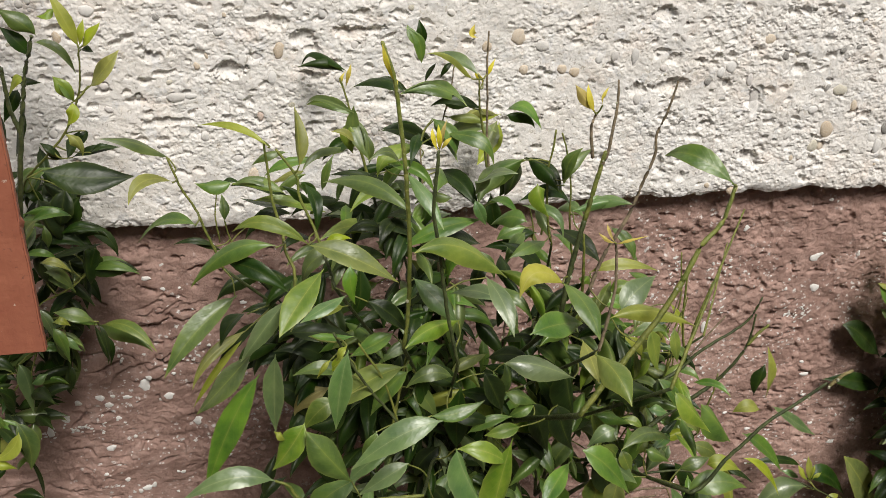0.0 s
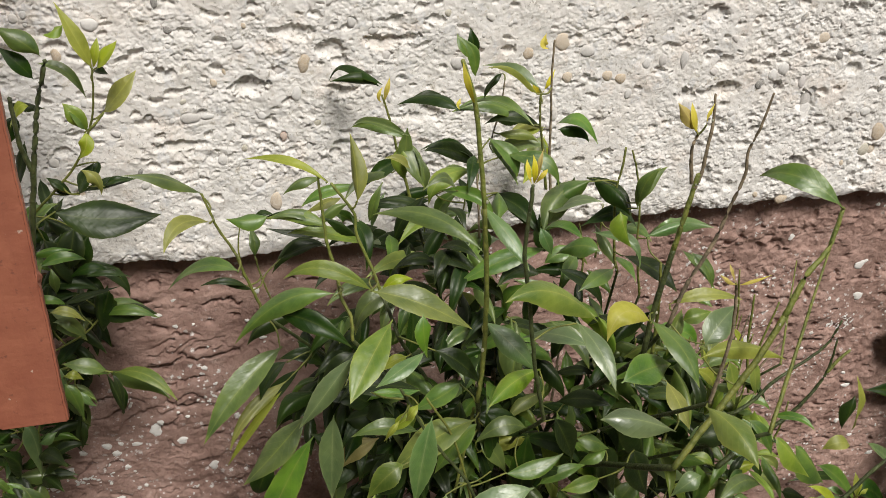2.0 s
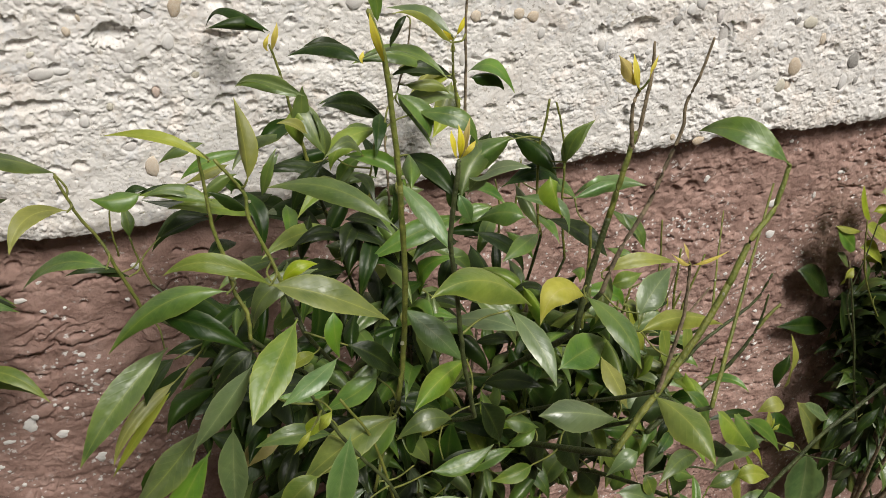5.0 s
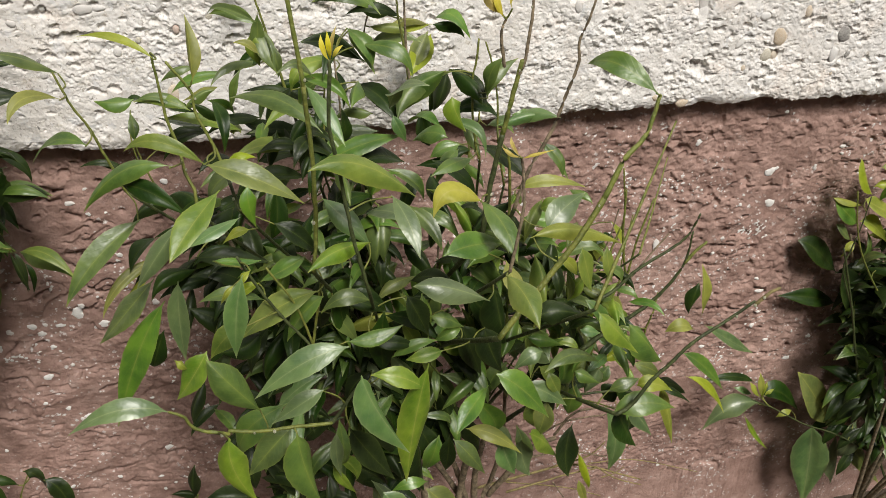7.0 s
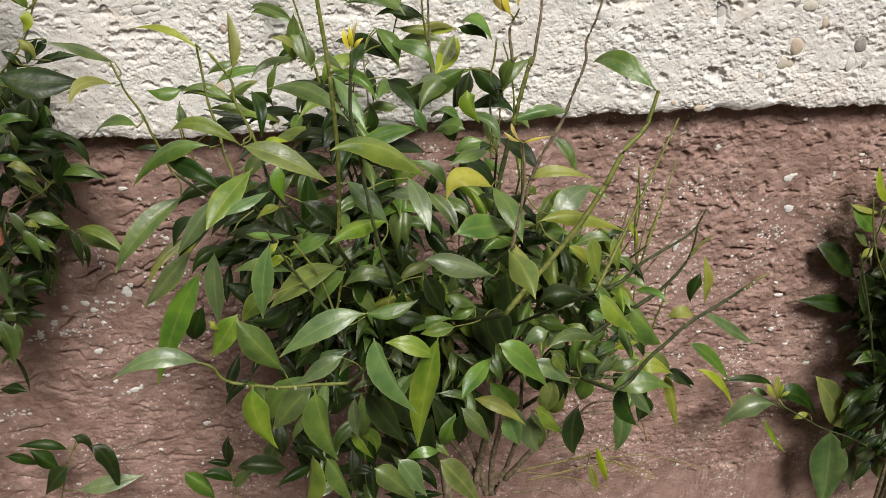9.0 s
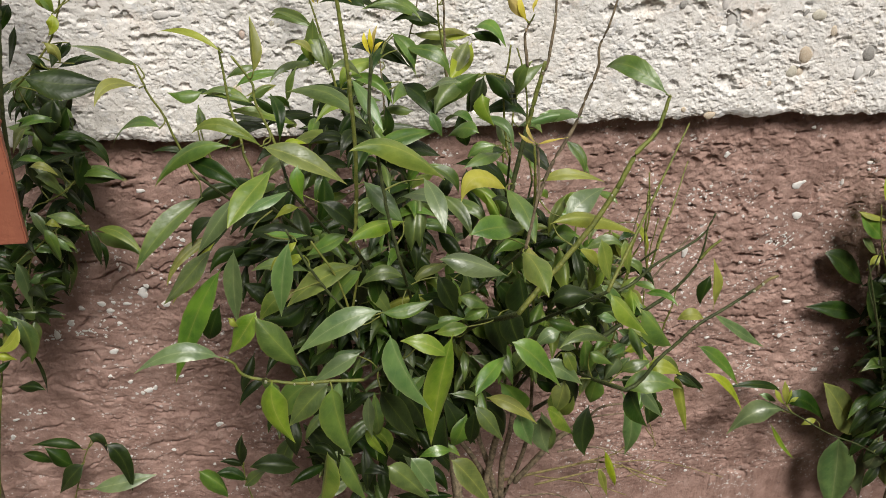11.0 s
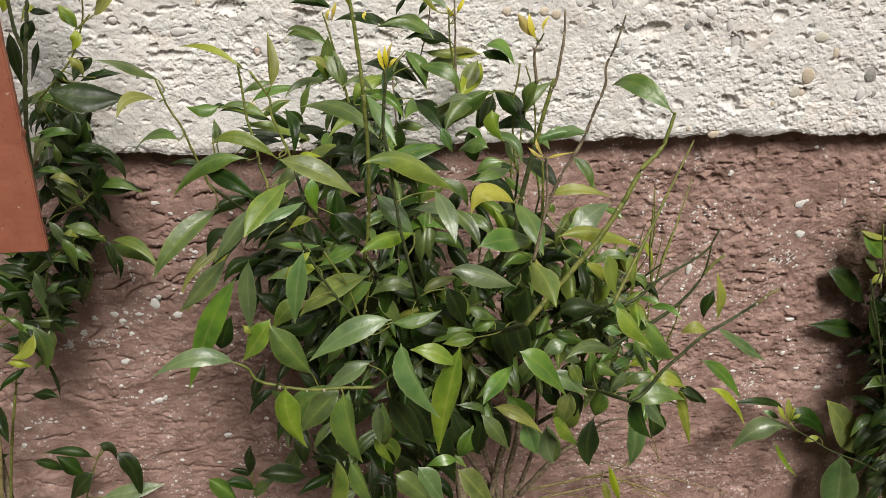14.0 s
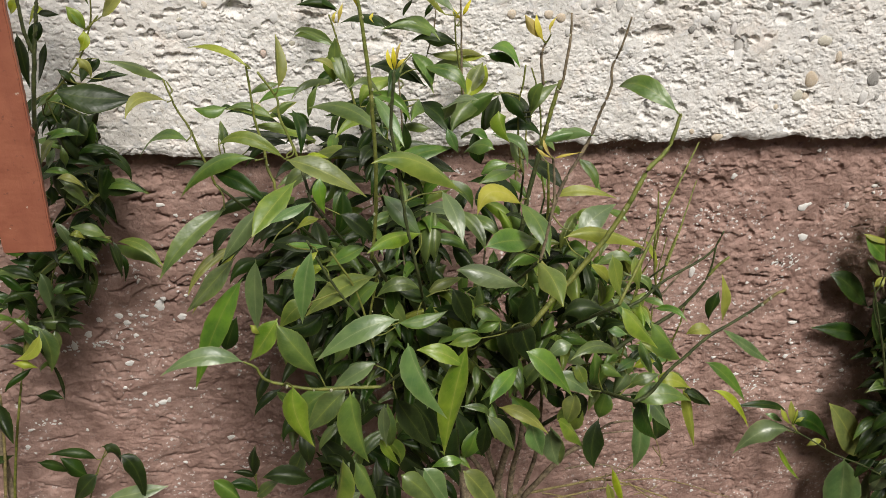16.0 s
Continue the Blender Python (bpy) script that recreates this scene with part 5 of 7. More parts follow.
main.blade("P", (0.110, 0.700, 0.861), (0.106, 0.694, 0.822), (0.095, 0.700, 0.764), 0.035)
main.blade("M", (0.125, 0.700, 0.856), (0.141, 0.694, 0.826), (0.156, 0.700, 0.771), 0.027)
main.blade("M", (0.185, 0.720, 0.809), (0.209, 0.714, 0.790), (0.245, 0.720, 0.734), 0.031)
main.blade("G", (0.219, 0.750, 0.790), (0.233, 0.744, 0.768), (0.258, 0.750, 0.716), 0.032)
main.blade("P", (0.279, 0.780, 0.751), (0.305, 0.774, 0.720), (0.342, 0.780, 0.652), 0.039)
main.blade("M", (0.274, 0.750, 0.796), (0.250, 0.744, 0.804), (0.229, 0.750, 0.789), 0.016)
main.blade("D", (0.267, 0.780, 0.834), (0.270, 0.774, 0.797), (0.277, 0.780, 0.747), 0.033)
main.blade("G", (0.348, 0.700, 0.899), (0.352, 0.694, 0.878), (0.367, 0.700, 0.840), 0.026)
main.blade("G", (0.398, 0.770, 0.825), (0.400, 0.764, 0.796), (0.415, 0.770, 0.756), 0.031)
main.blade("D", (0.313, 0.800, 0.818), (0.310, 0.794, 0.793), (0.309, 0.800, 0.757), 0.023)
main.blade("P", (0.391, 0.728, 0.874), (0.416, 0.740, 0.845), (0.447, 0.764, 0.789), 0.026)
main.blade("D", (0.466, 0.773, 0.835), (0.455, 0.758, 0.801), (0.462, 0.755, 0.759), 0.033)
main.blade("G", (0.521, 0.800, 0.831), (0.541, 0.794, 0.776), (0.541, 0.800, 0.708), 0.030)
main.blade("P", (0.418, 0.750, 0.900), (0.414, 0.744, 0.879), (0.410, 0.750, 0.844), 0.027)
main.blade("M", (0.463, 0.670, 0.945), (0.496, 0.664, 0.959), (0.540, 0.670, 0.938), 0.029)
main.blade("D", (0.490, 0.710, 0.911), (0.500, 0.704, 0.886), (0.524, 0.710, 0.844), 0.034)
main.blade("G", (0.510, 0.720, 0.901), (0.525, 0.714, 0.885), (0.548, 0.720, 0.848), 0.023)
main.blade("L", (0.595, 0.800, 0.856), (0.611, 0.794, 0.810), (0.632, 0.800, 0.742), 0.019)
main.blade("L", (0.516, 0.720, 0.933), (0.532, 0.714, 0.939), (0.564, 0.720, 0.917), 0.021)
main.blade("D", (0.587, 0.784, 0.861), (0.605, 0.778, 0.859), (0.636, 0.784, 0.829), 0.012)
main.blade("M", (0.650, 0.850, 0.860), (0.685, 0.844, 0.835), (0.729, 0.850, 0.779), 0.024)
main.blade("L", (0.711, 0.920, 0.750), (0.749, 0.914, 0.726), (0.793, 0.920, 0.661), 0.017)
main.blade("M", (0.548, 0.730, 0.956), (0.520, 0.724, 0.994), (0.498, 0.730, 1.018), 0.036)
main.blade("L", (0.627, 0.790, 0.965), (0.620, 0.784, 1.010), (0.613, 0.790, 1.047), 0.022)
main.blade("D", (0.602, 0.780, 0.981), (0.601, 0.774, 1.009), (0.608, 0.780, 1.028), 0.018)
main.blade("L", (0.601, 0.760, 0.973), (0.579, 0.754, 0.987), (0.563, 0.760, 0.975), 0.019)
main.blade("G", (0.598, 0.736, 0.998), (0.645, 0.754, 0.957), (0.711, 0.784, 0.901), 0.020)
main.blade("M", (0.472, 0.734, 0.963), (0.424, 0.706, 1.005), (0.385, 0.689, 0.998), 0.020)
main.blade("M", (0.410, 0.820, 0.945), (0.432, 0.814, 0.942), (0.462, 0.820, 0.924), 0.017)
main.blade("G", (0.406, 0.750, 0.978), (0.388, 0.744, 0.977), (0.372, 0.750, 0.955), 0.021)
main.blade("G", (0.471, 0.840, 0.962), (0.456, 0.834, 0.961), (0.442, 0.840, 0.949), 0.017)
main.blade("M", (0.450, 0.751, 1.044), (0.470, 0.745, 1.024), (0.490, 0.751, 0.988), 0.018)
main.blade("G", (0.471, 0.800, 0.963), (0.481, 0.794, 0.963), (0.500, 0.800, 0.953), 0.016)
main.blade("P", (0.479, 0.840, 1.055), (0.487, 0.834, 1.025), (0.500, 0.840, 0.986), 0.033)
main.blade("P", (0.511, 0.840, 1.053), (0.514, 0.834, 1.030), (0.525, 0.840, 0.998), 0.017)
main.blade("M", (0.480, 0.720, 0.932), (0.496, 0.714, 0.944), (0.518, 0.720, 0.945), 0.017)
main.blade("P", (0.412, 0.740, 0.955), (0.417, 0.734, 0.942), (0.430, 0.740, 0.916), 0.018)
main.blade("M", (0.443, 0.740, 0.951), (0.456, 0.734, 0.947), (0.479, 0.740, 0.926), 0.018)
main.blade("L", (0.549, 0.900, 0.586), (0.556, 0.894, 0.562), (0.571, 0.900, 0.518), 0.014)
main.blade("D", (0.375, 0.850, 1.004), (0.385, 0.844, 0.953), (0.397, 0.850, 0.910), 0.039)
main.blade("D", (0.350, 0.800, 0.985), (0.358, 0.794, 0.953), (0.377, 0.800, 0.910), 0.036)
# deeper shoots and leaves
main.stem("O", 2.28, 2.16, (0.270, 0.960, 0.720), (0.370, 0.903, 0.858), (0.443, 0.707, 1.062))
main.stem("G", 2.4, 1.0, (0.443, 0.707, 1.062), (0.502, 0.764, 1.136), (0.564, 0.822, 1.220))
main.stem("O", 1.52, 1.44, (0.400, 0.970, 0.680), (0.498, 0.998, 0.818), (0.569, 0.863, 1.021))
main.stem("G", 1.6, 0.8, (0.569, 0.863, 1.021), (0.604, 0.912, 1.056), (0.639, 0.960, 1.104))
main.stem("O", 3.6, 1.1, (0.500, 0.850, 0.887), (0.531, 0.850, 0.912), (0.562, 0.850, 0.932), (0.595, 0.850, 0.958), (0.619, 0.850, 0.991), (0.628, 0.850, 1.016), (0.630, 0.850, 1.055))
main.stem("G", 2.4, 1.6, (0.627, 0.850, 1.009), (0.639, 0.850, 1.025), (0.652, 0.850, 1.037))
main.stem("B", 1.8, 1.2, (0.619, 1.000, 0.857), (0.646, 1.000, 0.903), (0.685, 1.000, 0.958))
main.stem("O", 4.0, 1.6, (0.437, 1.020, 0.597), (0.504, 1.020, 0.642), (0.563, 1.020, 0.664), (0.613, 1.020, 0.669))
main.stem("B", 5.5, 3.5, (0.437, 1.000, 0.470), (0.506, 1.000, 0.563), (0.546, 1.000, 0.581))
main.stem("B", 6.0, 3.0, (0.404, 1.000, 0.439), (0.387, 1.000, 0.516), (0.365, 1.000, 0.596), (0.368, 1.000, 0.682))
main.stem("B", 6.0, 3.5, (0.413, 1.000, 0.438), (0.412, 1.000, 0.527), (0.422, 1.000, 0.603), (0.424, 1.000, 0.701))
main.stem("B", 5.0, 3.0, (0.407, 1.000, 0.439), (0.355, 1.000, 0.546), (0.323, 1.000, 0.600), (0.291, 1.000, 0.689))
main.stem("B", 4.5, 2.5, (0.418, 1.000, 0.438), (0.447, 1.000, 0.536), (0.455, 1.000, 0.625), (0.449, 1.000, 0.757))
main.stem("B", 4.0, 2.6, (0.291, 1.000, 0.689), (0.242, 1.000, 0.806), (0.205, 1.000, 0.953), (0.197, 1.000, 1.030))
main.stem("B", 4.0, 2.6, (0.419, 0.980, 0.717), (0.402, 0.980, 0.873), (0.392, 0.980, 1.012))
main.stem("B", 4.0, 2.6, (0.416, 0.970, 0.725), (0.437, 0.970, 0.813), (0.467, 0.970, 0.875))
main.stem("B", 3.0, 2.2, (0.358, 0.960, 0.715), (0.252, 0.960, 0.895), (0.237, 0.960, 1.021), (0.232, 0.960, 1.110))
main.stem("B", 3.0, 2.2, (0.313, 0.950, 0.645), (0.218, 0.950, 0.779), (0.168, 0.950, 0.867), (0.163, 0.950, 0.907))
main.stem("B", 3.0, 2.0, (0.282, 0.950, 0.729), (0.192, 0.950, 0.855), (0.118, 0.950, 0.949), (0.074, 0.950, 1.025), (0.058, 0.950, 1.087))
main.stem("G", 1.6, 0.9, (0.400, 1.080, 1.049), (0.398, 1.080, 1.088), (0.389, 1.080, 1.125))
main.stem("G", 1.6, 0.9, (0.397, 1.040, 1.095), (0.400, 1.040, 1.140), (0.400, 1.040, 1.170))
main.stem("G", 1.6, 0.9, (0.150, 0.950, 0.908), (0.103, 0.950, 0.959), (0.057, 0.950, 1.008), (0.058, 0.950, 1.087))
main.stem("G", 2.4, 1.4, (0.392, 0.860, 1.058), (0.390, 0.860, 1.125), (0.385, 0.860, 1.181))
main.stem("G", 2.0, 1.4, (0.528, 1.000, 0.785), (0.532, 1.000, 0.873), (0.550, 1.000, 0.955), (0.555, 1.000, 0.984))
main.stem("G", 2.0, 1.2, (0.577, 1.050, 0.747), (0.591, 1.050, 0.838), (0.634, 1.050, 0.943), (0.624, 1.050, 1.045))
main.stem("O", 1.6, 0.9, (0.548, 1.020, 0.793), (0.579, 1.020, 0.852), (0.596, 1.020, 0.899))
main.stem("G", 1.4, 0.8, (0.665, 1.080, 0.744), (0.658, 1.080, 0.860), (0.665, 1.080, 0.947))
main.stem("O", 1.8, 1.0, (0.510, 0.850, 0.810), (0.572, 0.850, 0.805), (0.635, 0.850, 0.776))
main.stem("B", 2.6, 1.6, (0.566, 1.050, 0.536), (0.603, 1.050, 0.583), (0.689, 1.050, 0.581))
main.stem("B", 2.0, 1.2, (0.554, 1.120, 0.416), (0.623, 1.120, 0.420), (0.709, 1.120, 0.387))
main.stem("S", 3.0, 1.6, (0.450, 1.140, 0.333), (0.566, 1.140, 0.351), (0.660, 1.140, 0.356), (0.805, 1.140, 0.285))
main.stem("S", 1.2, 0.8, (0.690, 1.150, 0.343), (0.789, 1.150, 0.333), (0.939, 1.150, 0.268))
main.stem("S", 1.2, 0.8, (0.696, 1.120, 0.558), (0.740, 1.120, 0.455), (0.754, 1.120, 0.407))
main.stem("G", 1.2, 0.8, (-0.045, 1.120, 1.076), (-0.048, 1.120, 1.117), (-0.043, 1.120, 1.153))
main.stem("V", 1.615, 1.3, (0.591, 0.960, 0.994), (0.587, 0.960, 1.060))
main.stem("G", 1.9, 1.615, (0.610, 0.960, 0.903), (0.600, 0.960, 0.945), (0.591, 0.960, 0.994))
main.stem("V", 1.53, 1.2, (0.619, 0.970, 0.968), (0.635, 0.970, 1.037))
main.stem("G", 1.8, 1.53, (0.613, 0.970, 0.912), (0.616, 0.970, 0.938), (0.619, 0.970, 0.968))
main.stem("B", 1.6, 0.9, (0.527, 0.940, 0.906), (0.544, 0.940, 0.950), (0.560, 0.940, 0.989), (0.570, 0.940, 1.043))
main.stem("V", 1.53, 1.2, (0.557, 0.920, 0.946), (0.557, 0.920, 0.989), (0.566, 0.920, 1.028))
main.stem("G", 1.8, 1.53, (0.545, 0.920, 0.856), (0.555, 0.920, 0.901), (0.557, 0.920, 0.946))
main.stem("B", 1.6, 1.0, (0.543, 0.950, 0.817), (0.519, 0.950, 0.884), (0.510, 0.950, 0.926), (0.507, 0.950, 0.977))
main.stem("B", 1.8, 1.2, (0.508, 0.980, 0.778), (0.513, 0.980, 0.865), (0.508, 0.980, 0.948))
main.stem("B", 2.2, 1.4, (0.257, 0.980, 0.797), (0.233, 0.980, 0.904), (0.219, 0.980, 1.002), (0.223, 0.980, 1.057))
main.stem("B", 2.2, 1.4, (0.325, 1.000, 0.778), (0.337, 1.000, 0.906), (0.341, 1.000, 1.004))
main.stem("B", 1.8, 1.2, (0.149, 0.960, 0.755), (0.125, 0.960, 0.884), (0.087, 0.960, 0.964), (0.072, 0.960, 0.993))
main.stem("G", 1.2, 0.8, (-0.018, 1.000, 0.482), (-0.028, 1.000, 0.548), (-0.026, 1.000, 0.632))
main.stem("S", 1.8, 1.0, (0.608, 1.130, 0.371), (0.677, 1.130, 0.386), (0.708, 1.130, 0.417))
main.stem("S", 1.5, 0.9, (0.523, 1.150, 0.327), (0.648, 1.150, 0.285), (0.728, 1.150, 0.244))
main.stem("B", 2.0, 1.2, (0.542, 1.100, 0.478), (0.605, 1.100, 0.514), (0.684, 1.100, 0.517))
main.stem("V", 1.53, 1.2, (0.464, 0.900, 1.006), (0.463, 0.900, 1.051))
main.stem("G", 1.8, 1.53, (0.448, 0.900, 0.881), (0.459, 0.900, 0.940), (0.464, 0.900, 1.006))
main.stem("V", 1.36, 1.0, (0.532, 0.880, 0.929), (0.538, 0.880, 0.985))
main.stem("G", 1.6, 1.36, (0.526, 0.880, 0.828), (0.533, 0.880, 0.879), (0.532, 0.880, 0.929))
main.stem("G", 1.8, 1.2, (0.422, 0.930, 0.863), (0.421, 0.930, 0.923), (0.410, 0.930, 0.982), (0.409, 0.930, 1.038))
main.stem("V", 1.275, 1.0, (0.625, 0.900, 0.900), (0.626, 0.900, 0.929))
main.stem("G", 1.5, 1.275, (0.614, 0.900, 0.828), (0.618, 0.900, 0.869), (0.625, 0.900, 0.900))
main.stem("V", 1.105, 0.9, (0.536, 0.950, 0.904), (0.540, 0.950, 0.944))
main.stem("G", 1.3, 1.105, (0.517, 0.950, 0.788), (0.538, 0.950, 0.841), (0.536, 0.950, 0.904))
main.stem("S", 2.4, 1.4, (0.514, 1.120, 0.333), (0.577, 1.120, 0.345), (0.640, 1.120, 0.356), (0.692, 1.120, 0.359))
main.stem("B", 2.0, 1.2, (0.481, 1.100, 0.327), (0.544, 1.100, 0.324), (0.593, 1.100, 0.298))
main.stem("B", 1.4, 0.9, (0.606, 1.120, 0.341), (0.635, 1.120, 0.289), (0.651, 1.120, 0.252))
main.stem("S", 1.6, 1.0, (0.696, 1.130, 0.354), (0.744, 1.130, 0.311), (0.803, 1.130, 0.280))
main.stem("S", 1.2, 0.8, (0.712, 1.130, 0.320), (0.741, 1.130, 0.327), (0.758, 1.130, 0.340))
main.stem("B", 1.4, 0.9, (0.641, 1.120, 0.394), (0.639, 1.120, 0.364), (0.634, 1.120, 0.349))
main.stem("S", 1.4, 0.9, (0.739, 1.140, 0.437), (0.765, 1.140, 0.396), (0.762, 1.140, 0.380))
main.leaf("M", (0.040, 0.948, 1.218), (-0.017, 0.956, 1.227), 0.014, 0.1)
main.leaf("P", (0.096, 1.020, 1.157), (0.005, 1.020, 1.179), 0.020, 0.1)
main.leaf("M", (0.090, 1.000, 1.239), (0.020, 1.000, 1.218), 0.017, 0.1)
main.leaf("D", (0.133, 1.103, 1.319), (0.080, 1.182, 1.303), 0.015, 0.15)
main.leaf("M", (0.121, 0.912, 1.324), (0.071, 0.961, 1.318), 0.011, 0.14)
main.leaf("M", (0.123, 0.930, 1.326), (0.120, 0.950, 1.266), 0.017, 0.04)
main.leaf("L", (0.121, 0.909, 1.291), (0.095, 0.909, 1.304), 0.011, 0.1)
main.leaf("M", (0.129, 0.930, 1.305), (0.139, 0.930, 1.255), 0.011, 0.1)
main.leaf("D", (0.212, 1.086, 1.295), (0.161, 1.086, 1.305), 0.014, 0.12)
main.leaf("M", (0.188, 0.991, 1.320), (0.251, 0.914, 1.324), 0.016, 0.14)
main.leaf("D", (0.245, 1.027, 1.296), (0.288, 1.027, 1.290), 0.017, 0.1)
main.leaf("L", (0.359, 1.152, 1.232), (0.276, 1.082, 1.241), 0.013, 0.12)
main.leaf("D", (0.341, 1.064, 1.264), (0.383, 1.064, 1.244), 0.018, 0.2)
main.leaf("P", (0.351, 1.139, 1.231), (0.320, 1.114, 1.183), 0.027, 0.1)
main.leaf("M", (0.219, 0.964, 1.297), (0.245, 0.939, 1.259), 0.022, 0.1)
main.leaf("D", (0.259, 1.104, 1.204), (0.173, 1.086, 1.241), 0.016, 0.13)
main.leaf("M", (0.160, 0.980, 1.233), (0.216, 1.022, 1.238), 0.018, 0.12)
main.leaf("M", (0.326, 0.927, 1.254), (0.273, 0.933, 1.200), 0.028, 0.1)
main.leaf("D", (0.232, 0.982, 1.224), (0.270, 0.924, 1.196), 0.025, 0.1)
main.leaf("D", (0.335, 0.947, 1.249), (0.364, 0.901, 1.220), 0.022, 0.12)
main.leaf("M", (0.365, 0.889, 1.239), (0.379, 0.876, 1.285), 0.017, 0.1)
main.leaf("G", (0.375, 0.883, 1.202), (0.444, 0.886, 1.204), 0.012, 0.14)
main.leaf("D", (0.353, 1.030, 1.214), (0.336, 1.030, 1.162), 0.023, 0.1)
main.leaf("D", (0.339, 1.050, 1.207), (0.334, 1.050, 1.152), 0.021, 0.1)
main.leaf("L", (-0.014, 0.909, 1.058), (-0.079, 0.873, 1.004), 0.015, 0.1)
main.leaf("Y", (0.084, 0.900, 0.970), (0.038, 0.900, 0.931), 0.023, 0.1)
main.leaf("M", (0.116, 0.860, 0.854), (0.052, 0.860, 0.772), 0.039, 0.1)
main.leaf("G", (0.104, 0.900, 0.814), (0.173, 0.900, 0.861), 0.026, 0.1)
main.leaf("M", (0.432, 0.878, 1.179), (0.454, 0.862, 1.140), 0.018, 0.1)
main.leaf("M", (0.417, 0.950, 0.980), (0.479, 0.950, 0.887), 0.039, 0.1)
main.leaf("L", (0.196, 0.880, 0.943), (0.270, 0.880, 0.953), 0.022, 0.1)
main.leaf("D", (0.185, 0.880, 1.001), (0.247, 0.880, 0.964), 0.028, 0.1)
main.leaf("D", (0.164, 0.860, 0.964), (0.167, 0.860, 1.037), 0.032, 0.1)
main.leaf("D", (0.126, 0.920, 1.129), (0.116, 0.920, 1.060), 0.023, 0.1)
main.leaf("M", (0.157, 1.000, 1.121), (0.205, 1.000, 1.093), 0.024, 0.1)
main.leaf("D", (0.110, 1.020, 1.114), (0.174, 1.020, 1.111), 0.024, 0.1)
main.leaf("M", (0.180, 0.860, 0.816), (0.182, 0.860, 0.736), 0.021, 0.1)
main.leaf("P", (0.169, 0.860, 0.759), (0.197, 0.860, 0.697), 0.020, 0.1)
main.leaf("D", (0.300, 0.900, 0.662), (0.245, 0.900, 0.651), 0.023, 0.1)
main.leaf("D", (0.344, 0.920, 0.732), (0.387, 0.920, 0.652), 0.029, 0.1)
main.leaf("G", (0.406, 0.900, 0.727), (0.432, 0.900, 0.658), 0.032, 0.1)
main.leaf("M", (0.450, 0.930, 0.691), (0.471, 0.930, 0.608), 0.026, 0.1)
main.leaf("P", (0.493, 0.940, 0.737), (0.483, 0.940, 0.673), 0.046, 0.1)
main.leaf("D", (0.065, 0.950, 0.600), (-0.013, 0.950, 0.611), 0.035, 0.1)
main.leaf("M", (-0.081, 0.900, 0.660), (-0.044, 0.900, 0.600), 0.028, 0.1)
main.leaf("D", (-0.031, 1.000, 0.568), (-0.024, 1.000, 0.637), 0.019, 0.1)
main.leaf("M", (0.487, 1.000, 0.854), (0.542, 1.000, 0.784), 0.040, 0.1)
main.leaf("D", (0.213, 0.900, 0.796), (0.258, 0.900, 0.694), 0.038, 0.1)
main.leaf("M", (0.274, 0.950, 0.988), (0.217, 0.950, 0.962), 0.029, 0.1)
main.leaf("D", (0.076, 0.930, 0.708), (0.126, 0.930, 0.598), 0.036, 0.1)
main.leaf("M", (0.301, 0.900, 0.931), (0.345, 0.900, 0.879), 0.033, 0.1)
main.leaf("P", (0.314, 0.880, 0.914), (0.358, 0.880, 0.877), 0.032, 0.1)
main.leaf("D", (0.352, 0.900, 0.965), (0.387, 0.900, 0.886), 0.038, 0.1)
main.leaf("D", (0.255, 0.920, 0.921), (0.323, 0.920, 0.887), 0.033, 0.1)
main.leaf("D", (0.103, 0.930, 0.739), (0.164, 0.930, 0.756), 0.038, 0.1)
main.leaf("M", (0.133, 0.940, 0.876), (0.191, 0.940, 0.831), 0.030, 0.1)
main.leaf("D", (0.046, 0.900, 1.002), (0.102, 0.900, 0.998), 0.031, 0.1)
main.leaf("D", (0.009, 0.920, 0.974), (0.067, 0.920, 0.895), 0.035, 0.1)
main.leaf("P", (0.134, 0.900, 1.049), (0.088, 0.900, 1.026), 0.018, 0.1)
main.leaf("D", (-0.033, 1.000, 0.888), (-0.055, 1.000, 0.828), 0.031, 0.1)
main.leaf("M", (0.532, 1.000, 0.704), (0.568, 1.000, 0.736), 0.032, 0.1)
main.leaf("P", (0.486, 0.920, 0.823), (0.506, 0.920, 0.767), 0.021, 0.1)
main.leaf("M", (0.525, 0.950, 0.799), (0.575, 0.950, 0.773), 0.027, 0.1)
main.leaf("P", (0.587, 1.050, 0.793), (0.621, 1.050, 0.836), 0.021, 0.1)
main.leaf("M", (0.582, 0.950, 0.794), (0.649, 0.950, 0.789), 0.027, 0.1)
main.leaf("P", (0.618, 0.920, 0.791), (0.667, 0.920, 0.754), 0.027, 0.1)
main.leaf("P", (0.384, 1.000, 1.002), (0.441, 1.000, 0.950), 0.031, 0.1)
main.leaf("D", (0.353, 1.080, 1.051), (0.405, 1.080, 1.078), 0.032, 0.1)
main.leaf("M", (0.387, 1.080, 1.088), (0.344, 1.080, 1.071), 0.026, 0.1)
main.leaf("P", (0.197, 1.000, 1.093), (0.221, 1.000, 1.038), 0.024, 0.1)
main.leaf("D", (0.154, 1.080, 1.132), (0.212, 1.080, 1.119), 0.025, 0.1)
main.leaf("G", (0.266, 1.040, 1.135), (0.200, 1.040, 1.120), 0.021, 0.1)
main.leaf("D", (0.331, 1.080, 1.145), (0.343, 1.080, 1.089), 0.026, 0.1)
main.leaf("D", (0.096, 1.080, 1.142), (0.136, 1.080, 1.105), 0.022, 0.1)
main.leaf("L", (0.259, 0.930, 1.352), (0.202, 0.930, 1.382), 0.010, 0.1)
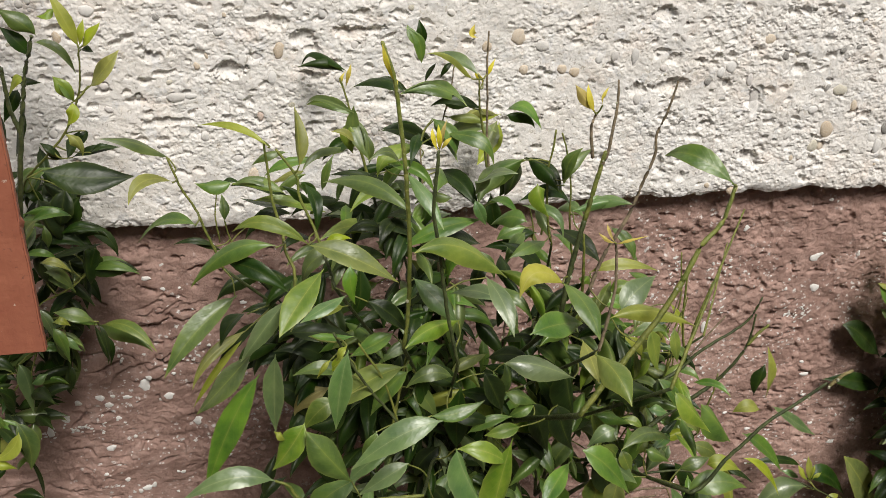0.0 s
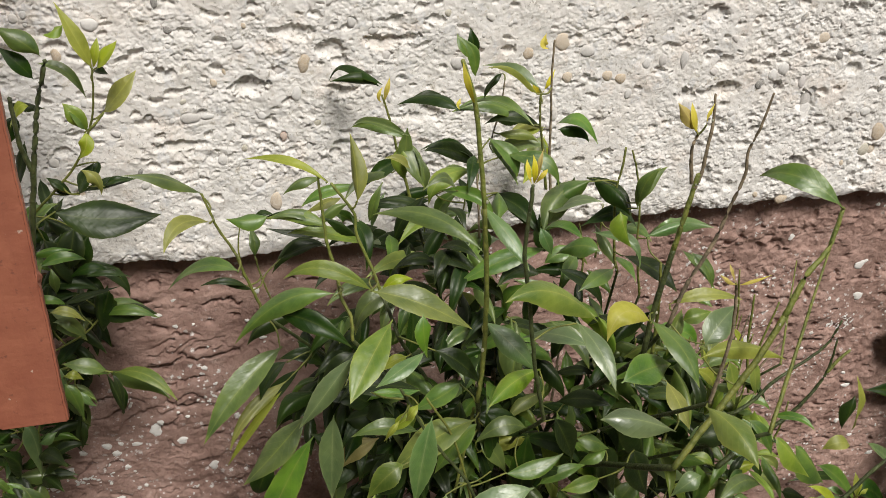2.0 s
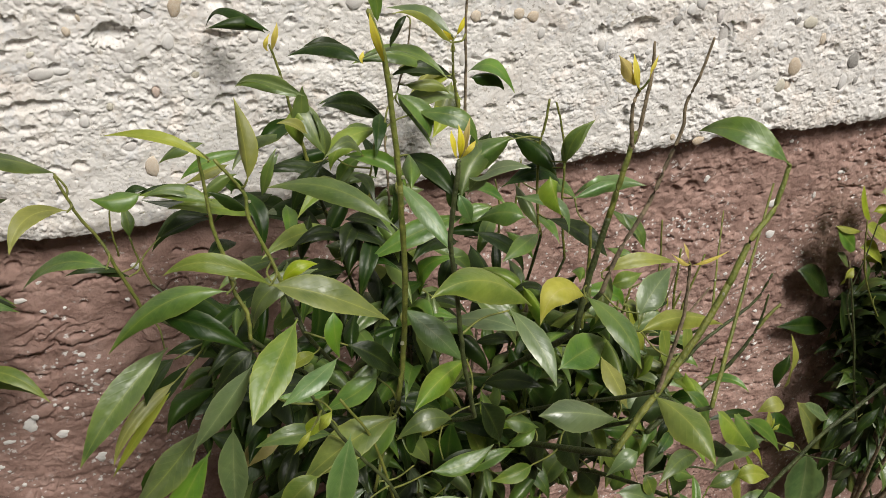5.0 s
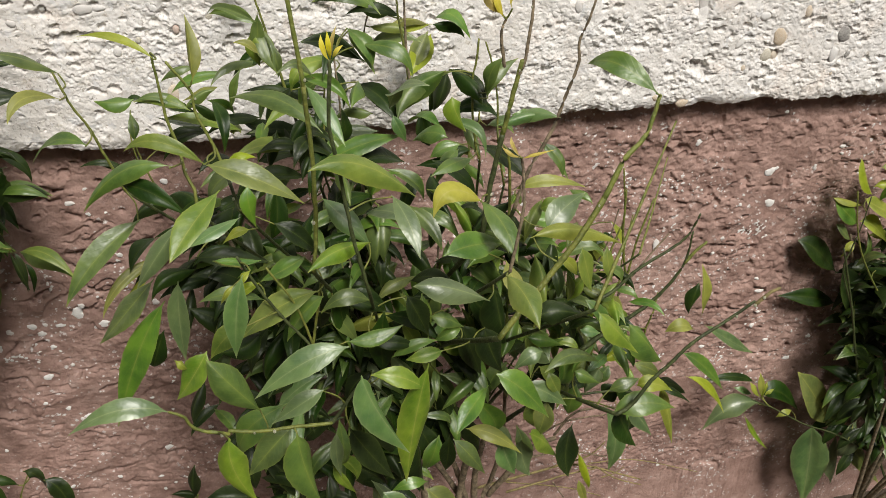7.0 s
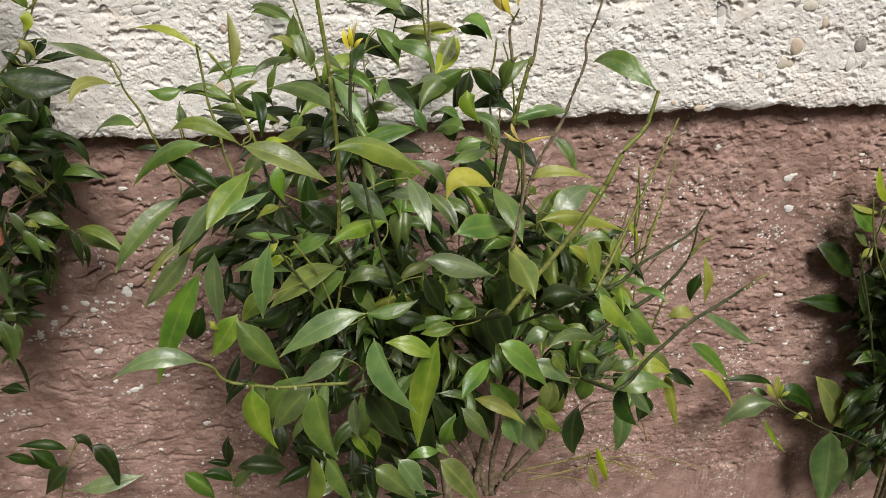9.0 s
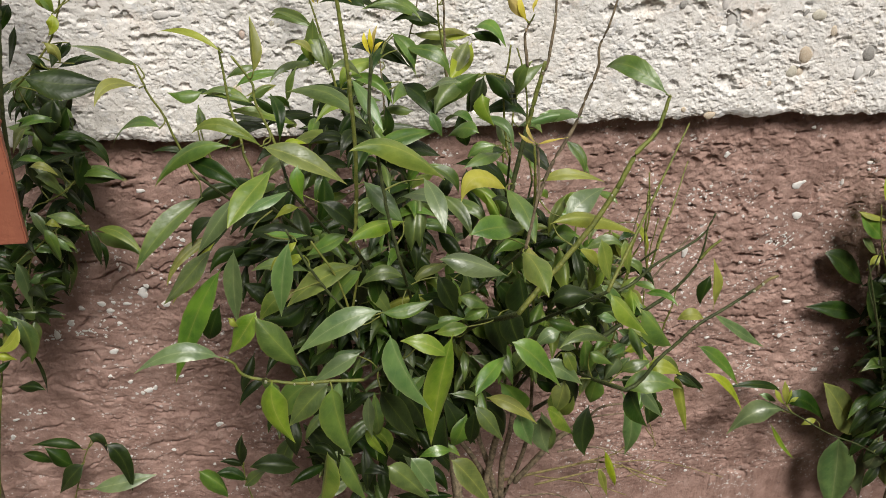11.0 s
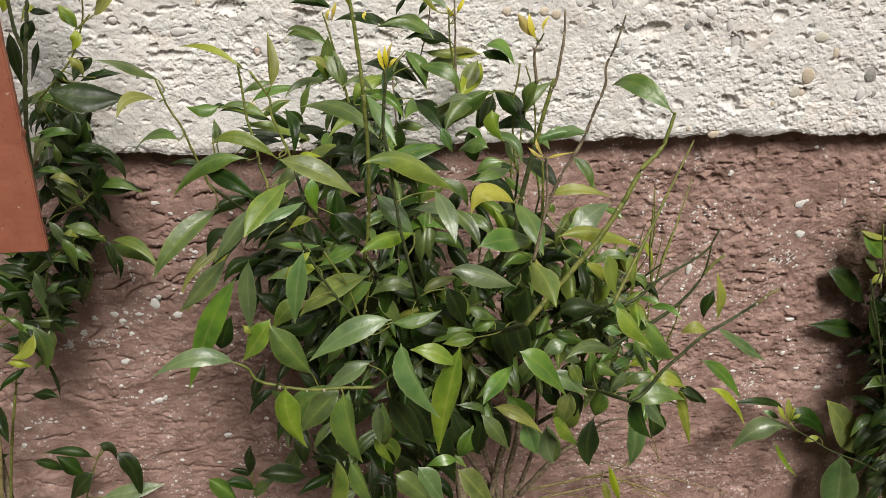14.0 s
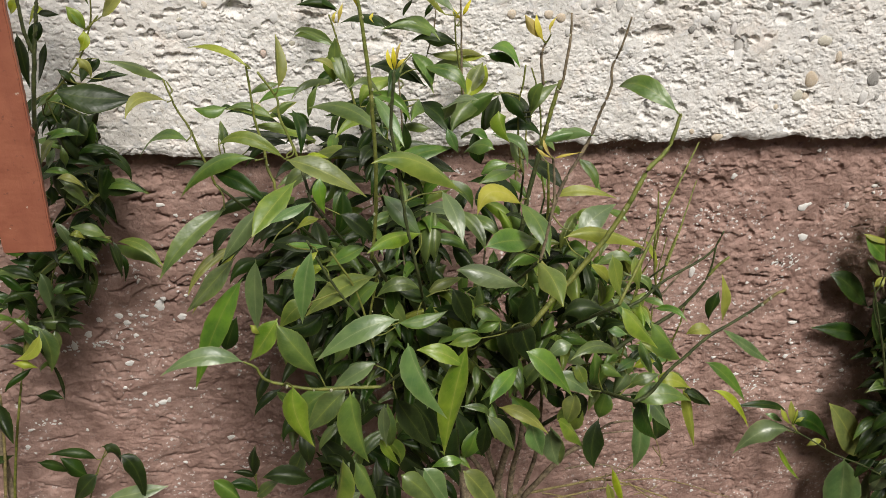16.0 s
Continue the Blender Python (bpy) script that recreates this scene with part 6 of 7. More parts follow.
main.leaf("M", (0.522, 0.920, 0.929), (0.566, 0.920, 0.874), 0.012, 0.1)
main.leaf("G", (0.516, 0.950, 0.887), (0.484, 0.950, 0.866), 0.023, 0.1)
main.leaf("D", (0.532, 0.950, 0.863), (0.562, 0.950, 0.844), 0.023, 0.1)
main.leaf("M", (0.429, 0.920, 1.026), (0.480, 0.920, 0.973), 0.034, 0.1)
main.leaf("P", (0.533, 0.980, 0.977), (0.583, 0.980, 0.918), 0.038, 0.1)
main.leaf("G", (0.495, 0.950, 0.960), (0.466, 0.950, 0.936), 0.025, 0.1)
main.leaf("M", (0.487, 0.900, 0.837), (0.510, 0.900, 0.782), 0.021, 0.1)
main.leaf("M", (0.519, 0.920, 0.818), (0.564, 0.920, 0.782), 0.026, 0.1)
main.leaf("D", (0.581, 0.920, 0.727), (0.606, 0.920, 0.748), 0.031, 0.1)
main.leaf("M", (0.213, 1.000, 1.354), (0.192, 1.000, 1.397), 0.016, 0.1)
main.leaf("D", (0.220, 0.950, 1.367), (0.208, 0.950, 1.345), 0.006, 0.1)
main.leaf("M", (0.086, 0.950, 1.217), (0.102, 0.950, 1.263), 0.011, 0.1)
main.leaf("D", (0.177, 1.020, 1.188), (0.100, 1.020, 1.208), 0.017, 0.1)
main.leaf("M", (0.162, 0.970, 1.205), (0.193, 0.970, 1.237), 0.015, 0.1)
main.leaf("D", (0.076, 0.970, 1.192), (0.039, 0.970, 1.218), 0.013, 0.1)
main.leaf("D", (-0.004, 1.050, 1.132), (0.052, 1.050, 1.143), 0.019, 0.1)
main.leaf("D", (-0.037, 1.000, 1.122), (-0.089, 1.000, 1.136), 0.009, 0.1)
main.leaf("D", (0.047, 1.000, 1.192), (-0.022, 1.000, 1.208), 0.017, 0.1)
main.leaf("M", (0.033, 0.980, 1.207), (0.070, 0.980, 1.227), 0.013, 0.1)
main.leaf("D", (-0.026, 1.000, 0.571), (-0.065, 1.000, 0.582), 0.013, 0.1)
main.leaf("D", (-0.024, 1.000, 0.535), (-0.078, 1.000, 0.554), 0.023, 0.1)
main.leaf("M", (-0.030, 1.000, 0.523), (0.015, 1.000, 0.556), 0.021, 0.1)
main.leaf("G", (0.480, 0.880, 0.847), (0.413, 0.880, 0.876), 0.028, 0.1)
main.leaf("P", (0.447, 0.860, 0.861), (0.475, 0.860, 0.818), 0.022, 0.1)
main.leaf("M", (0.484, 0.870, 0.879), (0.483, 0.870, 0.816), 0.027, 0.1)
main.leaf("M", (0.502, 0.880, 0.851), (0.541, 0.880, 0.810), 0.031, 0.1)
main.leaf("D", (0.614, 0.930, 0.718), (0.633, 0.930, 0.645), 0.037, 0.1)
main.leaf("L", (0.533, 0.970, 0.980), (0.547, 0.970, 0.915), 0.010, 0.1)
main.leaf("L", (0.545, 0.960, 0.985), (0.572, 0.960, 0.930), 0.014, 0.1)
main.leaf("L", (0.591, 1.000, 0.989), (0.616, 1.000, 0.929), 0.012, 0.1)
main.leaf("D", (0.498, 0.930, 0.993), (0.503, 0.930, 0.900), 0.013, 0.1)
main.leaf("M", (0.442, 0.900, 0.936), (0.478, 0.900, 0.919), 0.025, 0.1)
main.leaf("G", (0.482, 0.900, 0.934), (0.463, 0.900, 0.898), 0.022, 0.1)
main.leaf("M", (0.474, 0.900, 0.880), (0.433, 0.900, 0.897), 0.025, 0.1)
main.leaf("M", (0.438, 0.920, 0.948), (0.465, 0.920, 0.897), 0.028, 0.1)
main.leaf("G", (0.395, 0.900, 0.895), (0.430, 0.900, 0.842), 0.025, 0.1)
main.leaf("M", (0.479, 1.000, 0.948), (0.512, 1.000, 0.967), 0.024, 0.1)
main.leaf("P", (0.521, 0.930, 0.856), (0.561, 0.930, 0.830), 0.023, 0.1)
main.leaf("M", (0.553, 0.920, 0.848), (0.596, 0.920, 0.815), 0.021, 0.1)
main.leaf("L", (0.561, 0.900, 0.821), (0.596, 0.900, 0.829), 0.017, 0.1)
main.leaf("D", (0.440, 0.960, 0.742), (0.482, 0.960, 0.704), 0.031, 0.1)
main.leaf("M", (0.571, 0.900, 0.810), (0.553, 0.900, 0.779), 0.021, 0.1)
main.leaf("D", (0.530, 0.970, 0.727), (0.581, 0.970, 0.711), 0.032, 0.1)
main.leaf("M", (0.531, 0.900, 0.804), (0.568, 0.900, 0.818), 0.023, 0.1)
main.leaf("D", (0.651, 0.900, 0.770), (0.703, 0.900, 0.735), 0.023, 0.1)
main.leaf("M", (0.359, 0.920, 0.991), (0.391, 0.920, 0.951), 0.021, 0.1)
main.leaf("G", (0.363, 0.900, 0.927), (0.408, 0.900, 0.938), 0.024, 0.1)
main.leaf("L", (0.650, 1.120, 0.409), (0.684, 1.120, 0.307), 0.018, 0.1)
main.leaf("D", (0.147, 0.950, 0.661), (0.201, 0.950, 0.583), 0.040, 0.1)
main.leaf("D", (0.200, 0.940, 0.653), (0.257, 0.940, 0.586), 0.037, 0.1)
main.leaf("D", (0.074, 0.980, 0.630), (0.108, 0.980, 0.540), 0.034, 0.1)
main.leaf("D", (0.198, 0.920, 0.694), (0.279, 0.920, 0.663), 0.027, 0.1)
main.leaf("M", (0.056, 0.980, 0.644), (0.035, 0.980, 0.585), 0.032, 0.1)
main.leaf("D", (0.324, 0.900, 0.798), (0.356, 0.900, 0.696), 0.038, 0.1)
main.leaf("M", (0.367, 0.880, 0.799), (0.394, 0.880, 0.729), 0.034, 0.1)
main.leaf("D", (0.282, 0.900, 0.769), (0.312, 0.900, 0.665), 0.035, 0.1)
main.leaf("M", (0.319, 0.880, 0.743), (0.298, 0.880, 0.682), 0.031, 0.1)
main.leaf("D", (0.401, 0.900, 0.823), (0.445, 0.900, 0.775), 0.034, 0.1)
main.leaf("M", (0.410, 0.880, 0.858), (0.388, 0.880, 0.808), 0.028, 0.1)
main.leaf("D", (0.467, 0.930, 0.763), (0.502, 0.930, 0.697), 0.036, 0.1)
main.leaf("M", (0.534, 0.920, 0.765), (0.526, 0.920, 0.709), 0.031, 0.1)
main.leaf("P", (0.519, 0.870, 0.856), (0.501, 0.870, 0.825), 0.022, 0.1)
main.leaf("D", (0.585, 0.900, 0.776), (0.627, 0.900, 0.716), 0.027, 0.1)
main.leaf("G", (0.535, 0.860, 0.842), (0.519, 0.860, 0.802), 0.024, 0.1)
main.leaf("M", (0.589, 0.900, 0.871), (0.565, 0.900, 0.842), 0.022, 0.1)
main.leaf("D", (0.230, 0.900, 0.857), (0.196, 0.900, 0.808), 0.028, 0.1)
main.leaf("L", (0.463, 0.880, 1.019), (0.494, 0.880, 0.986), 0.017, 0.1)
main.leaf("P", (0.503, 0.870, 0.995), (0.482, 0.870, 0.955), 0.022, 0.1)
main.leaf("L", (0.545, 0.900, 0.936), (0.578, 0.900, 0.899), 0.015, 0.1)
main.leaf("P", (0.555, 0.890, 0.959), (0.533, 0.890, 0.920), 0.020, 0.1)

left = Plant("left")
left.stem("O", 3.0, 2.2, (-0.242, 0.900, 1.102), (-0.238, 0.900, 1.178), (-0.234, 0.900, 1.229), (-0.226, 0.900, 1.277), (-0.217, 0.900, 1.323), (-0.210, 0.900, 1.355), (-0.204, 0.900, 1.380), (-0.192, 0.900, 1.416))
left.stem("O", 2.4, 1.8, (-0.219, 0.900, 1.320), (-0.224, 0.900, 1.342), (-0.225, 0.900, 1.368), (-0.225, 0.900, 1.386))
left.stem("G", 1.5, .9, (-0.259, 1.050, 1.213), (-0.228, 1.040, 1.245), (-0.201, 1.030, 1.278), (-0.181, 1.020, 1.320), (-0.174, 1.010, 1.346), (-0.169, 1.000, 1.380))
left.stem("G", 1.5, 1.0, (-0.179, 1.000, 1.322), (-0.172, 1.000, 1.329), (-0.165, 1.000, 1.337))
left.stem("G", 1.4, .9, (-0.288, 1.050, 0.967), (-0.266, 1.050, 0.988), (-0.238, 1.050, 1.008), (-0.207, 1.050, 1.004))
left.stem("G", 1.4, .9, (-0.258, 1.060, 1.040), (-0.231, 1.060, 1.055), (-0.210, 1.060, 1.076))
left.blade("D", (-0.217, 0.940, 1.263), (-0.173, 0.934, 1.254), (-0.120, 0.940, 1.251), 0.042)
left.blade("L", (-0.169, 1.033, 1.327), (-0.151, 1.027, 1.348), (-0.132, 1.033, 1.369), 0.026)
left.blade("P", (-0.182, 1.000, 1.319), (-0.191, 0.994, 1.338), (-0.201, 1.000, 1.349), 0.018)
left.blade("L", (-0.185, 1.000, 1.319), (-0.185, 0.994, 1.307), (-0.195, 1.000, 1.291), 0.016)
left.blade("L", (-0.187, 0.944, 1.301), (-0.174, 0.938, 1.295), (-0.172, 0.944, 1.274), 0.014)
left.blade("D", (-0.204, 1.020, 1.244), (-0.196, 1.014, 1.264), (-0.184, 1.020, 1.279), 0.020)
left.blade("L", (-0.169, 1.000, 1.381), (-0.178, 0.994, 1.411), (-0.193, 1.000, 1.445), 0.017)
left.blade("L", (-0.168, 1.000, 1.381), (-0.164, 0.994, 1.397), (-0.160, 1.000, 1.411), 0.011)
left.blade("L", (-0.165, 1.000, 1.381), (-0.153, 0.994, 1.395), (-0.143, 1.000, 1.407), 0.018)
left.blade("D", (-0.171, 1.020, 1.373), (-0.163, 1.014, 1.374), (-0.157, 1.020, 1.369), 0.010)
left.blade("M", (-0.225, 1.050, 1.375), (-0.200, 1.044, 1.367), (-0.185, 1.050, 1.337), 0.014)
left.blade("M", (-0.221, 1.050, 1.382), (-0.236, 1.044, 1.400), (-0.258, 1.050, 1.413), 0.023)
left.blade("D", (-0.233, 1.060, 1.357), (-0.244, 1.054, 1.376), (-0.261, 1.060, 1.391), 0.019)
left.blade("L", (-0.238, 1.040, 1.335), (-0.247, 1.034, 1.337), (-0.260, 1.040, 1.314), 0.016)
left.blade("P", (-0.191, 1.020, 1.419), (-0.199, 1.014, 1.415), (-0.211, 1.020, 1.410), 0.013)
left.blade("P", (-0.213, 1.104, 0.967), (-0.172, 1.072, 0.979), (-0.138, 1.051, 0.948), 0.020)
left.blade("G", (-0.243, 1.020, 1.005), (-0.235, 1.014, 0.994), (-0.225, 1.020, 0.979), 0.010)
left.blade("G", (-0.301, 1.040, 0.922), (-0.289, 1.034, 0.933), (-0.278, 1.040, 0.936), 0.015)
left.blade("M", (-0.331, 1.040, 0.863), (-0.319, 1.034, 0.827), (-0.326, 1.040, 0.777), 0.029)
left.blade("L", (-0.317, 1.000, 0.875), (-0.329, 0.994, 0.852), (-0.357, 1.000, 0.833), 0.025)
left.blade("L", (-0.365, 1.000, 0.826), (-0.344, 0.994, 0.829), (-0.329, 1.000, 0.815), 0.013)
left.blade("D", (-0.337, 1.080, 0.767), (-0.327, 1.074, 0.735), (-0.330, 1.080, 0.686), 0.011)
left.blade("L", (-0.268, 1.050, 1.349), (-0.275, 1.044, 1.339), (-0.282, 1.050, 1.326), 0.015)
left.blade("D", (-0.270, 1.100, 1.323), (-0.252, 1.094, 1.321), (-0.235, 1.100, 1.314), 0.014)
left.blade("M", (-0.184, 1.000, 1.321), (-0.188, 0.994, 1.335), (-0.198, 1.000, 1.345), 0.015)
left.blade("D", (-0.184, 1.050, 1.269), (-0.189, 1.044, 1.260), (-0.206, 1.050, 1.243), 0.014)
left.blade("D", (-0.235, 1.050, 1.251), (-0.223, 1.044, 1.242), (-0.213, 1.050, 1.234), 0.010)
left.blade("D", (-0.206, 1.050, 1.235), (-0.177, 1.044, 1.246), (-0.148, 1.050, 1.246), 0.014)
left.blade("D", (-0.263, 1.110, 1.276), (-0.271, 1.104, 1.250), (-0.283, 1.110, 1.217), 0.019)
left.blade("D", (-0.298, 1.110, 1.288), (-0.295, 1.104, 1.251), (-0.295, 1.110, 1.209), 0.018)
left.blade("M", (-0.249, 1.060, 1.221), (-0.260, 1.054, 1.215), (-0.277, 1.060, 1.198), 0.015)
left.blade("D", (-0.275, 1.080, 1.182), (-0.260, 1.074, 1.177), (-0.253, 1.080, 1.158), 0.015)
left.blade("M", (-0.271, 1.050, 1.164), (-0.245, 1.044, 1.174), (-0.224, 1.050, 1.168), 0.012)
left.blade("P", (-0.255, 1.040, 1.160), (-0.267, 1.034, 1.151), (-0.280, 1.040, 1.123), 0.022)
left.blade("G", (-0.265, 1.070, 1.139), (-0.273, 1.064, 1.122), (-0.285, 1.070, 1.102), 0.015)
left.blade("D", (-0.243, 1.100, 1.167), (-0.249, 1.094, 1.139), (-0.262, 1.100, 1.105), 0.027)
left.blade("D", (-0.228, 1.100, 1.166), (-0.232, 1.094, 1.143), (-0.243, 1.100, 1.117), 0.016)
left.blade("D", (-0.243, 1.090, 1.110), (-0.216, 1.084, 1.127), (-0.185, 1.090, 1.119), 0.018)
left.blade("D", (-0.257, 1.110, 1.096), (-0.235, 1.104, 1.124), (-0.215, 1.110, 1.125), 0.015)
left.blade("M", (-0.278, 1.040, 1.113), (-0.256, 1.034, 1.118), (-0.239, 1.040, 1.105), 0.011)
left.blade("G", (-0.266, 1.050, 1.098), (-0.247, 1.044, 1.091), (-0.234, 1.050, 1.058), 0.012)
left.blade("D", (-0.288, 1.090, 1.072), (-0.287, 1.084, 1.056), (-0.295, 1.090, 1.039), 0.017)
left.blade("D", (-0.228, 1.110, 1.088), (-0.221, 1.104, 1.072), (-0.222, 1.110, 1.046), 0.019)
left.blade("D", (-0.267, 1.100, 1.071), (-0.247, 1.094, 1.080), (-0.225, 1.100, 1.074), 0.015)
left.blade("D", (-0.267, 1.120, 1.044), (-0.270, 1.114, 1.031), (-0.273, 1.120, 1.012), 0.017)
left.blade("M", (-0.223, 1.100, 1.054), (-0.190, 1.094, 1.071), (-0.153, 1.100, 1.048), 0.019)
left.blade("G", (-0.275, 1.030, 1.042), (-0.261, 1.024, 1.022), (-0.258, 1.030, 0.983), 0.015)
left.blade("M", (-0.259, 1.090, 0.996), (-0.236, 1.084, 0.990), (-0.216, 1.090, 0.975), 0.022)
left.blade("D", (-0.262, 1.100, 0.951), (-0.281, 1.094, 0.928), (-0.314, 1.100, 0.902), 0.026)
left.blade("D", (-0.297, 1.100, 0.967), (-0.293, 1.094, 0.943), (-0.294, 1.100, 0.913), 0.017)
left.blade("G", (-0.312, 1.040, 0.956), (-0.303, 1.034, 0.930), (-0.306, 1.040, 0.870), 0.022)
left.blade("M", (-0.267, 1.120, 0.932), (-0.257, 1.114, 0.900), (-0.277, 1.120, 0.844), 0.012)
left.blade("D", (-0.218, 1.130, 0.934), (-0.210, 1.124, 0.917), (-0.217, 1.130, 0.881), 0.010)
left.blade("D", (-0.372, 1.100, 0.947), (-0.347, 1.094, 0.945), (-0.320, 1.100, 0.938), 0.014)
left.blade("D", (-0.352, 1.090, 0.845), (-0.339, 1.084, 0.819), (-0.336, 1.090, 0.780), 0.025)
left.blade("M", (-0.373, 1.060, 0.868), (-0.357, 1.054, 0.858), (-0.348, 1.060, 0.829), 0.011)
left.blade("L", (-0.345, 1.060, 0.837), (-0.352, 1.054, 0.819), (-0.370, 1.060, 0.777), 0.018)
left.blade("D", (-0.271, 1.130, 1.298), (-0.279, 1.124, 1.284), (-0.295, 1.130, 1.255), 0.019)
left.blade("D", (-0.263, 1.130, 1.187), (-0.274, 1.124, 1.171), (-0.296, 1.130, 1.150), 0.019)
left.blade("D", (-0.181, 1.040, 1.244), (-0.168, 1.034, 1.253), (-0.151, 1.040, 1.250), 0.010)
left.blade("D", (-0.214, 1.040, 1.240), (-0.224, 1.034, 1.253), (-0.236, 1.040, 1.259), 0.011)
left.blade("M", (-0.252, 1.000, 1.176), (-0.227, 0.994, 1.187), (-0.205, 1.000, 1.180), 0.015)
left.blade("D", (-0.237, 1.060, 1.128), (-0.211, 1.054, 1.142), (-0.189, 1.060, 1.127), 0.016)
left.blade("D", (-0.205, 0.974, 1.173), (-0.182, 0.968, 1.178), (-0.159, 0.974, 1.167), 0.007)
left.blade("D", (-0.246, 1.040, 1.106), (-0.219, 1.034, 1.118), (-0.180, 1.040, 1.123), 0.010)
left.blade("M", (-0.212, 1.067, 1.071), (-0.180, 1.052, 1.086), (-0.145, 1.050, 1.070), 0.017)
left.blade("L", (-0.251, 1.000, 1.120), (-0.233, 0.994, 1.124), (-0.217, 1.000, 1.106), 0.012)
left.blade("M", (-0.254, 1.020, 1.097), (-0.235, 1.014, 1.096), (-0.222, 1.020, 1.069), 0.016)
left.blade("M", (-0.213, 1.050, 1.006), (-0.232, 1.044, 1.020), (-0.260, 1.050, 1.023), 0.022)
left.blade("D", (-0.213, 1.080, 0.982), (-0.206, 1.074, 0.959), (-0.209, 1.080, 0.916), 0.010)
left.blade("L", (-0.255, 1.020, 1.025), (-0.243, 1.014, 1.030), (-0.234, 1.020, 1.018), 0.011)
left.blade("M", (-0.251, 1.000, 1.029), (-0.242, 0.994, 1.012), (-0.238, 1.000, 0.974), 0.016)
left.blade("D", (-0.253, 1.060, 0.932), (-0.252, 1.054, 0.915), (-0.261, 1.060, 0.888), 0.009)
left.blade("D", (-0.216, 1.080, 1.063), (-0.207, 1.074, 1.086), (-0.200, 1.080, 1.105), 0.020)
left.blade("D", (-0.257, 1.080, 1.147), (-0.254, 1.074, 1.167), (-0.266, 1.080, 1.175), 0.016)
left.blade("D", (-0.240, 1.080, 1.127), (-0.230, 1.074, 1.159), (-0.228, 1.080, 1.182), 0.023)
left.blade("M", (-0.251, 1.050, 1.115), (-0.249, 1.044, 1.134), (-0.251, 1.050, 1.149), 0.012)
left.stem("G", 1.8, 1.0, (-0.295, 1.080, 0.988), (-0.253, 1.080, 0.999), (-0.216, 1.080, 0.986))
left.stem("G", 1.6, 1.0, (-0.396, 1.080, 0.834), (-0.348, 1.080, 0.873), (-0.320, 1.080, 0.911))
left.stem("V", 2.04, 1.6, (-0.388, 1.060, 0.723), (-0.370, 1.060, 0.788), (-0.356, 1.060, 0.850))
left.stem("G", 2.4, 2.04, (-0.442, 1.060, 0.485), (-0.416, 1.060, 0.609), (-0.388, 1.060, 0.723))
left.stem("S", 3.0, 2.0, (-0.465, 1.080, 0.468), (-0.442, 1.080, 0.594), (-0.426, 1.080, 0.711))
left.leaf("M", (-0.275, 1.080, 1.179), (-0.236, 1.080, 1.212), 0.022, 0.1)
left.leaf("M", (-0.267, 1.070, 1.143), (-0.220, 1.070, 1.147), 0.011, 0.1)
left.leaf("M", (-0.266, 1.070, 1.091), (-0.231, 1.070, 1.067), 0.016, 0.1)
left.leaf("M", (-0.268, 1.070, 1.068), (-0.232, 1.070, 1.039), 0.016, 0.1)
left.leaf("M", (-0.227, 1.140, 0.948), (-0.284, 1.140, 0.973), 0.021, 0.1)
left.leaf("M", (-0.230, 1.165, 0.932), (-0.150, 1.099, 0.918), 0.023, 0.1)
left.leaf("D", (-0.219, 1.080, 0.983), (-0.206, 1.080, 0.919), 0.009, 0.1)
left.leaf("M", (-0.266, 1.060, 0.993), (-0.252, 1.060, 0.939), 0.013, 0.1)
left.leaf("M", (-0.260, 1.060, 0.988), (-0.232, 1.060, 0.953), 0.010, 0.1)
left.leaf("D", (-0.255, 1.080, 0.939), (-0.260, 1.080, 0.879), 0.009, 0.1)
left.leaf("D", (-0.254, 1.060, 1.180), (-0.233, 1.060, 1.119), 0.029, 0.1)
left.leaf("D", (-0.217, 1.070, 1.186), (-0.230, 1.070, 1.144), 0.029, 0.1)
left.leaf("D", (-0.256, 1.060, 1.129), (-0.261, 1.060, 1.061), 0.029, 0.1)
left.leaf("D", (-0.209, 1.060, 1.109), (-0.210, 1.060, 1.055), 0.027, 0.1)
left.leaf("M", (-0.367, 1.080, 0.968), (-0.322, 1.080, 0.994), 0.023, 0.1)
left.leaf("D", (-0.229, 1.060, 1.108), (-0.301, 1.060, 1.084), 0.029, 0.1)
left.leaf("D", (-0.211, 1.060, 1.072), (-0.148, 1.060, 1.070), 0.024, 0.1)
left.leaf("M", (-0.311, 1.060, 1.031), (-0.297, 1.060, 0.975), 0.016, 0.1)
left.leaf("D", (-0.264, 1.060, 1.122), (-0.206, 1.060, 1.107), 0.021, 0.1)
left.leaf("D", (-0.257, 1.100, 0.939), (-0.268, 1.100, 0.855), 0.012, 0.1)
left.leaf("D", (-0.211, 1.080, 1.171), (-0.229, 1.080, 1.130), 0.035, 0.1)
left.leaf("D", (-0.221, 1.060, 1.191), (-0.234, 1.060, 1.140), 0.031, 0.1)
left.leaf("D", (-0.197, 1.060, 1.108), (-0.210, 1.060, 1.070), 0.018, 0.1)
left.leaf("D", (-0.237, 1.080, 1.082), (-0.195, 1.080, 1.071), 0.021, 0.1)
left.leaf("D", (-0.333, 1.060, 0.929), (-0.372, 1.060, 0.871), 0.022, 0.1)

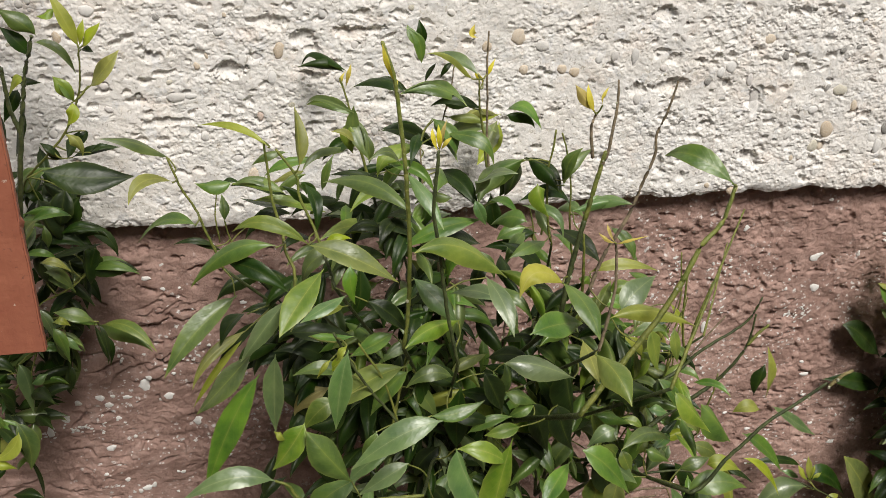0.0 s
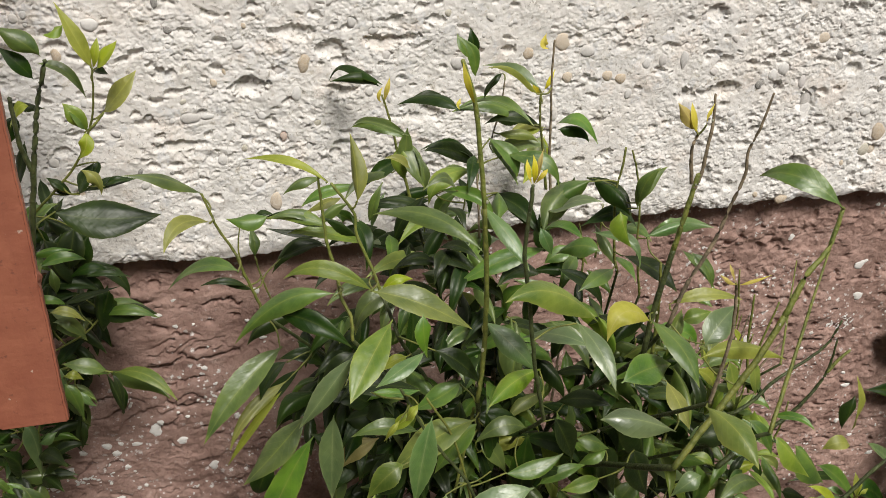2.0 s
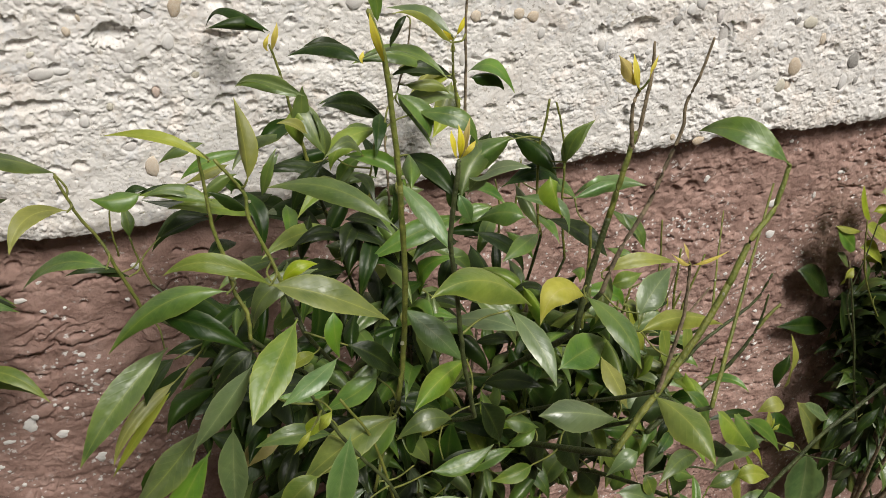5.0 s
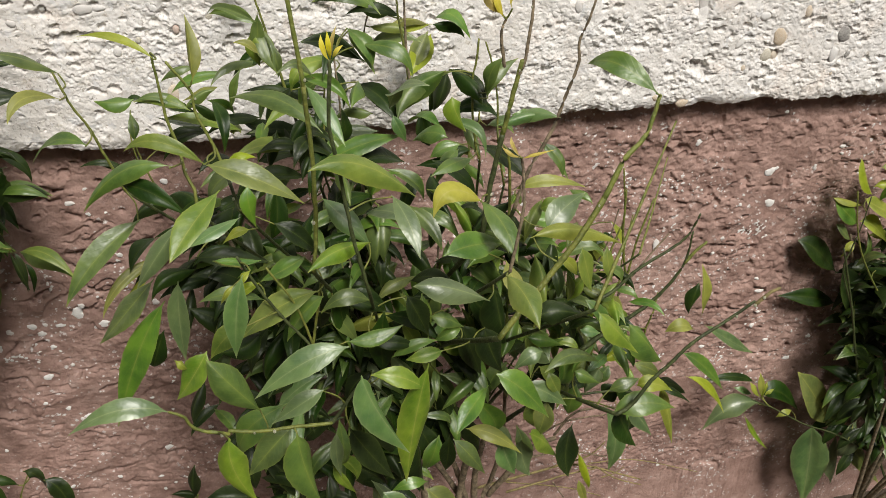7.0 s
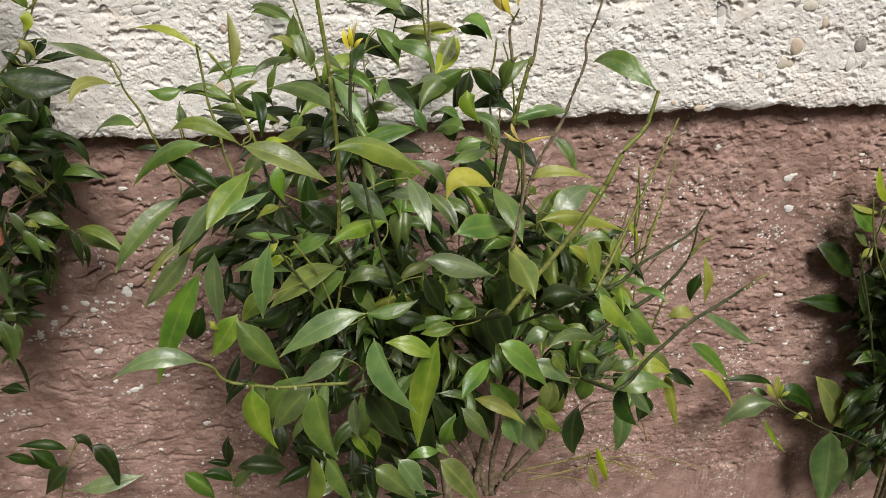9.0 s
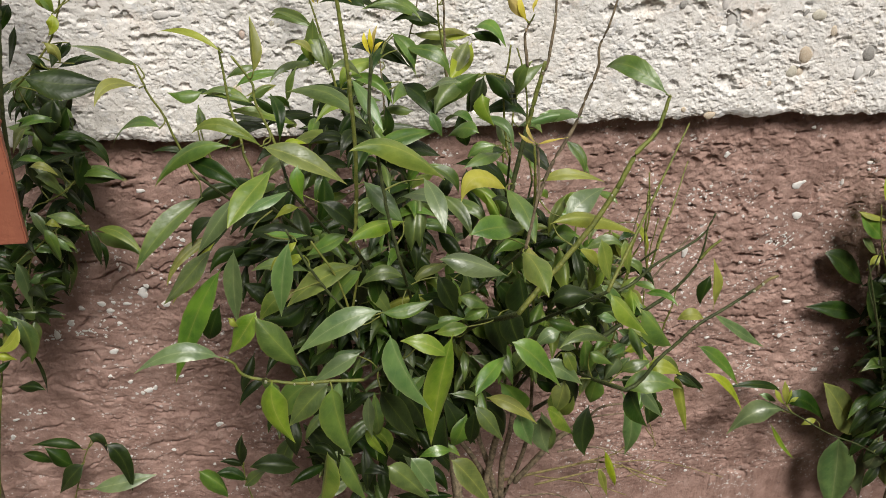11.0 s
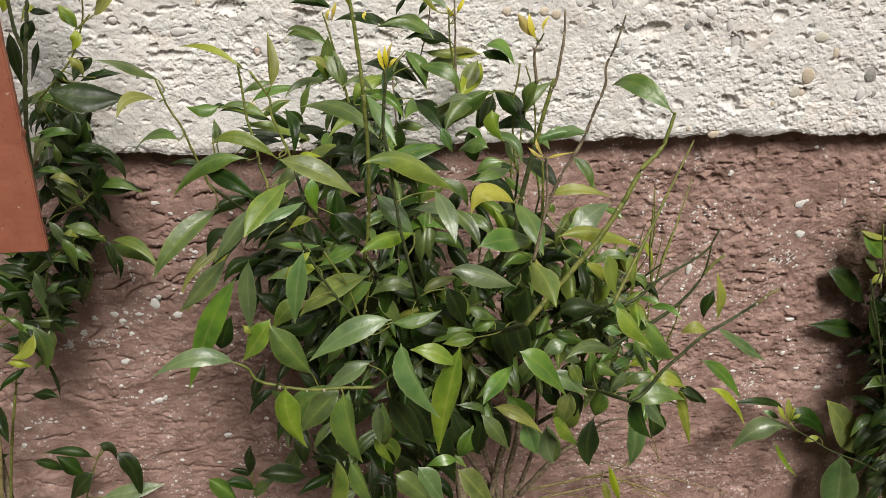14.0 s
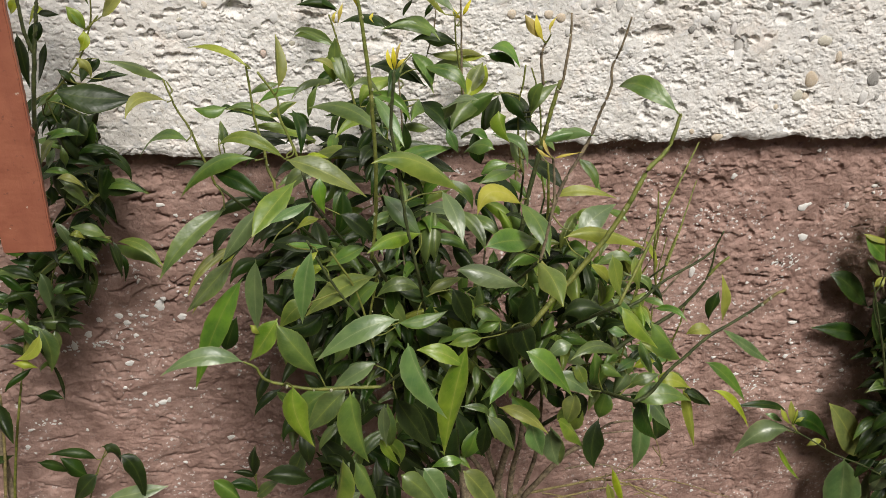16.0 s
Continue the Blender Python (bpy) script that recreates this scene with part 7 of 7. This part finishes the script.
sprig = Plant("sprig")
sprig.stem("G", 1.5, 1.0, (-0.354, 1.140, 0.387), (-0.324, 1.140, 0.478), (-0.297, 1.140, 0.538))
sprig.stem("G", 1.2, .9, (-0.305, 1.130, 0.521), (-0.287, 1.130, 0.539), (-0.275, 1.130, 0.525))
sprig.blade("D", (-0.317, 1.140, 0.510), (-0.351, 1.134, 0.535), (-0.402, 1.140, 0.529), 0.019)
sprig.blade("D", (-0.302, 1.130, 0.549), (-0.282, 1.124, 0.541), (-0.275, 1.130, 0.503), 0.025)
sprig.blade("D", (-0.273, 1.120, 0.535), (-0.248, 1.114, 0.502), (-0.244, 1.120, 0.416), 0.035)
sprig.blade("D", (-0.334, 1.130, 0.479), (-0.353, 1.124, 0.507), (-0.377, 1.130, 0.531), 0.031)
sprig.blade("D", (-0.316, 1.120, 0.493), (-0.340, 1.114, 0.472), (-0.368, 1.120, 0.429), 0.036)
sprig.blade("G", (-0.315, 1.130, 0.423), (-0.254, 1.124, 0.438), (-0.199, 1.130, 0.444), 0.033)

right = Plant("right")
right.stem("O", 1.8, 1.1, (1.303, 1.100, 0.299), (1.197, 1.093, 0.376), (1.104, 1.085, 0.429), (1.032, 1.078, 0.482), (0.957, 1.070, 0.532))
right.stem("O", 1.6, 1.0, (1.181, 1.130, 0.644), (1.124, 1.130, 0.753), (1.126, 1.130, 0.801), (1.132, 1.130, 0.848), (1.133, 1.130, 0.906))
right.blade("D", (1.180, 1.210, 0.694), (1.114, 1.204, 0.758), (1.075, 1.210, 0.777), 0.052)
right.blade("D", (1.200, 1.210, 0.618), (1.129, 1.204, 0.647), (1.063, 1.210, 0.654), 0.036)
right.blade("D", (1.221, 1.176, 0.610), (1.179, 1.170, 0.690), (1.161, 1.176, 0.735), 0.058)
right.blade("D", (1.205, 1.170, 0.659), (1.240, 1.164, 0.614), (1.287, 1.170, 0.554), 0.055)
right.blade("D", (1.271, 1.180, 0.542), (1.221, 1.174, 0.541), (1.180, 1.180, 0.509), 0.032)
right.blade("L", (1.169, 1.180, 0.858), (1.124, 1.174, 0.875), (1.099, 1.180, 0.881), 0.017)
right.blade("M", (1.167, 1.180, 0.820), (1.130, 1.174, 0.852), (1.104, 1.180, 0.877), 0.038)
right.blade("M", (1.163, 1.180, 0.786), (1.137, 1.174, 0.811), (1.122, 1.180, 0.825), 0.027)
right.blade("L", (1.165, 1.170, 0.789), (1.147, 1.164, 0.779), (1.143, 1.170, 0.756), 0.020)
right.blade("D", (1.239, 1.180, 0.728), (1.195, 1.174, 0.732), (1.168, 1.180, 0.725), 0.024)
right.blade("P", (1.225, 1.150, 0.345), (1.164, 1.144, 0.437), (1.109, 1.150, 0.507), 0.077)
right.blade("G", (1.184, 1.150, 0.351), (1.198, 1.144, 0.265), (1.226, 1.150, 0.103), 0.080)
right.blade("G", (1.251, 1.150, 0.312), (1.272, 1.144, 0.237), (1.282, 1.150, 0.158), 0.067)
right.blade("P", (1.267, 1.130, 0.302), (1.315, 1.124, 0.249), (1.392, 1.130, 0.157), 0.045)
right.blade("D", (1.248, 1.150, 0.322), (1.271, 1.144, 0.325), (1.325, 1.150, 0.272), 0.023)
right.blade("G", (1.009, 1.110, 0.478), (0.946, 1.104, 0.487), (0.897, 1.110, 0.428), 0.044)
right.blade("D", (1.040, 1.150, 0.458), (1.076, 1.144, 0.466), (1.140, 1.150, 0.398), 0.046)
right.blade("L", (1.010, 1.110, 0.494), (0.998, 1.104, 0.529), (0.993, 1.110, 0.556), 0.016)
right.blade("L", (1.008, 1.110, 0.493), (0.987, 1.104, 0.520), (0.976, 1.110, 0.537), 0.013)
right.blade("L", (1.013, 1.110, 0.492), (1.018, 1.104, 0.508), (1.033, 1.110, 0.510), 0.010)
right.blade("L", (1.011, 1.110, 0.490), (1.009, 1.104, 0.518), (1.013, 1.110, 0.532), 0.011)
right.blade("L", (1.086, 1.110, 0.447), (1.066, 1.104, 0.448), (1.055, 1.110, 0.434), 0.014)
right.blade("P", (1.030, 1.170, 0.392), (1.063, 1.164, 0.336), (1.109, 1.170, 0.280), 0.013)
right.blade("G", (1.003, 1.130, 0.485), (0.975, 1.124, 0.505), (0.958, 1.130, 0.509), 0.015)
right.blade("D", (1.041, 1.180, 0.467), (0.985, 1.174, 0.495), (0.915, 1.180, 0.489), 0.020)
right.blade("L", (1.179, 1.180, 0.879), (1.148, 1.174, 0.922), (1.134, 1.180, 0.955), 0.039)
right.blade("L", (1.179, 1.180, 0.934), (1.206, 1.174, 0.929), (1.258, 1.180, 0.896), 0.030)
right.blade("L", (1.176, 1.180, 0.895), (1.207, 1.174, 0.901), (1.263, 1.180, 0.874), 0.025)
right.blade("L", (1.158, 1.170, 0.879), (1.195, 1.164, 0.857), (1.277, 1.170, 0.815), 0.045)
right.blade("L", (1.161, 1.170, 0.832), (1.191, 1.164, 0.821), (1.239, 1.170, 0.773), 0.042)
right.blade("D", (1.336, 1.180, 0.700), (1.295, 1.174, 0.691), (1.273, 1.180, 0.649), 0.035)
right.blade("M", (1.373, 1.160, 0.400), (1.374, 1.154, 0.344), (1.403, 1.160, 0.260), 0.061)
right.blade("D", (1.336, 1.180, 0.503), (1.367, 1.174, 0.462), (1.425, 1.180, 0.384), 0.063)
right.blade("M", (1.403, 1.160, 0.247), (1.452, 1.154, 0.216), (1.545, 1.160, 0.132), 0.051)
right.stem("O", 2.6, 1.8, (1.437, 1.120, 0.102), (1.249, 1.120, 0.450), (1.156, 1.120, 0.682), (1.101, 1.120, 0.811))
right.stem("G", 2.0, 1.2, (1.306, 1.120, 0.578), (1.179, 1.120, 0.739), (1.123, 1.120, 0.833), (1.093, 1.120, 0.926))
right.stem("B", 3.0, 2.0, (1.495, 1.180, 0.141), (1.331, 1.180, 0.392), (1.253, 1.180, 0.521), (1.181, 1.180, 0.639))
right.stem("B", 3.0, 2.0, (1.415, 1.180, 0.385), (1.275, 1.180, 0.577), (1.203, 1.180, 0.692), (1.160, 1.180, 0.798))
right.stem("B", 3.0, 2.0, (1.517, 1.170, 0.392), (1.352, 1.170, 0.557), (1.251, 1.170, 0.663))
right.stem("B", 3.0, 2.0, (1.625, 1.170, 0.191), (1.437, 1.170, 0.352), (1.307, 1.170, 0.482))
right.stem("B", 3.0, 2.0, (1.430, 1.170, 0.622), (1.306, 1.170, 0.703), (1.219, 1.170, 0.747))
right.leaf("L", (1.238, 1.120, 0.347), (1.314, 1.120, 0.275), 0.036, 0.1)
right.leaf("L", (1.216, 1.200, 0.779), (1.301, 1.200, 0.739), 0.025, 0.1)
# the D leaves here carry the shade of the shrub's inside in their colour
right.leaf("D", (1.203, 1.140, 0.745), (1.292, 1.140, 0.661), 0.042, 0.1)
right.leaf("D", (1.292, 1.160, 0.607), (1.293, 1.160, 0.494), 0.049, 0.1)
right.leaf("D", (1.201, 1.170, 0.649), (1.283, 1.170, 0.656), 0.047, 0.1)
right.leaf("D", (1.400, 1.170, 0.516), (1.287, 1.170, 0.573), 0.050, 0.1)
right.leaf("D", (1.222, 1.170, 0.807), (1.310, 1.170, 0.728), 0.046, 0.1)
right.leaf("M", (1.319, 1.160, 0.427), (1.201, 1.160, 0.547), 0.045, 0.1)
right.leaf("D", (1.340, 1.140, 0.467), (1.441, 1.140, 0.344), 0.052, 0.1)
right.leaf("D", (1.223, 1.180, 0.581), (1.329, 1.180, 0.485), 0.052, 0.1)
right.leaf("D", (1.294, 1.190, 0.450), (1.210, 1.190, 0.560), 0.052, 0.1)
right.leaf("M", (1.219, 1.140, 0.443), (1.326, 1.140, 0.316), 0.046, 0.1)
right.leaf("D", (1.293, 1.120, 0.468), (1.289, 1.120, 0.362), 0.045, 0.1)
right.leaf("G", (1.255, 1.120, 0.373), (1.243, 1.120, 0.282), 0.042, 0.1)

# trunks down to the soil
main.stem("B", 11, 6, (0.335, 0.92, -0.02), (0.33, 0.93, 0.20), (0.333, 0.96, 0.42), (0.32, 1.0, 0.56), (0.29, 0.99, 0.70), (0.27, 0.96, 0.84))
main.stem("B", 8, 5, (0.335, 0.92, 0.05), (0.36, 0.94, 0.30), (0.38, 0.98, 0.50), (0.40, 0.97, 0.66))
left.stem("B", 8, 4, (-0.46, 1.10, -0.02), (-0.46, 1.10, 0.4), (-0.44, 1.10, 0.75), (-0.38, 1.10, 0.98))
right.stem("B", 9, 4, (1.30, 1.10, -0.02), (1.34, 1.12, 0.3), (1.33, 1.14, 0.55), (1.30, 1.16, 0.80))

# middle and inner crowns; their near-black D leaves put shade into the gaps
CROWN = ((0.58, 0.10, 0.27), (0.72, 0.06, 0.30), (0.80, 0.03, 0.40), (0.90, 0.01, 0.42), (1.02, 0.00, 0.42), (1.12, 0.02, 0.40), (1.20, 0.06, 0.36))
main.crown(36, CROWN, (0.86, 0.95), "DMMMGP", (0.055, 0.085))
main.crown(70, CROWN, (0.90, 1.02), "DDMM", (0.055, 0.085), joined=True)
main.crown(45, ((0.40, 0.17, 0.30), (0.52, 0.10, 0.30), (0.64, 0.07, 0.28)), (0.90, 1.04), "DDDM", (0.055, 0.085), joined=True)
main.crown(26, ((1.04, 0.00, 0.46), (1.16, 0.04, 0.42), (1.27, 0.10, 0.30)), (0.92, 1.08), "DDMMP", (0.05, 0.08), -0.1)
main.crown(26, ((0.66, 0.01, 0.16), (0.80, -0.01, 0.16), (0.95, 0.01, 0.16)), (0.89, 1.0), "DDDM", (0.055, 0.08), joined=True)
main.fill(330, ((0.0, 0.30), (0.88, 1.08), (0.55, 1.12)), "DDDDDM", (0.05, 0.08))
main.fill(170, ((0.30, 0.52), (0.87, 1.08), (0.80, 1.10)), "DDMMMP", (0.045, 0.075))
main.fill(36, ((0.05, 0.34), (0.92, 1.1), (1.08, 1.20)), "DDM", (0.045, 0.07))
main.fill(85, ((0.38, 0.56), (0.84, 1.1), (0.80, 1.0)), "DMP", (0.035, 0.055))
# near-black D stands in for shade inside the left shrub too
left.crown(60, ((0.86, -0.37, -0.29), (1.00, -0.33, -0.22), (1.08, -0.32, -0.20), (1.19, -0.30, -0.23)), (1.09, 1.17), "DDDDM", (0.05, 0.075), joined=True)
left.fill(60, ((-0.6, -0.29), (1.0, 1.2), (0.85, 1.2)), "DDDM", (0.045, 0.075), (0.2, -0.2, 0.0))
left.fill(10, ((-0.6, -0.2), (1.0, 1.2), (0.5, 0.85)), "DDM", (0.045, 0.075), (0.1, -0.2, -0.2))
for x, y, z in ((1.20, 1.02, 0.62), (1.24, 0.98, 0.80), (1.40, 0.92, 0.78), (1.52, 1.00, 0.70), (1.44, 1.08, 0.92), (1.26, 1.10, 0.92), (1.30, 0.94, 0.50), (1.46, 0.96, 0.46)):
    right.stem("B", 5, 2, (1.31, 1.10, 0.10), ((1.31 + x) / 2, (1.10 + y) / 2, 0.10 + 0.55 * (z - 0.10)), (x, y, z))
# mostly out of view: near-black leaves that also shade the wall's right end
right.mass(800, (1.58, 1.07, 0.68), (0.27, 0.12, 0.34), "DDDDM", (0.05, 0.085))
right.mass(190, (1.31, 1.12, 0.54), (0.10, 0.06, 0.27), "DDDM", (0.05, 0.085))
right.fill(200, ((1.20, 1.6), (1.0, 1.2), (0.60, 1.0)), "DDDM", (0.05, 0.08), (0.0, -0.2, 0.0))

main.buds(46, ((0.0, 0.6), (0.6, 1.05), (0.85, 1.4)))

# ---- the red-brown batten that hangs in front of the wall ----
batten = new("wooden_batten")
batten.location = (-0.246, 0.835, 1.10)
tagged(batten, "red-brown painted wooden batten with a square-cut lower end", "batten")
bm = bmesh.new()
bmesh.ops.create_cube(bm, size=1.0, matrix=Matrix.Translation((0, 0, 0.60)) @ Matrix.Diagonal((0.058, 0.010, 1.20, 1)))
tall = [e for e in bm.edges if abs(e.verts[0].co.z - e.verts[1].co.z) > 1]
bmesh.ops.subdivide_edges(bm, edges=tall, cuts=170, use_grid_fill=True)
for v in bm.verts:
    # hand-sawn edges, dented here and there
    v.co.x += 0.0009 * noise.noise((v.co.z * 42, 3.0 * v.co.x / abs(v.co.x), 0.0)) + 0.0006 * noise.noise((v.co.z * 170, v.co.x * 90, 5.0))
    v.co.y += 0.0005 * noise.noise((v.co.z * 60, v.co.x * 60, 9.0))
    if v.co.z < 0.003:
        v.co.z += 0.0012 * noise.noise((v.co.x * 70, v.co.y * 70, 2.0))
bmesh.ops.bevel(bm, geom=[e for e in bm.edges if len(e.link_faces) == 2 and e.calc_face_angle() > 1.0], offset=0.0016, segments=2, affect="EDGES")
body = part("board", bm, RED, batten)
bm = bmesh.new()
bmesh.ops.create_cube(bm, size=1.0, matrix=Matrix.Translation((0, 0.187, 1.14)) @ Matrix.Diagonal((0.040, 0.36, 0.040, 1)))
bmesh.ops.bevel(bm, geom=bm.edges[:], offset=0.002, segments=1, affect="EDGES")
part("bracket", bm, RED, batten)


# ---- single stones in the wall, last ----
def dome(name, rnd, worn=True):
    """A half-buried stone, facing out of the wall (-y): round, or with a chipped outline."""
    sides = 10
    phase = [rnd.uniform(0, 6.3) for k in range(3)]
    chip = 0.11 if worn else 0.18
    verts, faces = [(rnd.uniform(-0.2, 0.2), -1, rnd.uniform(-0.2, 0.2))], []
    for rad, out in ((0.45, 0.92), (0.78, 0.66), (0.97, 0.20), (1.0, -0.35)):
        for k in range(sides):
            a = 2 * math.pi * k / sides
            r = rad * (1 + chip * (math.sin(2 * a + phase[0]) + 0.7 * math.sin(3 * a + phase[1]) + 0.5 * math.sin(5 * a + phase[2]) + rnd.uniform(-0.4, 0.4)))
            verts.append((r * math.cos(a), -out * rnd.uniform(0.92, 1.08), r * math.sin(a)))
    for k in range(sides):
        k2 = (k + 1) % sides
        faces.append((0, 1 + k, 1 + k2))
        for ring in range(3):
            a, b = 1 + sides * ring, 1 + sides * (ring + 1)
            faces.append((a + k, b + k, b + k2, a + k2))
    me = bpy.data.meshes.new(name)
    me.from_pydata(verts, [], [f[::-1] for f in faces])
    me.polygons.foreach_set("use_smooth", [worn] * len(me.polygons))
    return me


stone_rnd = random.Random(5)


def shapes(name, material, number=10):
    made = [dome(name, stone_rnd, name != "chip") for k in range(number)]
    for me in made:
        me.materials.append(material)
    return made


ROUND = {"white": shapes("pebble", PALE), "grey": shapes("pebble", PEBBLE), "tan": shapes("pebble", TAN), "pink": shapes("pebble", PINK), "olive": shapes("pebble", OLIVE), "dark": shapes("pebble", DARKPIT), "chip": shapes("chip", CHIP, 14)}


def stone(kind, wall, x, z, rx, rz, out, turn=0.0):
    H0, ax, az, y0 = (H, xs, zs, WHITE_Y) if wall is wall_white else (HB, xs2, zs2, BROWN_Y)
    i, j = min(np.searchsorted(ax, x), len(ax) - 1), min(np.searchsorted(az, z), len(az) - 1)
    ob = new("chip" if kind == "chip" else "pebble", stone_rnd.choice(ROUND[kind]))
    ob.parent = wall
    ob.location = (x, y0 - H0[j, i] - 0.0005, z)
    ob.rotation_euler = (0, radians(turn), 0)
    ob.scale = (rx, out, rz)
    return ob


# the stones that stand out, then the many small ones
for kind, x, z, rx, rz, turn in STONES:
    stone(kind, wall_white, x, z, rx, rz, 0.0022 + 0.12 * min(rx, rz), turn)
for x, z, r, tall, turn in PEBBLES:
    stone(stone_rnd.choices(("white", "grey", "tan", "olive", "dark"), (0.50, 0.30, 0.09, 0.05, 0.06))[0], wall_white, x, z, r, r * tall, r * 0.36, turn)


def chip(x, z, rx, rz):
    stone("chip", wall_brown, x, z, max(rx, 0.0022), max(rz, 0.0022), 0.0022, stone_rnd.uniform(-12, 12))


def flecks(x, z, sx, sz, number):
    """A patch where the paint has flaked off in tiny bits."""
    for k in range(number):
        r = stone_rnd.uniform(0.0009, 0.0024)
        stone("chip", wall_brown, stone_rnd.gauss(x, 0.7 * sx), min(1.04, stone_rnd.gauss(z, 0.7 * sz)), r * stone_rnd.uniform(1.0, 1.9), r, r * 0.25, stone_rnd.uniform(-50, 50))


chip(-0.191, 0.769, 0.0105, 0.0105)
chip(-0.182, 0.785, 0.0052, 0.0042)
chip(-0.263, 0.750, 0.0080, 0.0053)
chip(-0.251, 0.736, 0.0075, 0.0043)
chip(-0.243, 0.752, 0.0042, 0.0032)
chip(-0.221, 0.748, 0.0074, 0.0037)
chip(-0.156, 0.742, 0.0095, 0.0063)
chip(-0.171, 0.734, 0.0053, 0.0047)
chip(-0.297, 0.745, 0.0053, 0.0053)
chip(-0.319, 0.718, 0.0076, 0.0065)
chip(-0.346, 0.696, 0.0066, 0.0098)
chip(-0.349, 0.734, 0.0043, 0.0032)
chip(-0.071, 0.775, 0.0062, 0.0052)
chip(-0.114, 0.687, 0.0085, 0.0075)
chip(-0.258, 0.650, 0.0088, 0.0055)
chip(-0.219, 0.824, 0.0026, 0.0026)
chip(-0.224, 0.829, 0.0021, 0.0031)
chip(-0.266, 0.714, 0.0032, 0.0032)
chip(-0.239, 0.709, 0.0054, 0.0032)
chip(-0.217, 0.668, 0.0033, 0.0027)
chip(-0.467, 0.471, 0.0048, 0.0060)
chip(-0.454, 0.511, 0.0059, 0.0030)
chip(-0.355, 0.502, 0.0035, 0.0029)
chip(-0.266, 0.401, 0.0048, 0.0036)
chip(-0.211, 0.555, 0.0090, 0.0056)
chip(-0.199, 0.559, 0.0045, 0.0056)
chip(-0.222, 0.551, 0.0045, 0.0040)
chip(-0.148, 0.584, 0.0055, 0.0033)
chip(-0.156, 0.586, 0.0028, 0.0028)
chip(-0.272, 0.599, 0.0045, 0.0028)
chip(-0.240, 0.579, 0.0045, 0.0045)
chip(-0.105, 0.577, 0.0044, 0.0022)
chip(-0.017, 0.539, 0.0067, 0.0056)
chip(-0.093, 0.459, 0.0069, 0.0058)
chip(-0.185, 0.405, 0.0047, 0.0030)
chip(-0.116, 0.393, 0.0047, 0.0024)
chip(-0.075, 0.543, 0.0028, 0.0028)
chip(-0.161, 0.538, 0.0028, 0.0023)
chip(-0.016, 0.493, 0.0045, 0.0040)
chip(-0.093, 0.368, 0.0030, 0.0024)
chip(0.999, 0.914, 0.0114, 0.0074)
chip(1.011, 0.919, 0.0051, 0.0046)
chip(1.017, 0.847, 0.0116, 0.0075)
chip(0.849, 0.983, 0.0054, 0.0070)
chip(1.089, 0.915, 0.0041, 0.0058)
chip(1.135, 0.953, 0.0059, 0.0041)
chip(1.137, 0.939, 0.0035, 0.0029)
chip(0.955, 0.851, 0.0040, 0.0034)
chip(1.003, 1.029, 0.0050, 0.0028)
chip(0.932, 0.785, 0.0046, 0.0029)
chip(0.918, 0.755, 0.0035, 0.0029)
chip(0.794, 0.739, 0.0045, 0.0034)
chip(0.802, 0.783, 0.0067, 0.0112)
chip(0.716, 0.693, 0.0056, 0.0045)
chip(0.730, 0.686, 0.0051, 0.0040)
chip(1.039, 0.653, 0.0110, 0.0037)
chip(1.026, 0.684, 0.0048, 0.0030)
chip(1.047, 0.603, 0.0037, 0.0031)
chip(1.043, 0.568, 0.0050, 0.0056)
chip(1.084, 0.525, 0.0058, 0.0045)
chip(1.139, 0.540, 0.0032, 0.0032)
chip(1.180, 0.524, 0.0059, 0.0046)
chip(1.145, 0.471, 0.0093, 0.0059)
chip(0.885, 0.575, 0.0048, 0.0030)
chip(0.943, 0.528, 0.0056, 0.0043)
chip(-0.098, 0.843, 0.0039, 0.0023)
chip(-0.083, 0.840, 0.0039, 0.0023)
chip(-0.090, 0.801, 0.0020, 0.0024)
chip(-0.221, 0.820, 0.0020, 0.0040)
chip(-0.224, 0.828, 0.0024, 0.0020)
chip(-0.143, 0.789, 0.0040, 0.0024)
chip(-0.156, 0.798, 0.0020, 0.0024)
chip(-0.111, 0.870, 0.0046, 0.0038)
chip(-0.044, 0.942, 0.0037, 0.0026)
chip(-0.167, 0.965, 0.0066, 0.0044)
chip(-0.028, 0.990, 0.0065, 0.0047)
chip(-0.024, 0.910, 0.0053, 0.0034)
chip(-0.119, 0.945, 0.0022, 0.0018)
flecks(-0.296, 0.696, 0.024, 0.008, 26)
flecks(-0.353, 0.694, 0.020, 0.011, 10)
flecks(-0.253, 0.692, 0.015, 0.011, 9)
flecks(-0.420, 0.521, 0.018, 0.009, 14)
flecks(-0.059, 0.382, 0.019, 0.021, 12)
flecks(0.986, 0.794, 0.016, 0.014, 26)
flecks(0.983, 0.498, 0.018, 0.015, 16)
flecks(0.842, 0.525, 0.015, 0.015, 8)
flecks(0.825, 0.902, 0.028, 0.017, 30)
flecks(0.723, 0.902, 0.017, 0.031, 22)
flecks(1.004, 0.794, 0.025, 0.016, 22)
flecks(0.815, 0.802, 0.018, 0.022, 14)
flecks(1.051, 0.586, 0.018, 0.038, 16)
flecks(-0.116, 0.818, 0.017, 0.014, 14)
flecks(0.726, 0.781, 0.026, 0.044, 24)
for k in range(110):
    r = 0.0012 + 0.0026 * stone_rnd.random() ** 2
    stone("chip", wall_brown, stone_rnd.uniform(-0.5, 1.40), stone_rnd.uniform(0.16, 1.05), r * stone_rnd.uniform(0.9, 1.6), r, r * 0.22, stone_rnd.uniform(-40, 40))
